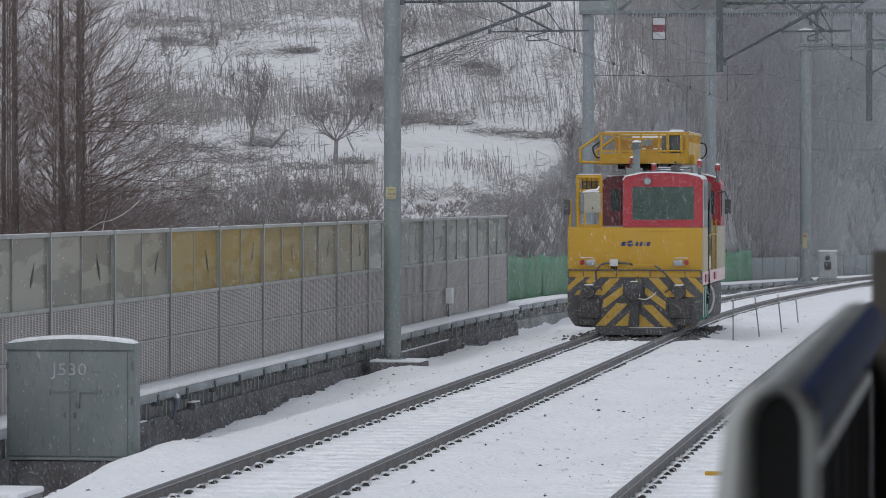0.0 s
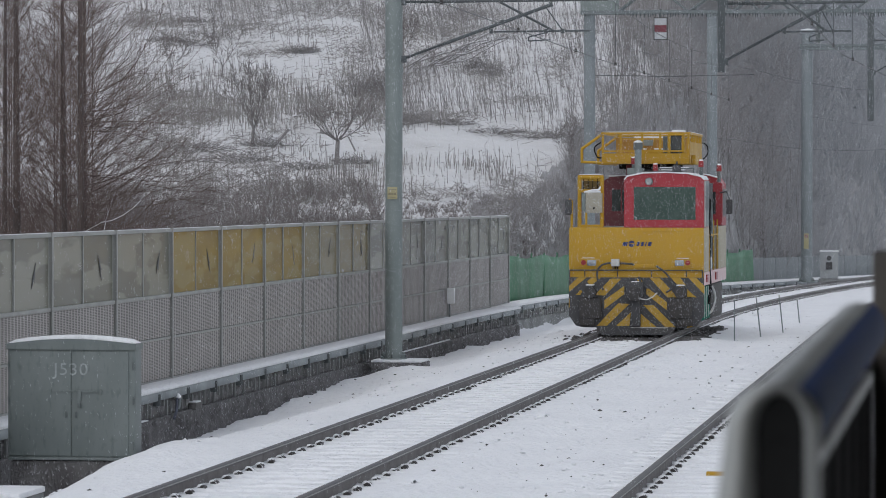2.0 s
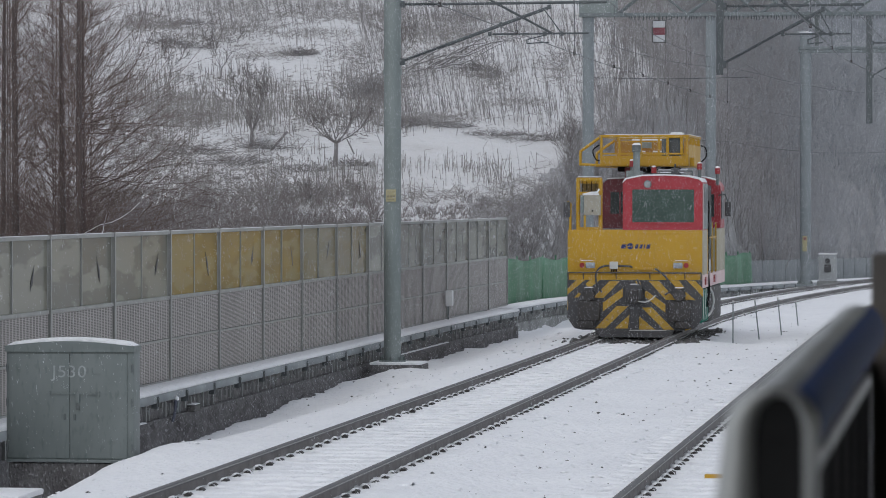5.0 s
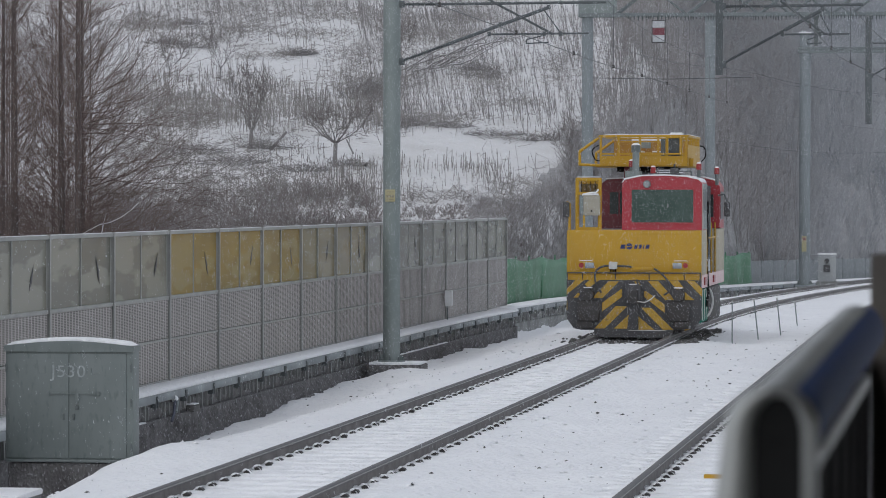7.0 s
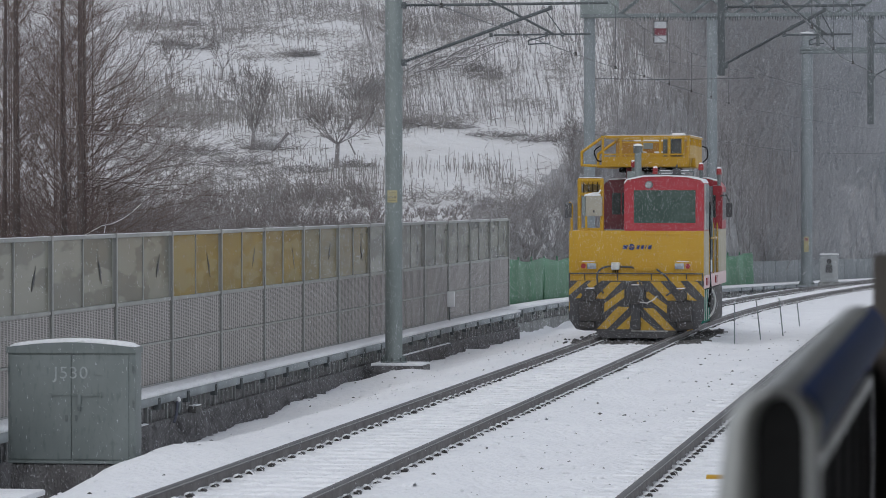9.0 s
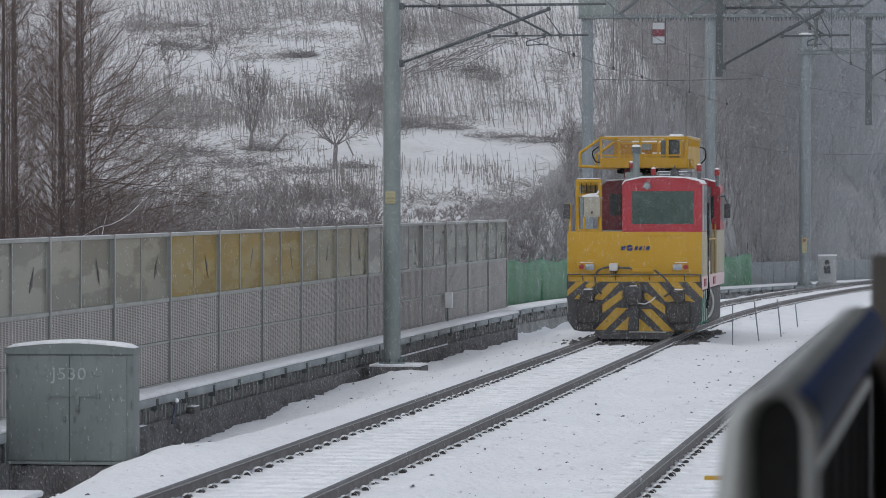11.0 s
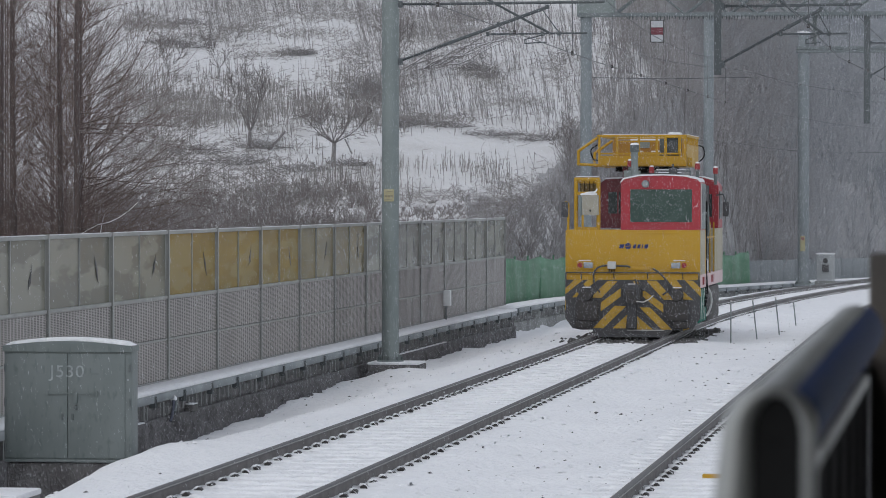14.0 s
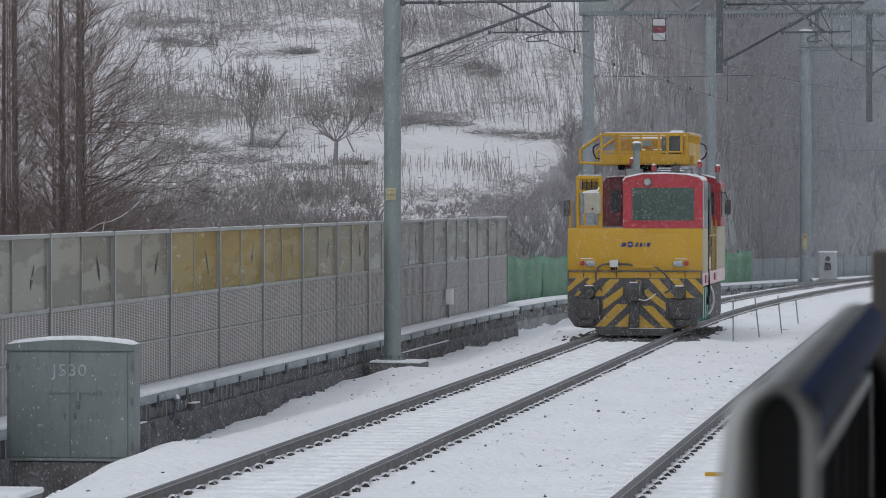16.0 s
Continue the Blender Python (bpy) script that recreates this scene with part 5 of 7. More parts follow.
    eb = part("equipment_box", bx(bmesh.new(), -0.99, -0.665, -0.02, 0.10, 2.40, 2.79, 0.015), BEIGE, v, "beige equipment box")
    part("box_snow", bx(bmesh.new(), -1.0, -0.70, -0.01, 0.11, 2.792, 2.83, 0.012), SNOW, eb)
    part("latch", bx(bmesh.new(), -0.84, -0.81, -0.03, -0.02, 2.47, 2.51), BROWN, eb)
    part("box_stand", bx(bmesh.new(), -1.0, -0.96, 0.02, 0.06, 2.11, 2.40), YELLOW, eb)
    part("side_clip", bx(bmesh.new(), -1.06, -0.995, 0.0, 0.08, 2.44, 2.78, 0.01), GALV, eb)
    part("snowy_cable", pipe(bmesh.new(), flowing([(-1.02, 0.05, 2.80), (-0.86, 0.0, 2.84), (-0.74, 0.0, 2.85), (-0.70, 0.02, 2.91)]), 0.018), SNOW, eb)
    part("sill_bar", bx(bmesh.new(), -1.12, -0.68, 0.09, 0.15, 2.115, 2.17), YELLOW, yf)
    for s, x in ((-1, -1.27), (1, 1.42)):
        y0 = 0.1 if s < 0 else 5.1
        ms = part("mirror_post", pipe(bmesh.new(), [(x, y0, 2.0), (x, y0, 2.62), (x - 0.05, y0 - 0.03, 2.66)] if s < 0 else [(1.28, y0 + 0.15, 2.8), (x, y0, 2.82), (x + 0.06, y0 - 0.03, 2.66)], 0.026 if s < 0 else 0.015), YELLOW if s < 0 else DARKGALV, v)
        part("mirror", bx(bmesh.new(), x + s * 0.06 - 0.065, x + s * 0.06 + 0.065, y0 - 0.10, y0 - 0.03, 2.36, 2.66, 0.025), BLACK, ms, "black rear-view mirror")
    # exhaust stack and beacons
    ex = part("exhaust_stack", rod(bmesh.new(), (-0.05, 0.95, 3.1), (-0.05, 0.95, 3.72), 0.068, n=18), GALV, v, "grey exhaust stack")
    part("stack_cap", rod(bmesh.new(), (-0.05, 0.95, 3.64), (-0.05, 0.95, 3.78), 0.092, n=18), DARKGALV, ex)
    part("snow_cap", B(lambda bm: bmesh.ops.create_uvsphere(bm, u_segments=14, v_segments=8, radius=0.09, matrix=Matrix.Translation((-0.05, 0.95, 3.78)) @ Matrix.Diagonal((1, 1, 0.5, 1)))), SNOW, ex)
    for x, y, z in ((-0.20, 1.6, 3.36), (0.27, 1.2, 3.23), (1.18, 1.1, 3.30), (1.48, 1.9, 3.22)):
        x = min(x, 1.30 + 0.2 * (y > 1.8))
        be = part("warning_beacon", rod(bmesh.new(), (x, y, z), (x, y, z + 0.12), 0.055, 0.048, n=16), REDLENS, v, "red warning beacon")
        part("beacon_foot", rod(bmesh.new(), (x, y, z - 0.22), (x, y, z), 0.035, n=12), DARKGALV, be)
        part("snow_cap", rod(bmesh.new(), (x, y, z + 0.12), (x, y, z + 0.15), 0.048, 0.028, n=12), SNOW, be)
    rr = part("roof_rail", pipe(bmesh.new(), [(0.36, 0.9, 3.20), (0.36, 0.9, 3.27), (1.05, 0.9, 3.27), (1.05, 0.9, 3.14)], 0.014), DARKGALV, v)
    part("rail_snow", bx(bmesh.new(), 0.38, 0.96, 0.89, 0.91, 3.284, 3.298), SNOW, rr)
    part("rail_snow", bx(bmesh.new(), 0.30, 0.86, 1.19, 1.21, 3.235, 3.252), SNOW, rr)
    part("wire_bracket", pipe(bmesh.new(), [(0.40, 0.9, 3.22), (0.40, 0.9, 3.36), (0.46, 0.9, 3.28), (0.50, 0.9, 3.34)], 0.010, 6), BLACK, rr)
    hn = part("horn", bx(bmesh.new(), 0.64, 0.80, 0.75, 0.95, 3.21, 3.33, 0.03), BLACK, v, "black roof horn")
    part("horn_pin", rod(bmesh.new(), (0.72, 0.85, 3.3), (0.72, 0.85, 3.41), 0.02), BLACK, hn)
    part("roof_box", bx(bmesh.new(), -0.30, 0.02, 1.3, 1.6, 3.14, 3.28, 0.02), GALV, v, "grey-green roof box with snow")
    part("lifting_arm", bx(bmesh.new(), -0.42, -0.18, 2.4, 4.0, 3.12, 3.36, 0.02), DARKRED, v, "dark red lifting arm")
    part("arm_pin", rod(bmesh.new(), (-0.30, 2.3, 3.20), (-0.30, 2.42, 3.20), 0.07, n=14), YELLOW, v)
    # raised work basket
    wb = thing_part("work_basket", v, "yellow work platform basket on the roof")
    bl, br_, y0, y1, zb0, zt0 = -0.87, 0.885, 2.0, 5.3, 3.37, 4.0
    part("floor_plate", bx(bmesh.new(), bl, br_, y0, y1, zb0, zb0 + 0.07, 0.01), YELLOW, wb)
    part("toe_board", bx(bmesh.new(), bl, br_, y0 - 0.01, y0 + 0.02, zb0 + 0.02, zb0 + 0.21), YELLOW, wb)
    part("toe_board", bx(bmesh.new(), bl, br_, y1 - 0.02, y1 + 0.01, zb0 + 0.06, zb0 + 0.26), YELLOW, wb)
    part("lower_trough", bx(bmesh.new(), bl + 0.3, 0.5, y0 + 0.5, y1 - 0.1, zb0 - 0.10, zb0, 0.01), BROWN, wb)
    for y in (y0, y1):
        part("top_bar", bx(bmesh.new(), bl, br_, y - 0.025, y + 0.025, zt0 - 0.045, zt0, 0.006), YELLOW, wb)
        part("bar_snow", bx(bmesh.new(), bl + 0.1, br_ - 0.1, y - 0.02, y + 0.02, zt0 + 0.001, zt0 + 0.014, 0.004), SNOW, wb)
        for x in (bl + 0.022, -0.49, -0.06, 0.30, 0.47, 0.765, br_ - 0.022):
            part("basket_post", bx(bmesh.new(), x - 0.022, x + 0.022, y - 0.022, y + 0.022, zb0 + 0.05, zt0 - 0.04), YELLOW, wb)
        part("mid_bar", bx(bmesh.new(), bl, br_, y - 0.015, y + 0.015, zb0 + 0.235, zb0 + 0.27), YELLOW, wb)
    for x in (bl, br_):
        part("side_bar", bx(bmesh.new(), x - 0.02, x + 0.02, y0, y1, zt0 - 0.045, zt0), YELLOW, wb)
    part("back_panel", bx(bmesh.new(), bl + 0.02, br_ - 0.02, y1 - 0.5, y1 - 0.46, zb0 + 0.1, zt0 - 0.07), RUSTYELLOW, wb, "grimy yellow rear sheet")
    part("rear_pane", bx(bmesh.new(), -0.36, -0.08, y1 - 0.52, y1 - 0.505, zb0 + 0.40, zb0 + 0.53), GALV, wb)
    part("inner_bar", bx(bmesh.new(), -0.56, 0.56, y0 + 1.2, y0 + 1.24, zb0 + 0.50, zb0 + 0.53), YELLOW, wb)
    part("inner_bar_snow", bx(bmesh.new(), -0.34, 0.52, y0 + 1.19, y0 + 1.25, zb0 + 0.532, zb0 + 0.565, 0.012), SNOW, wb)
    part("seat_ledge", bx(bmesh.new(), -0.20, 0.34, y0 + 0.7, y0 + 1.1, zb0 + 0.20, zb0 + 0.29, 0.01), YELLOW, wb)
    part("ledge_snow", bx(bmesh.new(), -0.20, -0.06, y0 + 0.7, y0 + 1.1, zb0 + 0.292, zb0 + 0.32, 0.01), SNOW, wb)
    part("ledge_snow", bx(bmesh.new(), 0.12, 0.32, y0 + 0.7, y0 + 1.1, zb0 + 0.292, zb0 + 0.32, 0.01), SNOW, wb)
    part("control_box", bx(bmesh.new(), 0.50, 0.76, y0 + 0.06, y0 + 0.5, zb0 + 0.2, zt0 - 0.05, 0.02), DARKSTEEL, wb, "dark control box")
    part("control_snow", bx(bmesh.new(), 0.52, 0.78, y0 + 0.06, y0 + 0.4, zt0 - 0.05, zt0 + 0.05, 0.03), SNOW, wb)
    part("tool_box", bx(bmesh.new(), 0.33, 0.45, y0 + 0.3, y0 + 0.6, zb0 + 0.2, zt0 - 0.07, 0.02), DARKGALV, wb)
    part("gate_frame", pipe(bmesh.new(), [(0.49, y0 - 0.03, zb0 + 0.25), (0.49, y0 - 0.03, zt0 - 0.05), (0.745, y0 - 0.03, zt0 - 0.05), (0.745, y0 - 0.03, zb0 + 0.25), (0.49, y0 - 0.03, zb0 + 0.25)], 0.018), YELLOW, wb)
    part("side_sheet", bx(bmesh.new(), br_ - 0.012, br_ + 0.008, y0 + 0.03, y1 - 0.03, zb0 + 0.02, zb0 + 0.44), YELLOW, wb)
    for y in np.linspace(y0 + 0.7, y1 - 0.5, 4):
        part("side_post", bx(bmesh.new(), br_ - 0.02, br_ + 0.02, float(y) - 0.02, float(y) + 0.02, zb0 + 0.44, zt0 - 0.045), YELLOW, wb)
    part("side_snow", bx(bmesh.new(), br_ - 0.018, br_ + 0.018, y0 + 0.1, y1 - 0.1, zt0 + 0.001, zt0 + 0.012), SNOW, wb)
    ext = part("folding_side", pipe(bmesh.new(), [(bl, y0, zb0 + 0.02), (bl - 0.40, y0, zb0 + 0.04), (bl - 0.40, y0, zb0 + 0.30), (bl - 0.02, y0, zt0 - 0.06)], 0.028), YELLOW, wb, "yellow folding side frame")
    part("side_frame_rear", pipe(bmesh.new(), [(bl, y1, zb0 + 0.02), (bl - 0.40, y1, zb0 + 0.04), (bl - 0.40, y1, zb0 + 0.30), (bl - 0.02, y1, zt0 - 0.06)], 0.028), YELLOW, ext)
    part("cable_loop", pipe(bmesh.new(), flowing([(bl - 0.03, y0 + 0.1, zt0 - 0.2), (bl - 0.16, y0 + 0.1, zb0 + 0.32), (bl - 0.10, y0 + 0.1, zb0 + 0.14), (bl, y0 + 0.1, zb0 + 0.12)]), 0.013), RUBBER, wb)
    part("cable_loop", pipe(bmesh.new(), flowing([(br_ + 0.06, y0 + 2.6, zt0 - 0.18), (br_ + 0.16, y0 + 2.6, zb0 + 0.40), (br_ + 0.17, y0 + 2.6, zb0 + 0.22), (br_ + 0.06, y0 + 2.6, zb0 + 0.10)]), 0.013), RUBBER, wb)
    part("end_box", bx(bmesh.new(), br_ + 0.01, br_ + 0.10, y0 + 0.3, y0 + 0.9, zb0 + 0.0, zb0 + 0.18, 0.02), YELLOW, wb)
    part("turntable", rod(bmesh.new(), (0.2, 3.2, 3.1), (0.2, 3.2, zb0 - 0.1), 0.38, n=20), DARKGALV, wb)
    # wheels and the green hose reel
    for y in (1.4, 4.6):
        for s in (-1, 1):
            wh = part("wheel", rod(bmesh.new(), (s * 0.70, y, 0.499), (s * 0.83, y, 0.499), 0.42, n=28), IRON, v, "steel rail wheel")
            part("hub", rod(bmesh.new(), (s * 0.80, y, 0.499), (s * 0.96, y, 0.499), 0.14, n=16), BLACK, wh)
        part("axle", rod(bmesh.new(), (-0.8, y, 0.499), (0.8, y, 0.499), 0.08), IRON, v)
    part("frame_beam", bx(bmesh.new(), -1.0, 1.0, 0.05, 5.9, 0.5, 1.0, 0.02), BLACK, v)
    part("side_tank", bx(bmesh.new(), 0.9, W - 0.02, 2.4, 5.7, 0.25, 0.97, 0.08), IRON, v, "black side tank")
    hr = part("hose_bundle", bx(bmesh.new(), 1.12, 1.29, 0.25, 2.1, 0.30, 0.95, 0.04), HOSEGREEN, v, "green hose bundle with pale pipes")
    for i in range(3):
        y = 0.55 + i * 0.5
        part("pale_pipe", pipe(bmesh.new(), [(1.29, y, 0.95), (1.295, y + 0.05, 0.7), (1.29, y, 0.35)], 0.010), PALE, hr)
    part("drain_hose", pipe(bmesh.new(), flowing([(1.30, 2.0, 0.97), (1.36, 2.2, 0.85), (1.38, 2.25, 0.65), (1.33, 2.1, 0.45), (1.24, 1.9, 0.36)]), 0.022), PALE, v, "pale drain hose")
    return v


def thing_part(name, parent, label):
    ob = new(name, mesh_of(name, bx(bmesh.new(), -0.3, 0.7, 2.6, 3.8, 3.18, 3.25, 0.01), DARKGALV))
    ob.parent = parent
    return tagged(ob, label)


vehicle()


# ---- platform with its end railing ----
pf = thing("platform", "concrete station platform edge", "platform", pose(-0.85, 0, 0), kind="structure")
part("deck", bx(bmesh.new(), 0, 8, -30, 9.6, 0.9, 1.0, 0.01), CONCRETE, pf)
part("side_wall", bx(bmesh.new(), 0.1, 7.9, -29.9, 9.5, -1.0, 0.9), CONCRETE, pf)
# Post, roof and back wall out of view, added to darken the railing.
part("shade_roof_post", rod(bmesh.new(), (3.5, 9.0, 1.0), (3.5, 9.0, 3.4), 0.1, n=16), BROWN, pf)
part("shade_roof", bx(bmesh.new(), 0.25, 8.0, -30, 13.5, 3.4, 3.6), BROWN, pf, "unseen dark roof added to shade the railing")
part("shade_back_wall", bx(bmesh.new(), 7.7, 7.9, -30, 9.5, 1.0, 3.4), CONCRETE, pf)
rl = thing("platform_railing", "stainless steel platform railing with a blue sleeve", "railing", pose(-0.265, 0, 0.076))
tube_ = rod(bmesh.new(), (0, 5.0, 2.294), (0.006, 8.1, 2.316), 0.055, n=32)
bmesh.ops.create_uvsphere(tube_, u_segments=24, v_segments=12, radius=0.0555, matrix=Matrix.Translation((0.006, 8.1, 2.316)))
part("top_tube", tube_, STAINLESS, rl, "thick stainless top tube")
# blue sleeve hugging the side of the tube away from the tracks
sl = bmesh.new()
for i in range(13):
    a = math.radians(-28 + i * 7.5)
    for y, z in ((5.025, 2.294), (8.11, 2.316)):
        for r in (0.056, 0.059):
            sl.verts.new((0.002 * (y - 5) + math.cos(a) * r, y, z + math.sin(a) * r))
sl.verts.ensure_lookup_table()
for i in range(12):
    o = i * 4
    sl.faces.new([sl.verts[k] for k in (o + 1, o + 5, o + 7, o + 3)])
    sl.faces.new([sl.verts[k] for k in (o, o + 2, o + 6, o + 4)])
part("blue_sleeve", sl, BLUE, rl, "dark blue plastic sleeve")
# the bent end hoop: a rounded bar carried along an inner and an outer line
outer_ = [(-0.090, 1.0), (-0.088, 2.08), (-0.076, 2.21)] + [(-0.0045 - 0.0615 * math.cos(a * math.pi / 16), 2.288 + 0.066 * math.sin(a * math.pi / 16)) for a in range(17)] + [(0.057, 2.1), (0.057, 1.0)]
inner_ = [(-0.0235, 1.0), (-0.0235, 2.08), (-0.0235, 2.20)] + [(0.0065 - 0.0300 * math.cos(a * math.pi / 16), 2.282 + 0.056 * math.sin(a * math.pi / 16) ** 0.9) for a in range(17)] + [(0.0365, 2.1), (0.0365, 1.0)]
hp = bmesh.new()
hoop_rings = []
for (ax, az), (bx_, bz) in zip(outer_, inner_):
    hoop_rings.append([hp.verts.new(((ax + bx_) / 2 + (ax - bx_) / 2 * math.cos(a * math.pi / 8), 4.985 + 0.030 * math.sin(a * math.pi / 8), (az + bz) / 2 + (az - bz) / 2 * math.cos(a * math.pi / 8))) for a in range(16)])
for p, q in zip(hoop_rings, hoop_rings[1:]):
    for k in range(16):
        hp.faces.new((p[k], p[(k + 1) % 16], q[(k + 1) % 16], q[k]))
bmesh.ops.recalc_face_normals(hp, faces=hp.faces)
part("end_hoop", hp, STAINLESS, rl, "bent stainless end hoop")
# A black sheet gives the gap inside the hoop its shade.
part("hoop_shade", prism(bmesh.new(), [(-0.050, 1.0), (0.050, 1.0)] + [(0.050 * math.cos(a * math.pi / 12), 2.288 + 0.06 * math.sin(a * math.pi / 12)) for a in range(13)], 4.975, 4.995), RUBBER, rl, "dark sheet standing for shade inside the hoop", smooth=False)
for i in range(7):
    y = 5.5 + i * 0.5
    part("baluster", rod(bmesh.new(), (0.0, y, 1.0), (0.0, y, 2.25), 0.02, n=12), BROWN, rl)
# Thin bar shaped to draw the highlight low along the tube.
part("highlight_strip", bx(bmesh.new(), 0.040, 0.056, 5.02, 7.4, 2.238, 2.258, 0.004), STAINLESS, rl)
part("infill_panel", bx(bmesh.new(), -0.012, 0.012, 5.05, 8.95, 1.05, 2.24), BROWN, rl, "dark infill panel")
gp = thing("gate_post", "dark brown square gate post at the platform end", "post", pose(-0.20, 8.9, 1.0))
part("shaft", bx(bmesh.new(), -0.05, 0.16, -0.05, 0.05, 0, 1.545, 0.012), POSTBROWN, gp)

# bare wet ballast under the vehicle, its dark spread also painting the vehicle's shadow
bgx, bgy = np.arange(-8.75, -4.7, 0.11), np.arange(72.9, 82.4, 0.16)
bmx, bmy = np.meshgrid(bgx, bgy, indexing="ij")
bmz = ground_z(bmx, bmy) + 0.014 + 0.018 * grain(bmx, bmy, 6.0)
reach_ = np.maximum(np.abs(bmx + 6.74) / 1.20, np.abs(bmy - 77.9) / 3.7) + 0.10 * grain(bmx, bmy, 1.3) + 0.04 * grain(bmx + 7, bmy, 4.0)
inside_ = (reach_[:-1, :-1] < 1.0)
bi, bj = np.nonzero(inside_)
bk = bi * len(bgy) + bj
bare = array_mesh("shaded_ballast", np.stack([bmx, bmy, bmz], -1).reshape(-1, 3), np.stack([bk, bk + len(bgy), bk + len(bgy) + 1, bk + 1], -1), STONE)
bob = tagged(new("shaded_ballast", bare), "bare wet ballast and painted shadow beneath the vehicle", "ballast", kind="structure")
bsol = bob.modifiers.new("thickness", "SOLIDIFY")
bsol.thickness, bsol.offset = 0.06, -1.0


# ---- vegetation ----
def gz(x, y):
    return float(ground_z(x, y))


def branch(rows, p, d, length, r, depth, spread, kids, droop=0.0, steps=3):
    """A bent twig with side twigs, as a chain of sticks."""
    p, d = np.array(p, dtype=float), np.array(d, dtype=float)
    step = length / steps
    for i in range(steps):
        d = d + rng.normal(0, 0.17, 3) + np.array((0, 0, droop))
        d /= np.linalg.norm(d)
        q = p + d * step
        ra, rb = r * (1 - 0.8 * i / steps), r * (1 - 0.8 * (i + 1) / steps)
        rows.append((*p, *q, ra, rb))
        if depth > 0 and not (depth == 2 and i == 0 and steps > 4):
            for _ in range(kids):
                f = rng.random()
                side = rng.normal(0, 1, 3)
                side /= np.linalg.norm(side)
                nd = d + side * spread
                nd /= np.linalg.norm(nd)
                branch(rows, p + (q - p) * f, nd, length * (0.35 + 0.25 * rng.random()), rb * 0.7, depth - 1, spread, max(1, kids - 1), droop, 2)
        p = q


def larch(xc, zc, height, r, reach, name="larch_tree", label="tall bare larch with upswept reddish twigs", boughs=0):
    x, y = seat(xc, zc)
    z0 = gz(x, y) - 0.1
    t = thing(name, label, "tree", pose(x, y, z0), "bare trees behind the barrier")
    tr = []
    lean = rng.normal(0, 0.004, 2)
    for i in range(10):
        a, b = i / 10, (i + 1) / 10
        tr.append((lean[0] * a * height, lean[1] * a * height, a * height, lean[0] * b * height, lean[1] * b * height, b * height, r * (1 - 0.75 * a), r * (1 - 0.75 * b)))
    bm = bmesh.new()
    for s in tr:
        rod(bm, s[0:3], s[3:6], s[6], s[7], n=9)
    part("trunk", bm, BARK, t, "straight dark trunk")
    rows = []
    for i in range(int(height * (14 if r > 0.052 else 9))):
        f = 0.05 + 0.93 * rng.random()
        a = rng.random() * 6.283
        up = 0.3 + 0.8 * rng.random()
        ln = reach * (1.2 - 0.8 * f) * (0.35 + 0.75 * rng.random())
        branch(rows, (lean[0] * f * height, lean[1] * f * height, f * height), (math.cos(a), math.sin(a), up), ln * 1.25, 0.0088, 2, 0.62, 2, 0.07, 5)
    for i in range(boughs):
        a = rng.normal(0, 0.5) + PSI
        f = (0.4 + 4.2 * rng.random()) / height
        branch(rows, (lean[0] * f * height, lean[1] * f * height, f * height), (math.cos(a), math.sin(a), -0.15 + 0.5 * rng.random()), 1.7 + 1.5 * rng.random(), 0.012, 2, 0.6, 1 + (rng.random() < 0.6), 0.11, 6)
    laden = []
    for i in range(boughs // 7):
        low = []
        branch(low, (0, 0, 0.7 + 0.35 * i), (math.cos(PSI), math.sin(PSI), 0.30 + 0.25 * (i % 3)), 1.9 + 0.3 * (i % 2), 0.015, 0, 0.5, 0, 0.05, 9)
        rows += low
        laden += [(q[0], q[1], q[2] + 0.014, q[3], q[4], q[5] + 0.012, 0.010, 0.008) for q in low[:6 - i % 2]]
    part("crown", sticks("crown", rows, REDTWIG), None, t, "fine reddish brown twigs")
    if laden:
        tagged(part("bough_snow", sticks("bough_snow", laden, SNOW), None, t), "snow lying along the low boughs", "", "", "stuff")
    return t


larch(-8.08, 70.5, 9.5, 0.060, 1.9)
larch(-7.78, 70.0, 9.8, 0.085, 2.3)
larch(-6.90, 70.0, 9.0, 0.068, 2.3, boughs=14)
larch(-6.525, 69.0, 10.0, 0.082, 2.6, boughs=40)
larch(-6.91, 74.0, 9.5, 0.054, 2.2)
for xb, zb, hb in ((-9.2, 77, 8.5), (-7.9, 78, 7.5), (-8.6, 76, 9.0), (-9.6, 82, 8.5), (-8.9, 88, 9.0), (-8.4, 84, 8.0), (-8.85, 91, 8.5), (-9.0, 80, 9.0), (-8.0, 86, 8.0), (-7.6, 83, 7.5)):
    larch(xb, zb, hb, 0.022, 2.0, label="slender bare larch in the second row of trees")


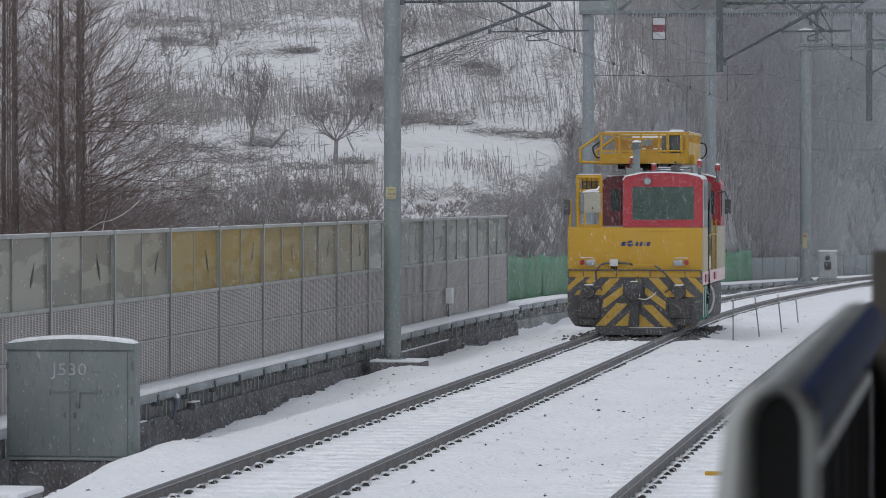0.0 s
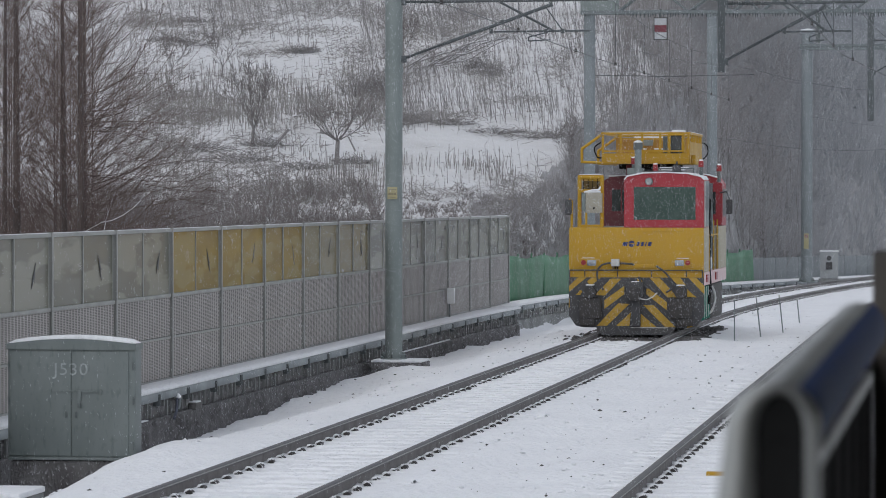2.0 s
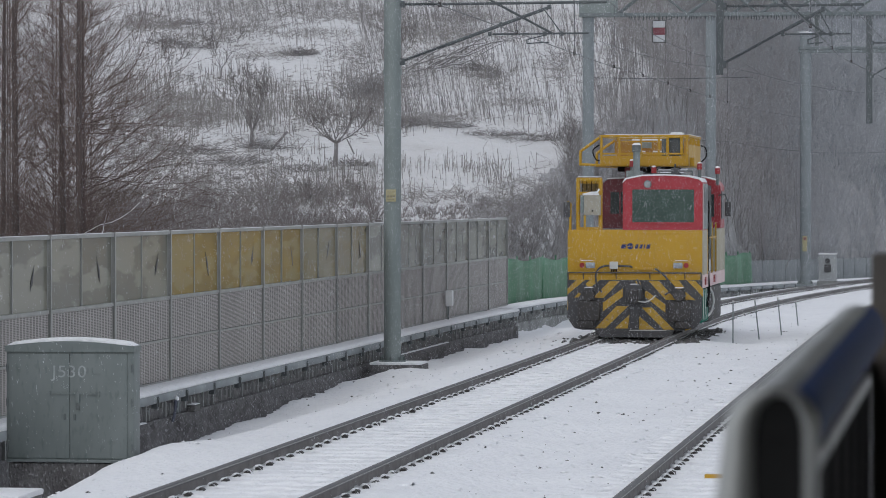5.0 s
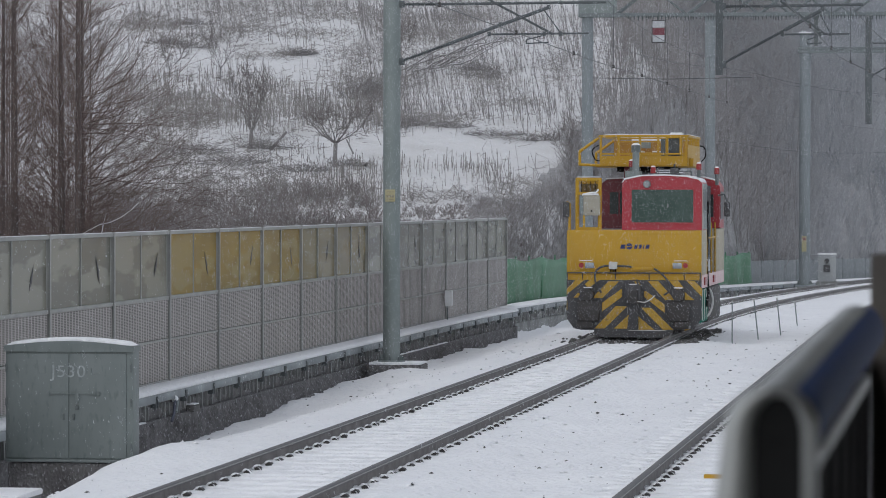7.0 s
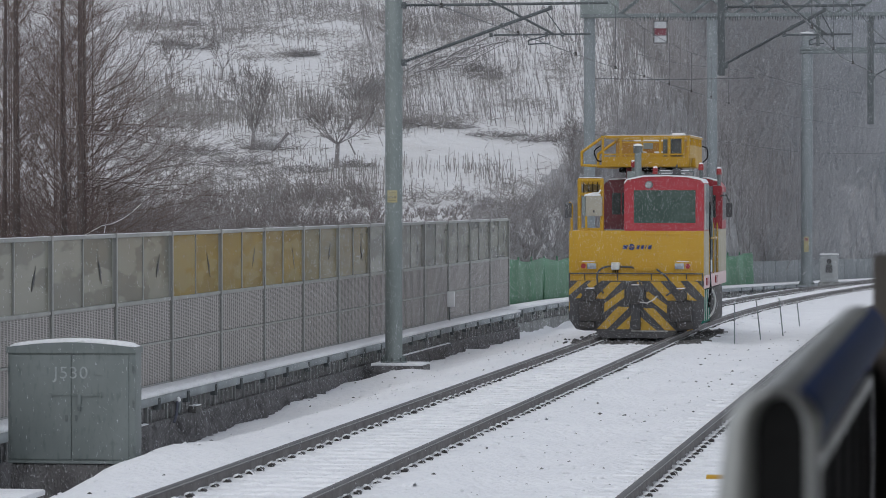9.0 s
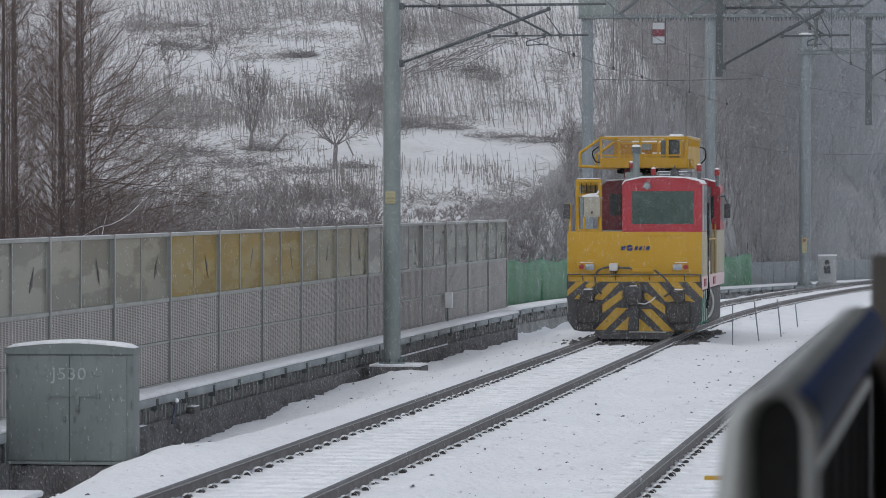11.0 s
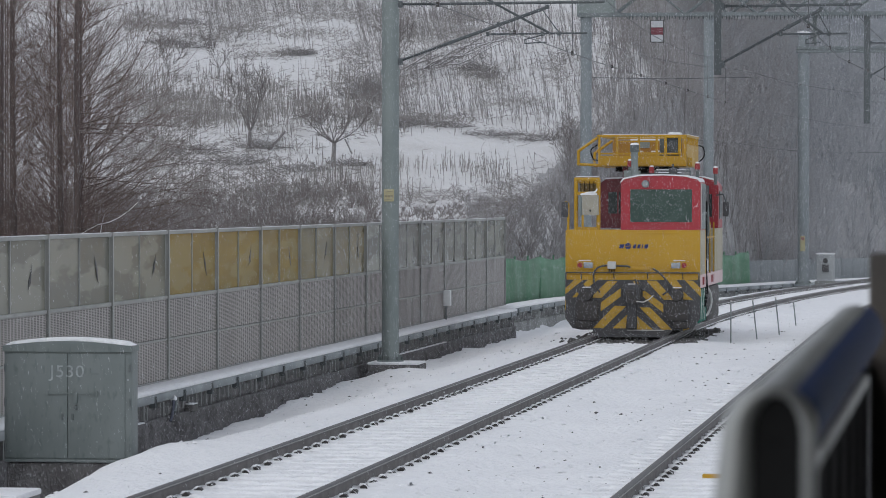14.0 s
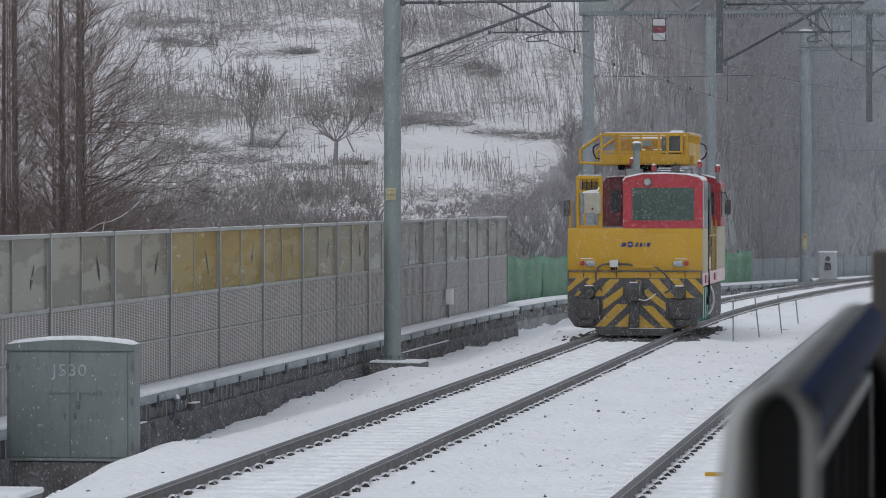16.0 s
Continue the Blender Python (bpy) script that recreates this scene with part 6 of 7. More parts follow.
def small_tree(xc, zc, height, r, spread, name="orchard_tree", label="small bare orchard tree on the snowy slope", fork=0.3, limbs=5, rise=0.5):
    """A short stout trunk that forks low into spreading limbs with fine twigs."""
    x, y = seat(xc, zc)
    t = thing(name, label, "tree", pose(x, y, gz(x, y) - 0.05), "bare trees on the slope")
    bm = bmesh.new()
    top = np.array((0.04, 0.0, height * fork))
    rod(bm, (0, 0, 0), (0.02, 0, height * fork * 0.5), r, r * 0.82, n=9)
    rod(bm, (0.02, 0, height * fork * 0.5), tuple(top), r * 0.82, r * 0.78, n=9)
    rows = []
    for i in range(limbs):
        a = i * 6.283 / limbs + 0.5 * rng.random()
        d = np.array((math.cos(a) * spread, math.sin(a) * spread * 0.8, rise + 0.35 * rng.random()))
        d /= np.linalg.norm(d)
        p, rr = top.copy(), r * (0.32 + 0.14 * rng.random())
        ln = height * (1 - fork) * (0.26 + 0.10 * rng.random())
        for j in range(3):
            q = p + d * ln
            rod(bm, tuple(p), tuple(q), rr, rr * 0.62, n=7)
            for _ in range(2 + (j > 1)):
                sd = d + rng.normal(0, 0.55, 3) + np.array((0, 0, 0.25))
                branch(rows, p + (q - p) * rng.random(), sd / np.linalg.norm(sd), height * (0.22 + 0.14 * rng.random()), rr * 0.42, 2, 0.7, 2 - (j == 0), 0.05, 4)
            d = d + np.array((0.12 * rng.normal(), 0.12 * rng.normal(), 0.30))
            d /= np.linalg.norm(d)
            p, rr, ln = q, rr * 0.62, ln * 0.85
    part("trunk", bm, THORN, t, "dark forked trunk and limbs")
    part("crown", sticks("crown", [(*q[0:6], max(q[6], 0.0062), max(q[7], 0.005)) for q in rows], TWIG), None, t, "spreading bare twigs")
    return t


def slope_place(u, v):
    """Camera-aligned place where a line of sight at that angle meets the slope."""
    for zc in np.arange(96, 200, 0.25):
        xc = (u - 784) / FOCAL * zc
        x, y = seat(xc, zc)
        if gz(x, y) >= EYE[2] + (348 - v) / FOCAL * zc:
            return xc, zc
    return (u - 784) / FOCAL * 150, 150.0


for pu, pv, h, r, sp, fk, nl, up in ((593, 294, 2.2, 0.080, 0.95, 0.34, 7, 0.42), (444, 262, 2.4, 0.072, 0.5, 0.22, 6, 0.8), (390, 138, 1.8, 0.038, 0.6, 0.22, 3, 0.8), (300, 135, 1.4, 0.026, 0.7, 0.2, 3, 0.8),
                                     (1010, 322, 1.9, 0.030, 0.6, 0.25, 4, 0.7), (708, 128, 2.0, 0.04, 0.5, 0.3, 4, 0.7)):
    small_tree(*slope_place(pu, pv), h, r, sp, fork=fk, limbs=nl, rise=up)

# two old posts leaning beside the orchard trees
for pu, pv, lean, h, r in ((478, 262, 41, 0.82, 0.042), (628, 269, -26, 0.55, 0.026)):
    px_, py_ = seat(*slope_place(pu, pv))
    lp_ = thing("leaning_post", "old grey-brown wooden post leaning in the snow", "post", pose(px_, py_, gz(px_, py_) - 0.05, 0, lean, 0))
    part("shaft", rod(bmesh.new(), (0, 0, 0), (0, 0, h), r, r * 0.9, n=8), THORN, lp_)
    part("snow_cap", rod(bmesh.new(), (0, 0, h), (0, 0, h + 0.02), r, r * 0.6, n=8), SNOW, lp_)


def shrub(pu, pv, w, h, tilt=0.0, n=190):
    """A dense dark shrub: arched stems from one root, filled with fine twigs."""
    xc, zc = slope_place(pu, pv)
    x, y = seat(xc, zc)
    t = thing("shrub", "dense dark bare shrub dusted with snow", "shrub", pose(x, y, gz(x, y) - 0.03), "shrubs on the slope")
    rows, snow = [], []
    for i in range(n):
        a, f = rng.random() * 6.283, rng.random() ** 0.6
        ex, ey, ez = math.cos(a) * f * w, math.sin(a) * f * w * 0.7, h * (1 - 0.75 * f * f) * (0.45 + 0.6 * rng.random())
        ex += tilt * ez
        p = np.array((ex * 0.35 + rng.normal(0, 0.05), ey * 0.35, 0.0))
        m = np.array((ex * 0.75, ey * 0.75, ez * 0.72))
        e = np.array((ex, ey, ez))
        rows += [(*p, *m, 0.009, 0.008), (*m, *e, 0.008, 0.004)]
        for _ in range(2):
            g = m + (e - m) * rng.random()
            rows.append((*g, *(g + np.array((rng.normal(0, 0.13), rng.normal(0, 0.1), rng.normal(0.02, 0.08)))), 0.007, 0.004))
        if rng.random() < 0.10:
            snow.append((*(m + np.array((0, 0, 0.012))), *(m + (e - m) * 0.6 + np.array((0, 0, 0.012))), 0.011, 0.009))
    part("crown", sticks("crown", rows, THORN), None, t)
    st_ = part("snow_dusting", sticks("snow_dusting", snow, SNOW), None, t, "flecks of snow on the twigs")
    tagged(st_, "flecks of snow on the twigs", "", "", "stuff")


for pu, pv, w, h, tl in ((628, 172, 0.95, 1.0, 0.55), (672, 178, 0.6, 0.6, 0.6), (655, 165, 0.6, 0.7, 0.7), (700, 222, 0.8, 0.4, 0), (740, 218, 0.7, 0.3, 0),
                         (520, 96, 0.7, 0.34, 0.3), (545, 94, 0.7, 0.24, 0), (325, 82, 1.3, 0.30, 0.4), (290, 76, 0.9, 0.25, 0), (355, 40, 1.0, 0.3, 0), (845, 122, 0.6, 0.45, -0.3), (872, 134, 0.7, 0.4, -0.5), 
                         (800, 222, 0.8, 0.25, 0), (870, 236, 1.2, 0.25, 0), (962, 246, 0.9, 0.25, 0.4),
                         (465, 262, 0.9, 0.28, 0), (415, 288, 1.2, 0.4, 0), (350, 270, 1.1, 0.4, 0), (620, 290, 0.8, 0.25, 0), (540, 300, 1.0, 0.3, 0)):
    shrub(pu, pv, w * 1.15, h, tl, 120 if h > 0.6 else 75)


def visible_strip(n, a0, a1, z0, z1):
    """Random places in a wedge of the slope behind the wall, by side angle and distance ahead."""
    zc = z0 + (z1 - z0) * rng.random(n)
    xc = (a0 + (a1 - a0) * rng.random(n)) / FOCAL * zc
    x, y = seat(xc, zc)
    ok = x - bend(np.clip(y, 0, 190)) < -12.7
    xc, zc, x, y = xc[ok], zc[ok], x[ok], y[ok]
    return xc, zc, x, y, ground_z(x, y)


def seen_at(xc, zc, z):
    """Direction of a place from the platform, across and down, on the plan's angle grid."""
    return 784 + FOCAL * xc / zc, 348 - FOCAL * (z - EYE[2]) / zc


def within(u, v, spots):
    """How far inside any of the elliptical patches (centre, half width, half height)."""
    best = np.zeros(len(u))
    for cu, cv, w, h in spots:
        best = np.maximum(best, 1 - ((u - cu) / w) ** 2 - ((v - cv) / h) ** 2)
    return best


SNOWFIELDS = ((800, 272, 240, 34), (430, 102, 150, 22), (560, 245, 60, 12), (230, 325, 60, 20))
THICK = ((405, 300, 130, 40), (290, 270, 90, 34), (470, 98, 70, 9), (345, 68, 70, 12), (620, 140, 50, 28), (430, 52, 60, 10), (760, 212, 110, 12), (850, 128, 70, 14), (560, 58, 70, 10), (920, 240, 80, 9),
         (330, 200, 90, 34), (480, 250, 80, 18), (300, 350, 200, 30), (560, 345, 160, 26), (760, 345, 90, 14), (930, 350, 80, 40), (740, 110, 60, 20), (775, 92, 75, 20), (720, 142, 40, 16), (870, 150, 40, 16), (500, 20, 200, 18), (760, 60, 90, 20), (900, 180, 70, 10), (820, 30, 70, 12), (985, 120, 30, 34), (640, 100, 60, 20), (270, 40, 60, 20), (690, 30, 60, 20))

# dry stalks standing in rows on the lower slope
rows = []
xc, zc, x, y, z = visible_strip(30000, -590, 300, 104, 146)
zc = np.round(zc / 0.55) * 0.55 + rng.normal(0, 0.07, len(zc))
x, y = seat(xc, zc)
z = ground_z(x, y)
u, v = seen_at(xc, zc, z)
crop = np.where((v > 135) & (v < 236) & (u < 720), 0.85, np.where((v >= 236) & (u < 580), 0.45, np.where((v > 280) & (u < 770), 0.75, np.where((v > 285) & (u < 910), 0.6, np.where(v < 135, 0.12, 0.10)))))
crop = crop * np.where((within(u, v, SNOWFIELDS) > 0) & (v < 292), 0.03, 1.0) * np.clip(0.75 + 1.1 * lumps(xc, zc, 0.55) + 0.5 * lumps(xc, zc, 1.7), 0.08, 1.2)
keep = (v > 40) & (v < 352) & (rng.random(len(u)) < crop * 0.62)
for i in np.nonzero(keep)[0]:
    h = (0.20 + 0.36 * rng.random() ** 1.3) * (1.15 if 560 < u[i] < 910 and v[i] > 280 else 1.0)
    ex, ey, r = x[i] + rng.normal(0, 0.035), y[i] + rng.normal(0, 0.04), 0.0065 + 0.006 * rng.random()
    rows.append((x[i], y[i], z[i] - 0.05, ex, ey, z[i] + h, r, r * 0.8))
    if rng.random() < 0.25:
        rows.append((ex, ey, z[i] + h * 0.95, ex + rng.normal(0, 0.10), ey, z[i] + h * (0.7 + 0.3 * rng.random()), r * 0.7, r * 0.5))
tagged(new("dry_stalks", sticks("dry_stalks", rows, STALK)), "dry brown crop stalks standing in snow", "stalks", kind="stuff")

# litter of flattened stalks between the rows
rows = []
xc, zc, x, y, z = visible_strip(11000, -590, 300, 104, 150)
u, v = seen_at(xc, zc, z)
for i in np.nonzero((rng.random(len(u)) < np.where(within(u, v, SNOWFIELDS) > 0, 0.04, np.where(u > 640, 0.09, 0.6))) & (lumps(xc, zc, 0.8) > -0.35) & (v > 20))[0]:
    a, ln = rng.normal(0, 0.5), 0.10 + 0.26 * rng.random()
    rows.append((x[i], y[i], z[i] + 0.01, x[i] + ln * math.cos(a), y[i] + ln * math.sin(a), z[i] + 0.03 + 0.05 * rng.random(), 0.009, 0.007))
tagged(new("flattened_stalks", sticks("flattened_stalks", rows, STALK)), "flattened dry stalks and litter on the snow", "stalks", kind="stuff")

# leaning saplings and bramble stems on the upper slope
rows, dust = [], []
xc, zc, x, y, z = visible_strip(30000, -560, 420, 112, 165)
u, v = seen_at(xc, zc, z)
dens = np.where(u > 640, np.where((v > -30) & (v < 235), np.where((v < np.where(u > 690, 108, 75)) & (u < 860), 0.42, np.where(u > 1045, np.where(v < 150, 0.11, 0.20), np.where(u > 900, 0.20, 0.25))), 0.05), np.where(v < 22, 0.42, np.where(v < 70, 0.13, np.where(v < 125, 0.08, 0.03))))
keep = (rng.random(len(u)) < dens * np.where(within(u, v, SNOWFIELDS) > 0, 0.05, 1.0)) & (lumps(xc, zc, 0.5) > -0.6)
for i in np.nonzero(keep)[0]:
    h = 0.45 + (0.85 + 1.0 * (u[i] > 1045)) * rng.random() ** 1.2
    lx, p, r = -0.17 + rng.normal(0, 0.10), np.array((x[i], y[i], z[i] - 0.05)), (0.0062 + 0.0058 * rng.random()) * (1.25 if u[i] > 1045 else 1.0)
    for j in range(3):
        q = p + np.array((lx + rng.normal(0, 0.08), rng.normal(0, 0.1), 1.0)) * h / 3
        rows.append((*p, *q, r * (1 - 0.2 * j), r * (0.8 - 0.2 * j) + 0.001))
        if rng.random() < 0.30 + 0.5 * (u[i] > 1045):
            e = np.array((q[0] + rng.normal(0, 0.20), q[1], q[2] + 0.25 * h * rng.random()))
            rows.append((*q, *e, r * 0.55, 0.004))
            if u[i] > 1045 and rng.random() < 0.35:
                dust.append((*(q + np.array((0, 0, 0.01))), *(e + np.array((0, 0, 0.01))), 0.008, 0.006))
        p = q
tagged(new("slope_saplings", sticks("slope_saplings", rows, THORN)), "thin leaning bare saplings on the snowy slope", "saplings", kind="stuff")

# low bramble tangles
rows = []
xc, zc, x, y, z = visible_strip(60000, -620, 260, 97, 160)
u, v = seen_at(xc, zc, z)
inside = within(u, v, THICK) + 0.5 * lumps(xc, zc, 2.1) * (within(u, v, THICK) > 0)
for i in np.nonzero(rng.random(len(u)) < np.clip(inside * 0.8, 0, 0.45))[0]:
    a, ln = rng.normal(0, 0.6), 0.25 + 0.5 * rng.random()
    sgn = 1 if rng.random() < 0.5 else -1
    dx, dz = math.cos(a) * ln * sgn, abs(math.sin(a)) * ln * 0.6 + 0.05
    rows.append((x[i], y[i], z[i], x[i] + dx * 0.6, y[i] + rng.normal(0, 0.1), z[i] + dz, 0.008, 0.006))
    rows.append((x[i] + dx * 0.6, y[i], z[i] + dz, x[i] + dx, y[i], z[i] + dz * (0.4 + 0.8 * rng.random()), 0.006, 0.003))
tagged(new("bramble_tangles", sticks("bramble_tangles", rows, STALK)), "low tangles of bare brambles on the slope", "brambles", kind="stuff")


def thicket(name, label, n, a0, a1, z0, z1, h0, h1, stems, material, test=None, low=None, k=1.0):
    rows = []
    xc, zc, x, y, z = visible_strip(n, a0, a1, z0, z1)
    for i in range(len(xc)):
        if test is not None and not test(*seen_at(xc[i], zc[i], z[i]), zc[i]):
            continue
        h = h0 + (h1 - h0) * rng.random() ** 1.5
        if low is not None:
            h *= low(seen_at(xc[i], zc[i], z[i])[0])
        for _ in range(stems):
            a, lean = rng.random() * 6.283, 0.2 + 0.8 * rng.random()
            dx, dy = math.cos(a) * lean, math.sin(a) * lean
            hh = h * (0.6 + 0.5 * rng.random())
            p = np.array((x[i], y[i], z[i] - 0.05))
            q = p + np.array((dx * hh * 0.4, dy * hh * 0.4, hh * 0.55))
            e = q + np.array((dx * hh * 0.5 + rng.normal(0, 0.08 * hh), dy * hh * 0.5, hh * 0.45))
            rows.append((*p, *q, 0.014 * k, 0.010 * k))
            rows.append((*q, *e, 0.010 * k, 0.004 * k))
            for _ in range(2):
                f = q + (e - q) * rng.random() if rng.random() < 0.6 else p + (q - p) * (0.4 + 0.6 * rng.random())
                g = f + np.array((rng.normal(0, 0.22), rng.normal(0, 0.22), 0.25 * rng.random() + 0.05)) * hh * 0.6
                rows.append((*f, *g, 0.007 * k, 0.003 * k))
    return tagged(new(name, sticks(name, rows, material)), label, "thicket", kind="stuff")


def foot_edge(u, v, b):
    """Ragged upper edge of the brush, thinning out uphill, with snowy gaps."""
    edge = 342 + 9 * math.sin(u * 0.021) + 7 * math.sin(u * 0.067) + (24 if u > 665 or u < 330 else 0)
    gap = 525 < u < 650 and 366 < v < 392
    return rng.random() < min(1.0, max(0.0, (v - edge + 24) / 40)) * (0.2 if gap else 1.0)


thicket("brush_at_foot", "dense bare brown brush behind the barrier", 3700, -800, 220, 99, 111.5, 0.22, 0.85, 5, FOOTBRUSH, foot_edge, lambda u: 0.42 if u > 668 else 1.0, 0.8)
thicket("brush_beside_slope", "dense bare brush at the edge of the slope", 3000, 160, 360, 94, 130, 0.5, 1.5, 7, BRUSH, lambda u, v, b: (u > 1025 + 25 * math.sin(b) or (u > 1004 + 8 * math.sin(b * 3) and v > 290)) and (v > 255 or rng.random() < 0.10), None, 0.8)
thicket("low_brush_by_fence", "low bare brush beside the end of the barrier", 3800, 0, 260, 94, 126, 0.3, 0.7, 6, BRUSH, lambda u, v, b: 830 < u and v > 356 - max(0, u - 930) * 0.35 + 10 * math.sin(u * 0.05), lambda u: 0.45 + 0.55 * min(1.0, max(0.0, (u - 880) / 70)), 0.85)
def in_woods(u, v, b):
    """Where the woods stand: below the snowy nose of the slope, and behind its crest."""
    if u > 1424 and b > 178:
        return False
    if b <= 131:
        return u > 1178 - 100 * min(1.0, max(0.0, (v - 140) / 90)) + 14 * math.sin(b * 2.1)
    return u > 784 + FOCAL * (0.0600 - 0.0011 * (b - 131)) + 14 * math.sin(b * 2.1)


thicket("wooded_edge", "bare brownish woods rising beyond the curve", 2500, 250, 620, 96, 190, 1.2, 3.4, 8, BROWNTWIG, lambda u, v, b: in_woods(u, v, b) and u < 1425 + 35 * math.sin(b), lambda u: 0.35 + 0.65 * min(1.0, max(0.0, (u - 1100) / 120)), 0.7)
thicket("wooded_dip", "bare haze-paled woods in the dip beyond the curve", 2000, 500, 800, 96, 190, 1.2, 3.2, 8, WOODTWIG, lambda u, v, b: in_woods(u, v, b) and u > 1385 + 40 * math.sin(b), None, 0.7)
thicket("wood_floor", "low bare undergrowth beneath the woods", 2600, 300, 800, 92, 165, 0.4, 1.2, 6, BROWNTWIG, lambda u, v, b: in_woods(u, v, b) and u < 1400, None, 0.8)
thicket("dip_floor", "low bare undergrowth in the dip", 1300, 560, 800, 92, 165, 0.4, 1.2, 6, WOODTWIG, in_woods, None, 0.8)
thicket("woods_behind_hill", "bare haze-paled woods on the hill behind", 1000, 150, 800, 160, 215, 1.5, 4.0, 7, WOODTWIG, lambda u, v, b: u < 1424 or b < 172)

# slender upright young trees along the edge of the woods
rows = []
xc, zc, x, y, z = visible_strip(1500, 300, 640, 108, 160)
for i in np.nonzero(rng.random(len(xc)) < np.where(xc / zc < 0.060, 0.55, 0.30))[0]:
    h, p, lx = 1.6 + 2.6 * rng.random(), np.array((x[i], y[i], z[i] - 0.1)), rng.normal(0, 0.07)
    for j in range(5):
        q = p + np.array((lx + rng.normal(0, 0.05), rng.normal(0, 0.05), 1.0)) * h / 5
        rows.append((*p, *q, 0.020 - 0.0035 * j, 0.0165 - 0.0035 * j))
        if j > 0:
            for _ in range(2):
                e = q + np.array((rng.normal(0, 0.32), rng.normal(0, 0.2), 0.25 + 0.3 * rng.random())) * h / 5
                rows.append((*q, *e, 0.009, 0.004))
                if rng.random() < 0.3:
                    dust.append((*(q + np.array((0, 0, 0.012))), *(e + np.array((0, 0, 0.012))), 0.010, 0.006))
        p = q
tagged(new("young_trees", sticks("young_trees", rows, THORN)), "slender bare young trees along the wood's edge", "young trees", kind="stuff")

# snow lying on arched boughs inside the woods
xc, zc, x, y, z = visible_strip(9000, 260, 760, 100, 172)
u, v = seen_at(xc, zc, z)
for i in np.nonzero(rng.random(len(xc)) < np.clip(0.16 + 0.5 * within(u, v, ((1385, 200, 90, 120), (1110, 260, 60, 90), (1310, 330, 120, 70))) + 0.25 * lumps(xc, zc, 0.6), 0.02, 0.6))[0]:
    a, up = rng.normal(0.5, 0.7), 0.4 + 1.5 * rng.random()
    ln = 0.12 + 0.25 * rng.random()
    sg = 1 if rng.random() < 0.75 else -1
    dust.append((x[i], y[i], z[i] + up, x[i] + sg * ln * math.cos(a), y[i], z[i] + up - ln * math.sin(a) * 0.9, 0.008, 0.006))
xc, zc, x, y, z = visible_strip(5000, -420, 270, 98, 116)
u, v = seen_at(xc, zc, z)
for i in np.nonzero((rng.random(len(xc)) < np.where(u > 820, 0.55, 0.22)) & (v > 325))[0]:
    a, ln, up = rng.normal(0.3, 0.8), 0.05 + 0.13 * rng.random(), 0.08 + 0.5 * rng.random()
    sg = 1 if rng.random() < 0.5 else -1
    dust.append((x[i], y[i], z[i] + up, x[i] + sg * ln * math.cos(a), y[i], z[i] + up + ln * math.sin(a), 0.008, 0.005))
tagged(new("snow_on_boughs", sticks("snow_on_boughs", dust, DUSTED)), "thin snow lying along bare boughs", "snow", kind="stuff")

# a fallen, snow-laden tree on the upper slope
fx, fy = seat(*slope_place(790, 130))
fallen = thing("fallen_tree", "fallen bare tree lying across the slope with snow on it", "fallen tree", pose(fx, fy, gz(fx, fy)))
frows, srows = [], []
for k in range(7):
    p = np.array((-1.7 + 0.25 * k, 0.3 * math.sin(k), 0.05 + 0.03 * k))
    for j in range(9):
        q = p + np.array((0.36, 0.05 * math.sin(j + k), 0.14 + 0.10 * math.sin(k * 2.1 + j * 0.8))) + rng.normal(0, 0.045, 3)
        frows.append((*p, *q, 0.030 - 0.0027 * j, 0.0273 - 0.0027 * j))
        if (j + k) % 3:
            srows.append((*(p + np.array((0, -0.01, 0.03))), *(q + np.array((0, -0.01, 0.03))), 0.014 - 0.001 * j, 0.013 - 0.001 * j))
        if j > 1:
            branch(frows, q, (0.5, 0.1 * math.sin(j), 0.8 * math.sin(k * 1.7 + j * 2.3)), 0.55, 0.011, 1, 0.6, 2, 0.0, 3)
        p = q
    part("bough", sticks("bough", frows, THORN), None, fallen)
    if srows:
        tagged(part("bough_snow", sticks("bough_snow", srows, SNOW), None, fallen), "snow lying on the bough", "", "", "stuff")
    frows, srows = [], []

# ---- small dark stones and twigs lying in the snow ----
rows_v, rows_f = [], []
base_ = np.array([(1, 0, 0), (-0.5, 0.8, 0), (-0.6, -0.7, 0), (0.1, 0.1, 0.8), (0, 0, -0.6)], dtype=float)
tri = np.array([(0, 1, 3), (1, 2, 3), (2, 0, 3), (1, 0, 4), (2, 1, 4), (0, 2, 4)])
for i in range(1500):
    x, y = -11.0 + 10.4 * rng.random(), 33 + 60 * rng.random()
    if abs(x + 6.86) < 1.3 or abs(x + 2.58) < 0.9:
        continue
    if lumps(x, y, 0.8) < 0.1 and rng.random() < 0.6:
        continue
    s = 0.004 + 0.020 * rng.random() ** 4 + 0.005 * (-5.6 < x < -3.9)
    c, sn_ = math.cos(i), math.sin(i)
    v = base_ * s * np.array((1.6, 1.0, 0.8))
    v = np.stack([v[:, 0] * c - v[:, 1] * sn_, v[:, 0] * sn_ + v[:, 1] * c, v[:, 2]], -1) + np.array((x, y, gz(x, y) + 0.2 * s))
    rows_f.append(tri + len(rows_v) * 5)
    rows_v.append(v)
tagged(new("scattered_stones", array_mesh("scattered_stones", np.concatenate(rows_v), np.concatenate(rows_f), STONE)), "dark ballast stones poking out of the snow", "stones", kind="stuff")

# loose wet stones round the bare ballast
rows_v, rows_f = [], []
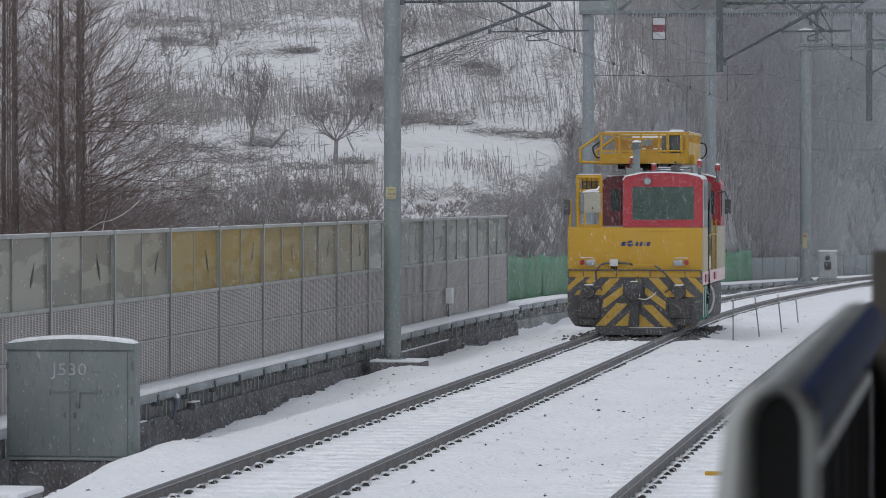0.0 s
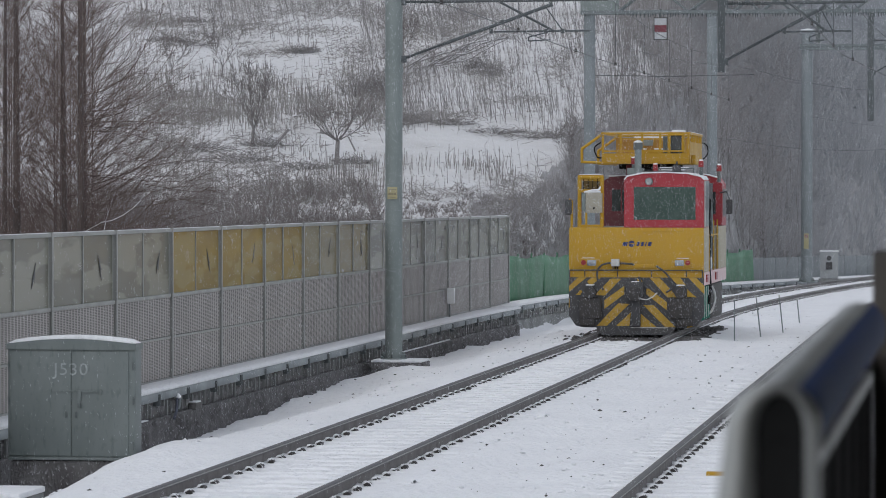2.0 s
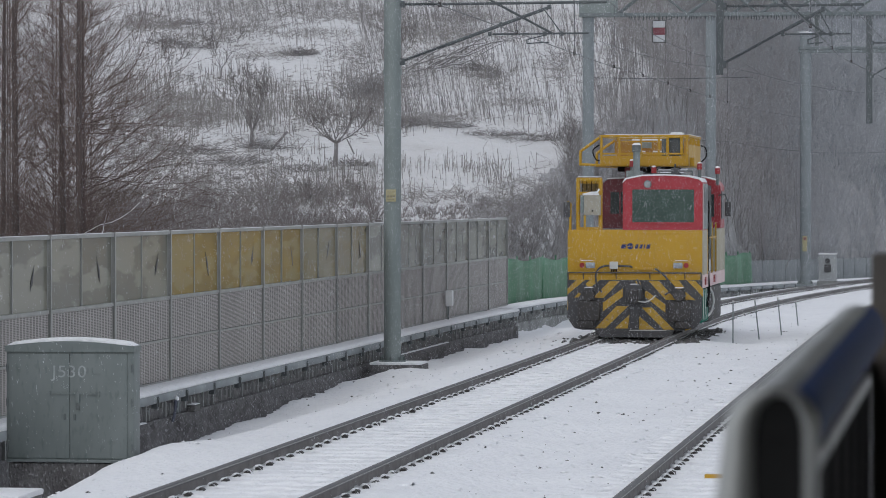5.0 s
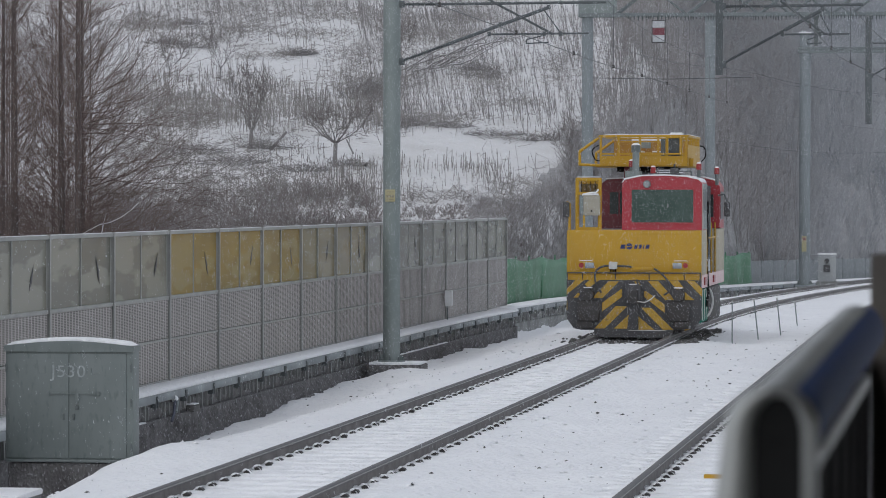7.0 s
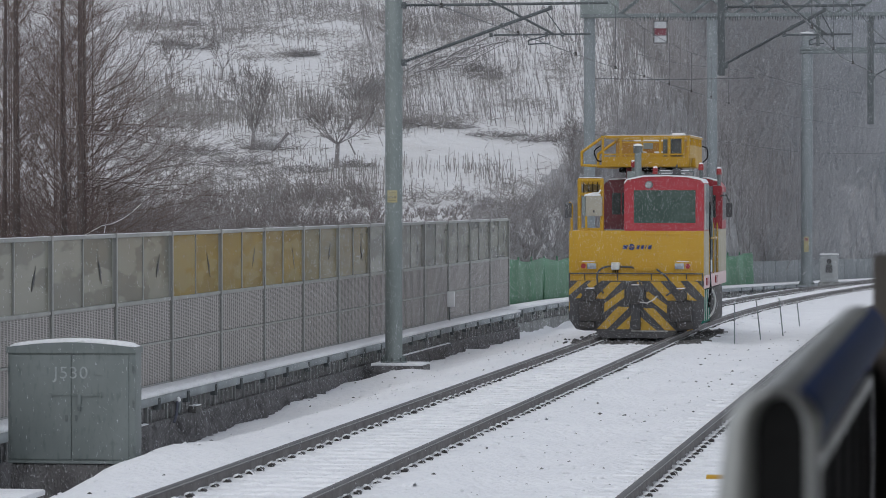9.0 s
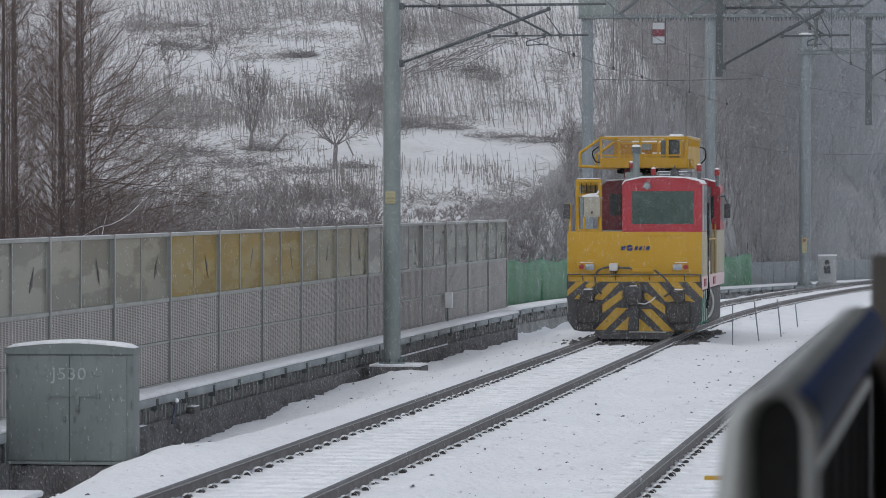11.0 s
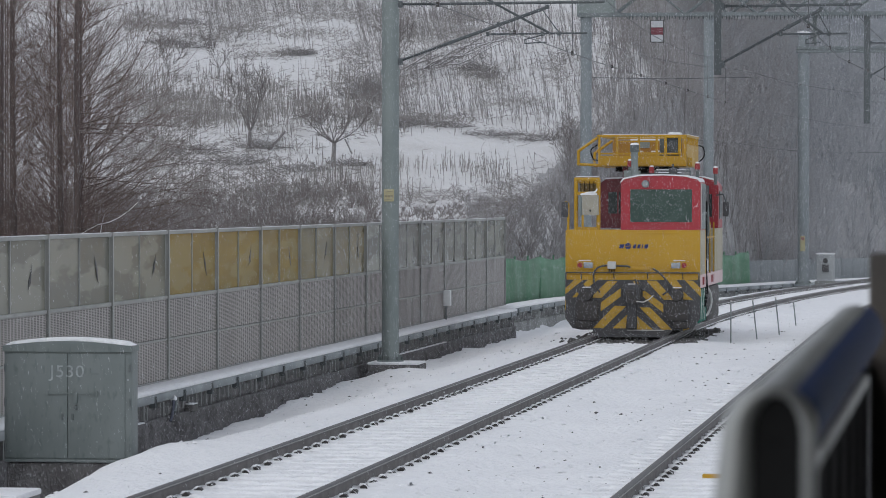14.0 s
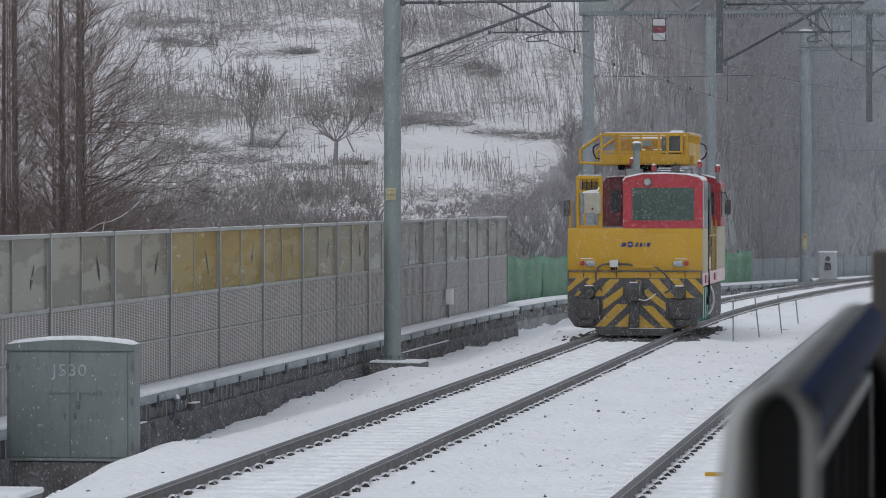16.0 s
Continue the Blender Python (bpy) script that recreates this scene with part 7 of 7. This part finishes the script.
for i in range(2600):
    x, y = -8.5 + 3.5 * rng.random(), 73.2 + 8.6 * rng.random()
    rim = max(abs(x + 6.74) / 1.20, abs(y - 77.9) / 3.7) + 0.10 * float(grain(np.array(x), np.array(y), 1.3)) + 0.04 * float(grain(np.array(x + 7), np.array(y), 4.0))
    if rim > 1.0 + 0.12 * rng.random() ** 2 or abs(abs(x + 6.76) - 0.7525) < 0.09:
        continue
    s = 0.018 + 0.022 * rng.random()
    c, sn_ = math.cos(i * 2.3), math.sin(i * 2.3)
    v = base_ * s * np.array((1.3, 1.0, 0.9)) * (0.8 + 0.4 * rng.random((5, 1)))
    v = np.stack([v[:, 0] * c - v[:, 1] * sn_, v[:, 0] * sn_ + v[:, 1] * c, v[:, 2]], -1) + np.array((x, y, gz(x, y) + 0.015 + 0.3 * s))
    rows_f.append(tri + len(rows_v) * 5)
    rows_v.append(v)
tagged(new("loose_ballast", array_mesh("loose_ballast", np.concatenate(rows_v), np.concatenate(rows_f), STONE)), "loose dark ballast stones beneath the vehicle", "ballast", kind="stuff")

# ---- clods of snow kicked up beside the tracks ----
rows_v, rows_f = [], []
for i in range(1300):
    x, y = -10.9 + 10.2 * rng.random(), 33 + 55 * rng.random() ** 1.3
    if abs(x + 6.76) < 1.0 or abs(x + 2.48) < 0.9:
        continue
    s = 0.012 + 0.045 * rng.random() ** 3
    c, sn_ = math.cos(i * 1.7), math.sin(i * 1.7)
    v = base_ * s * np.array((1.5, 1.1, 0.7))
    v = np.stack([v[:, 0] * c - v[:, 1] * sn_, v[:, 0] * sn_ + v[:, 1] * c, v[:, 2]], -1) + np.array((x, y, gz(x, y)))
    rows_f.append(tri + len(rows_v) * 5)
    rows_v.append(v)
tagged(new("snow_clods", array_mesh("snow_clods", np.concatenate(rows_v), np.concatenate(rows_f), SNOW, True)), "small clods of snow scattered beside the rails", "snow clods", kind="stuff")

# ---- falling snow, in rigid drifts of flakes ----
FALL = 14.45          # seconds until the snow hangs still in the air
DRIFTS = []


def drift(z0, z1, count, size, speed, side):
    zc = (z0 ** 3 + (z1 ** 3 - z0 ** 3) * rng.random(count)) ** (1 / 3)
    xc = (rng.random(count) * 2 - 1) * 0.128 * zc
    lo, hi = EYE[2] - 0.080 * zc, EYE[2] + 0.056 * zc + speed * FALL
    zz = lo + (hi - lo) * rng.random(count)
    xc = xc - side * FALL * ((zz - lo) / (hi - lo))
    x, y = seat(xc, zc)
    r = size * (0.5 + rng.random(count) ** 2)
    flake = np.array([(0.40, 0.15, -1.9), (-0.40, -0.15, -1.3), (0.1, 0, 2.8)])
    v = np.stack([x, y, zz], -1)[:, None] + flake[None] * r[:, None, None] * (0.6 + 0.8 * rng.random((count, 3, 1)))
    f = (np.array([(0, 1, 2)])[None] + (np.arange(count) * 3)[:, None, None]).reshape(-1, 3)
    ob = tagged(new("falling_snow", array_mesh("falling_snow", v.reshape(-1, 3), f, FLAKE)), "white snowflakes drifting down", "snow", kind="stuff")
    DRIFTS.append((ob, speed, side))


drift(12, 30, 3600, 0.0028, 0.9, 0.2)
drift(30, 55, 60000, 0.0031, 0.65, 0.14)
drift(55, 75, 320000, 0.0030, 0.48, 0.11)
drift(82, 112, 310000, 0.0031, 0.42, 0.08)
drift(112, 155, 200000, 0.0044, 0.4, 0.08)


def motions():
    for ob, speed, side in DRIFTS:
        rows = [(t, pose(side * t, 0, -speed * t)) for t in (0, 2, 4, 6, 8, 10, 12, 14, FALL)]
        rows += [(t, pose(side * FALL, 0, -speed * FALL)) for t in (14.6, 15.3, 16.0)]
        walk(ob, rows)


motions()
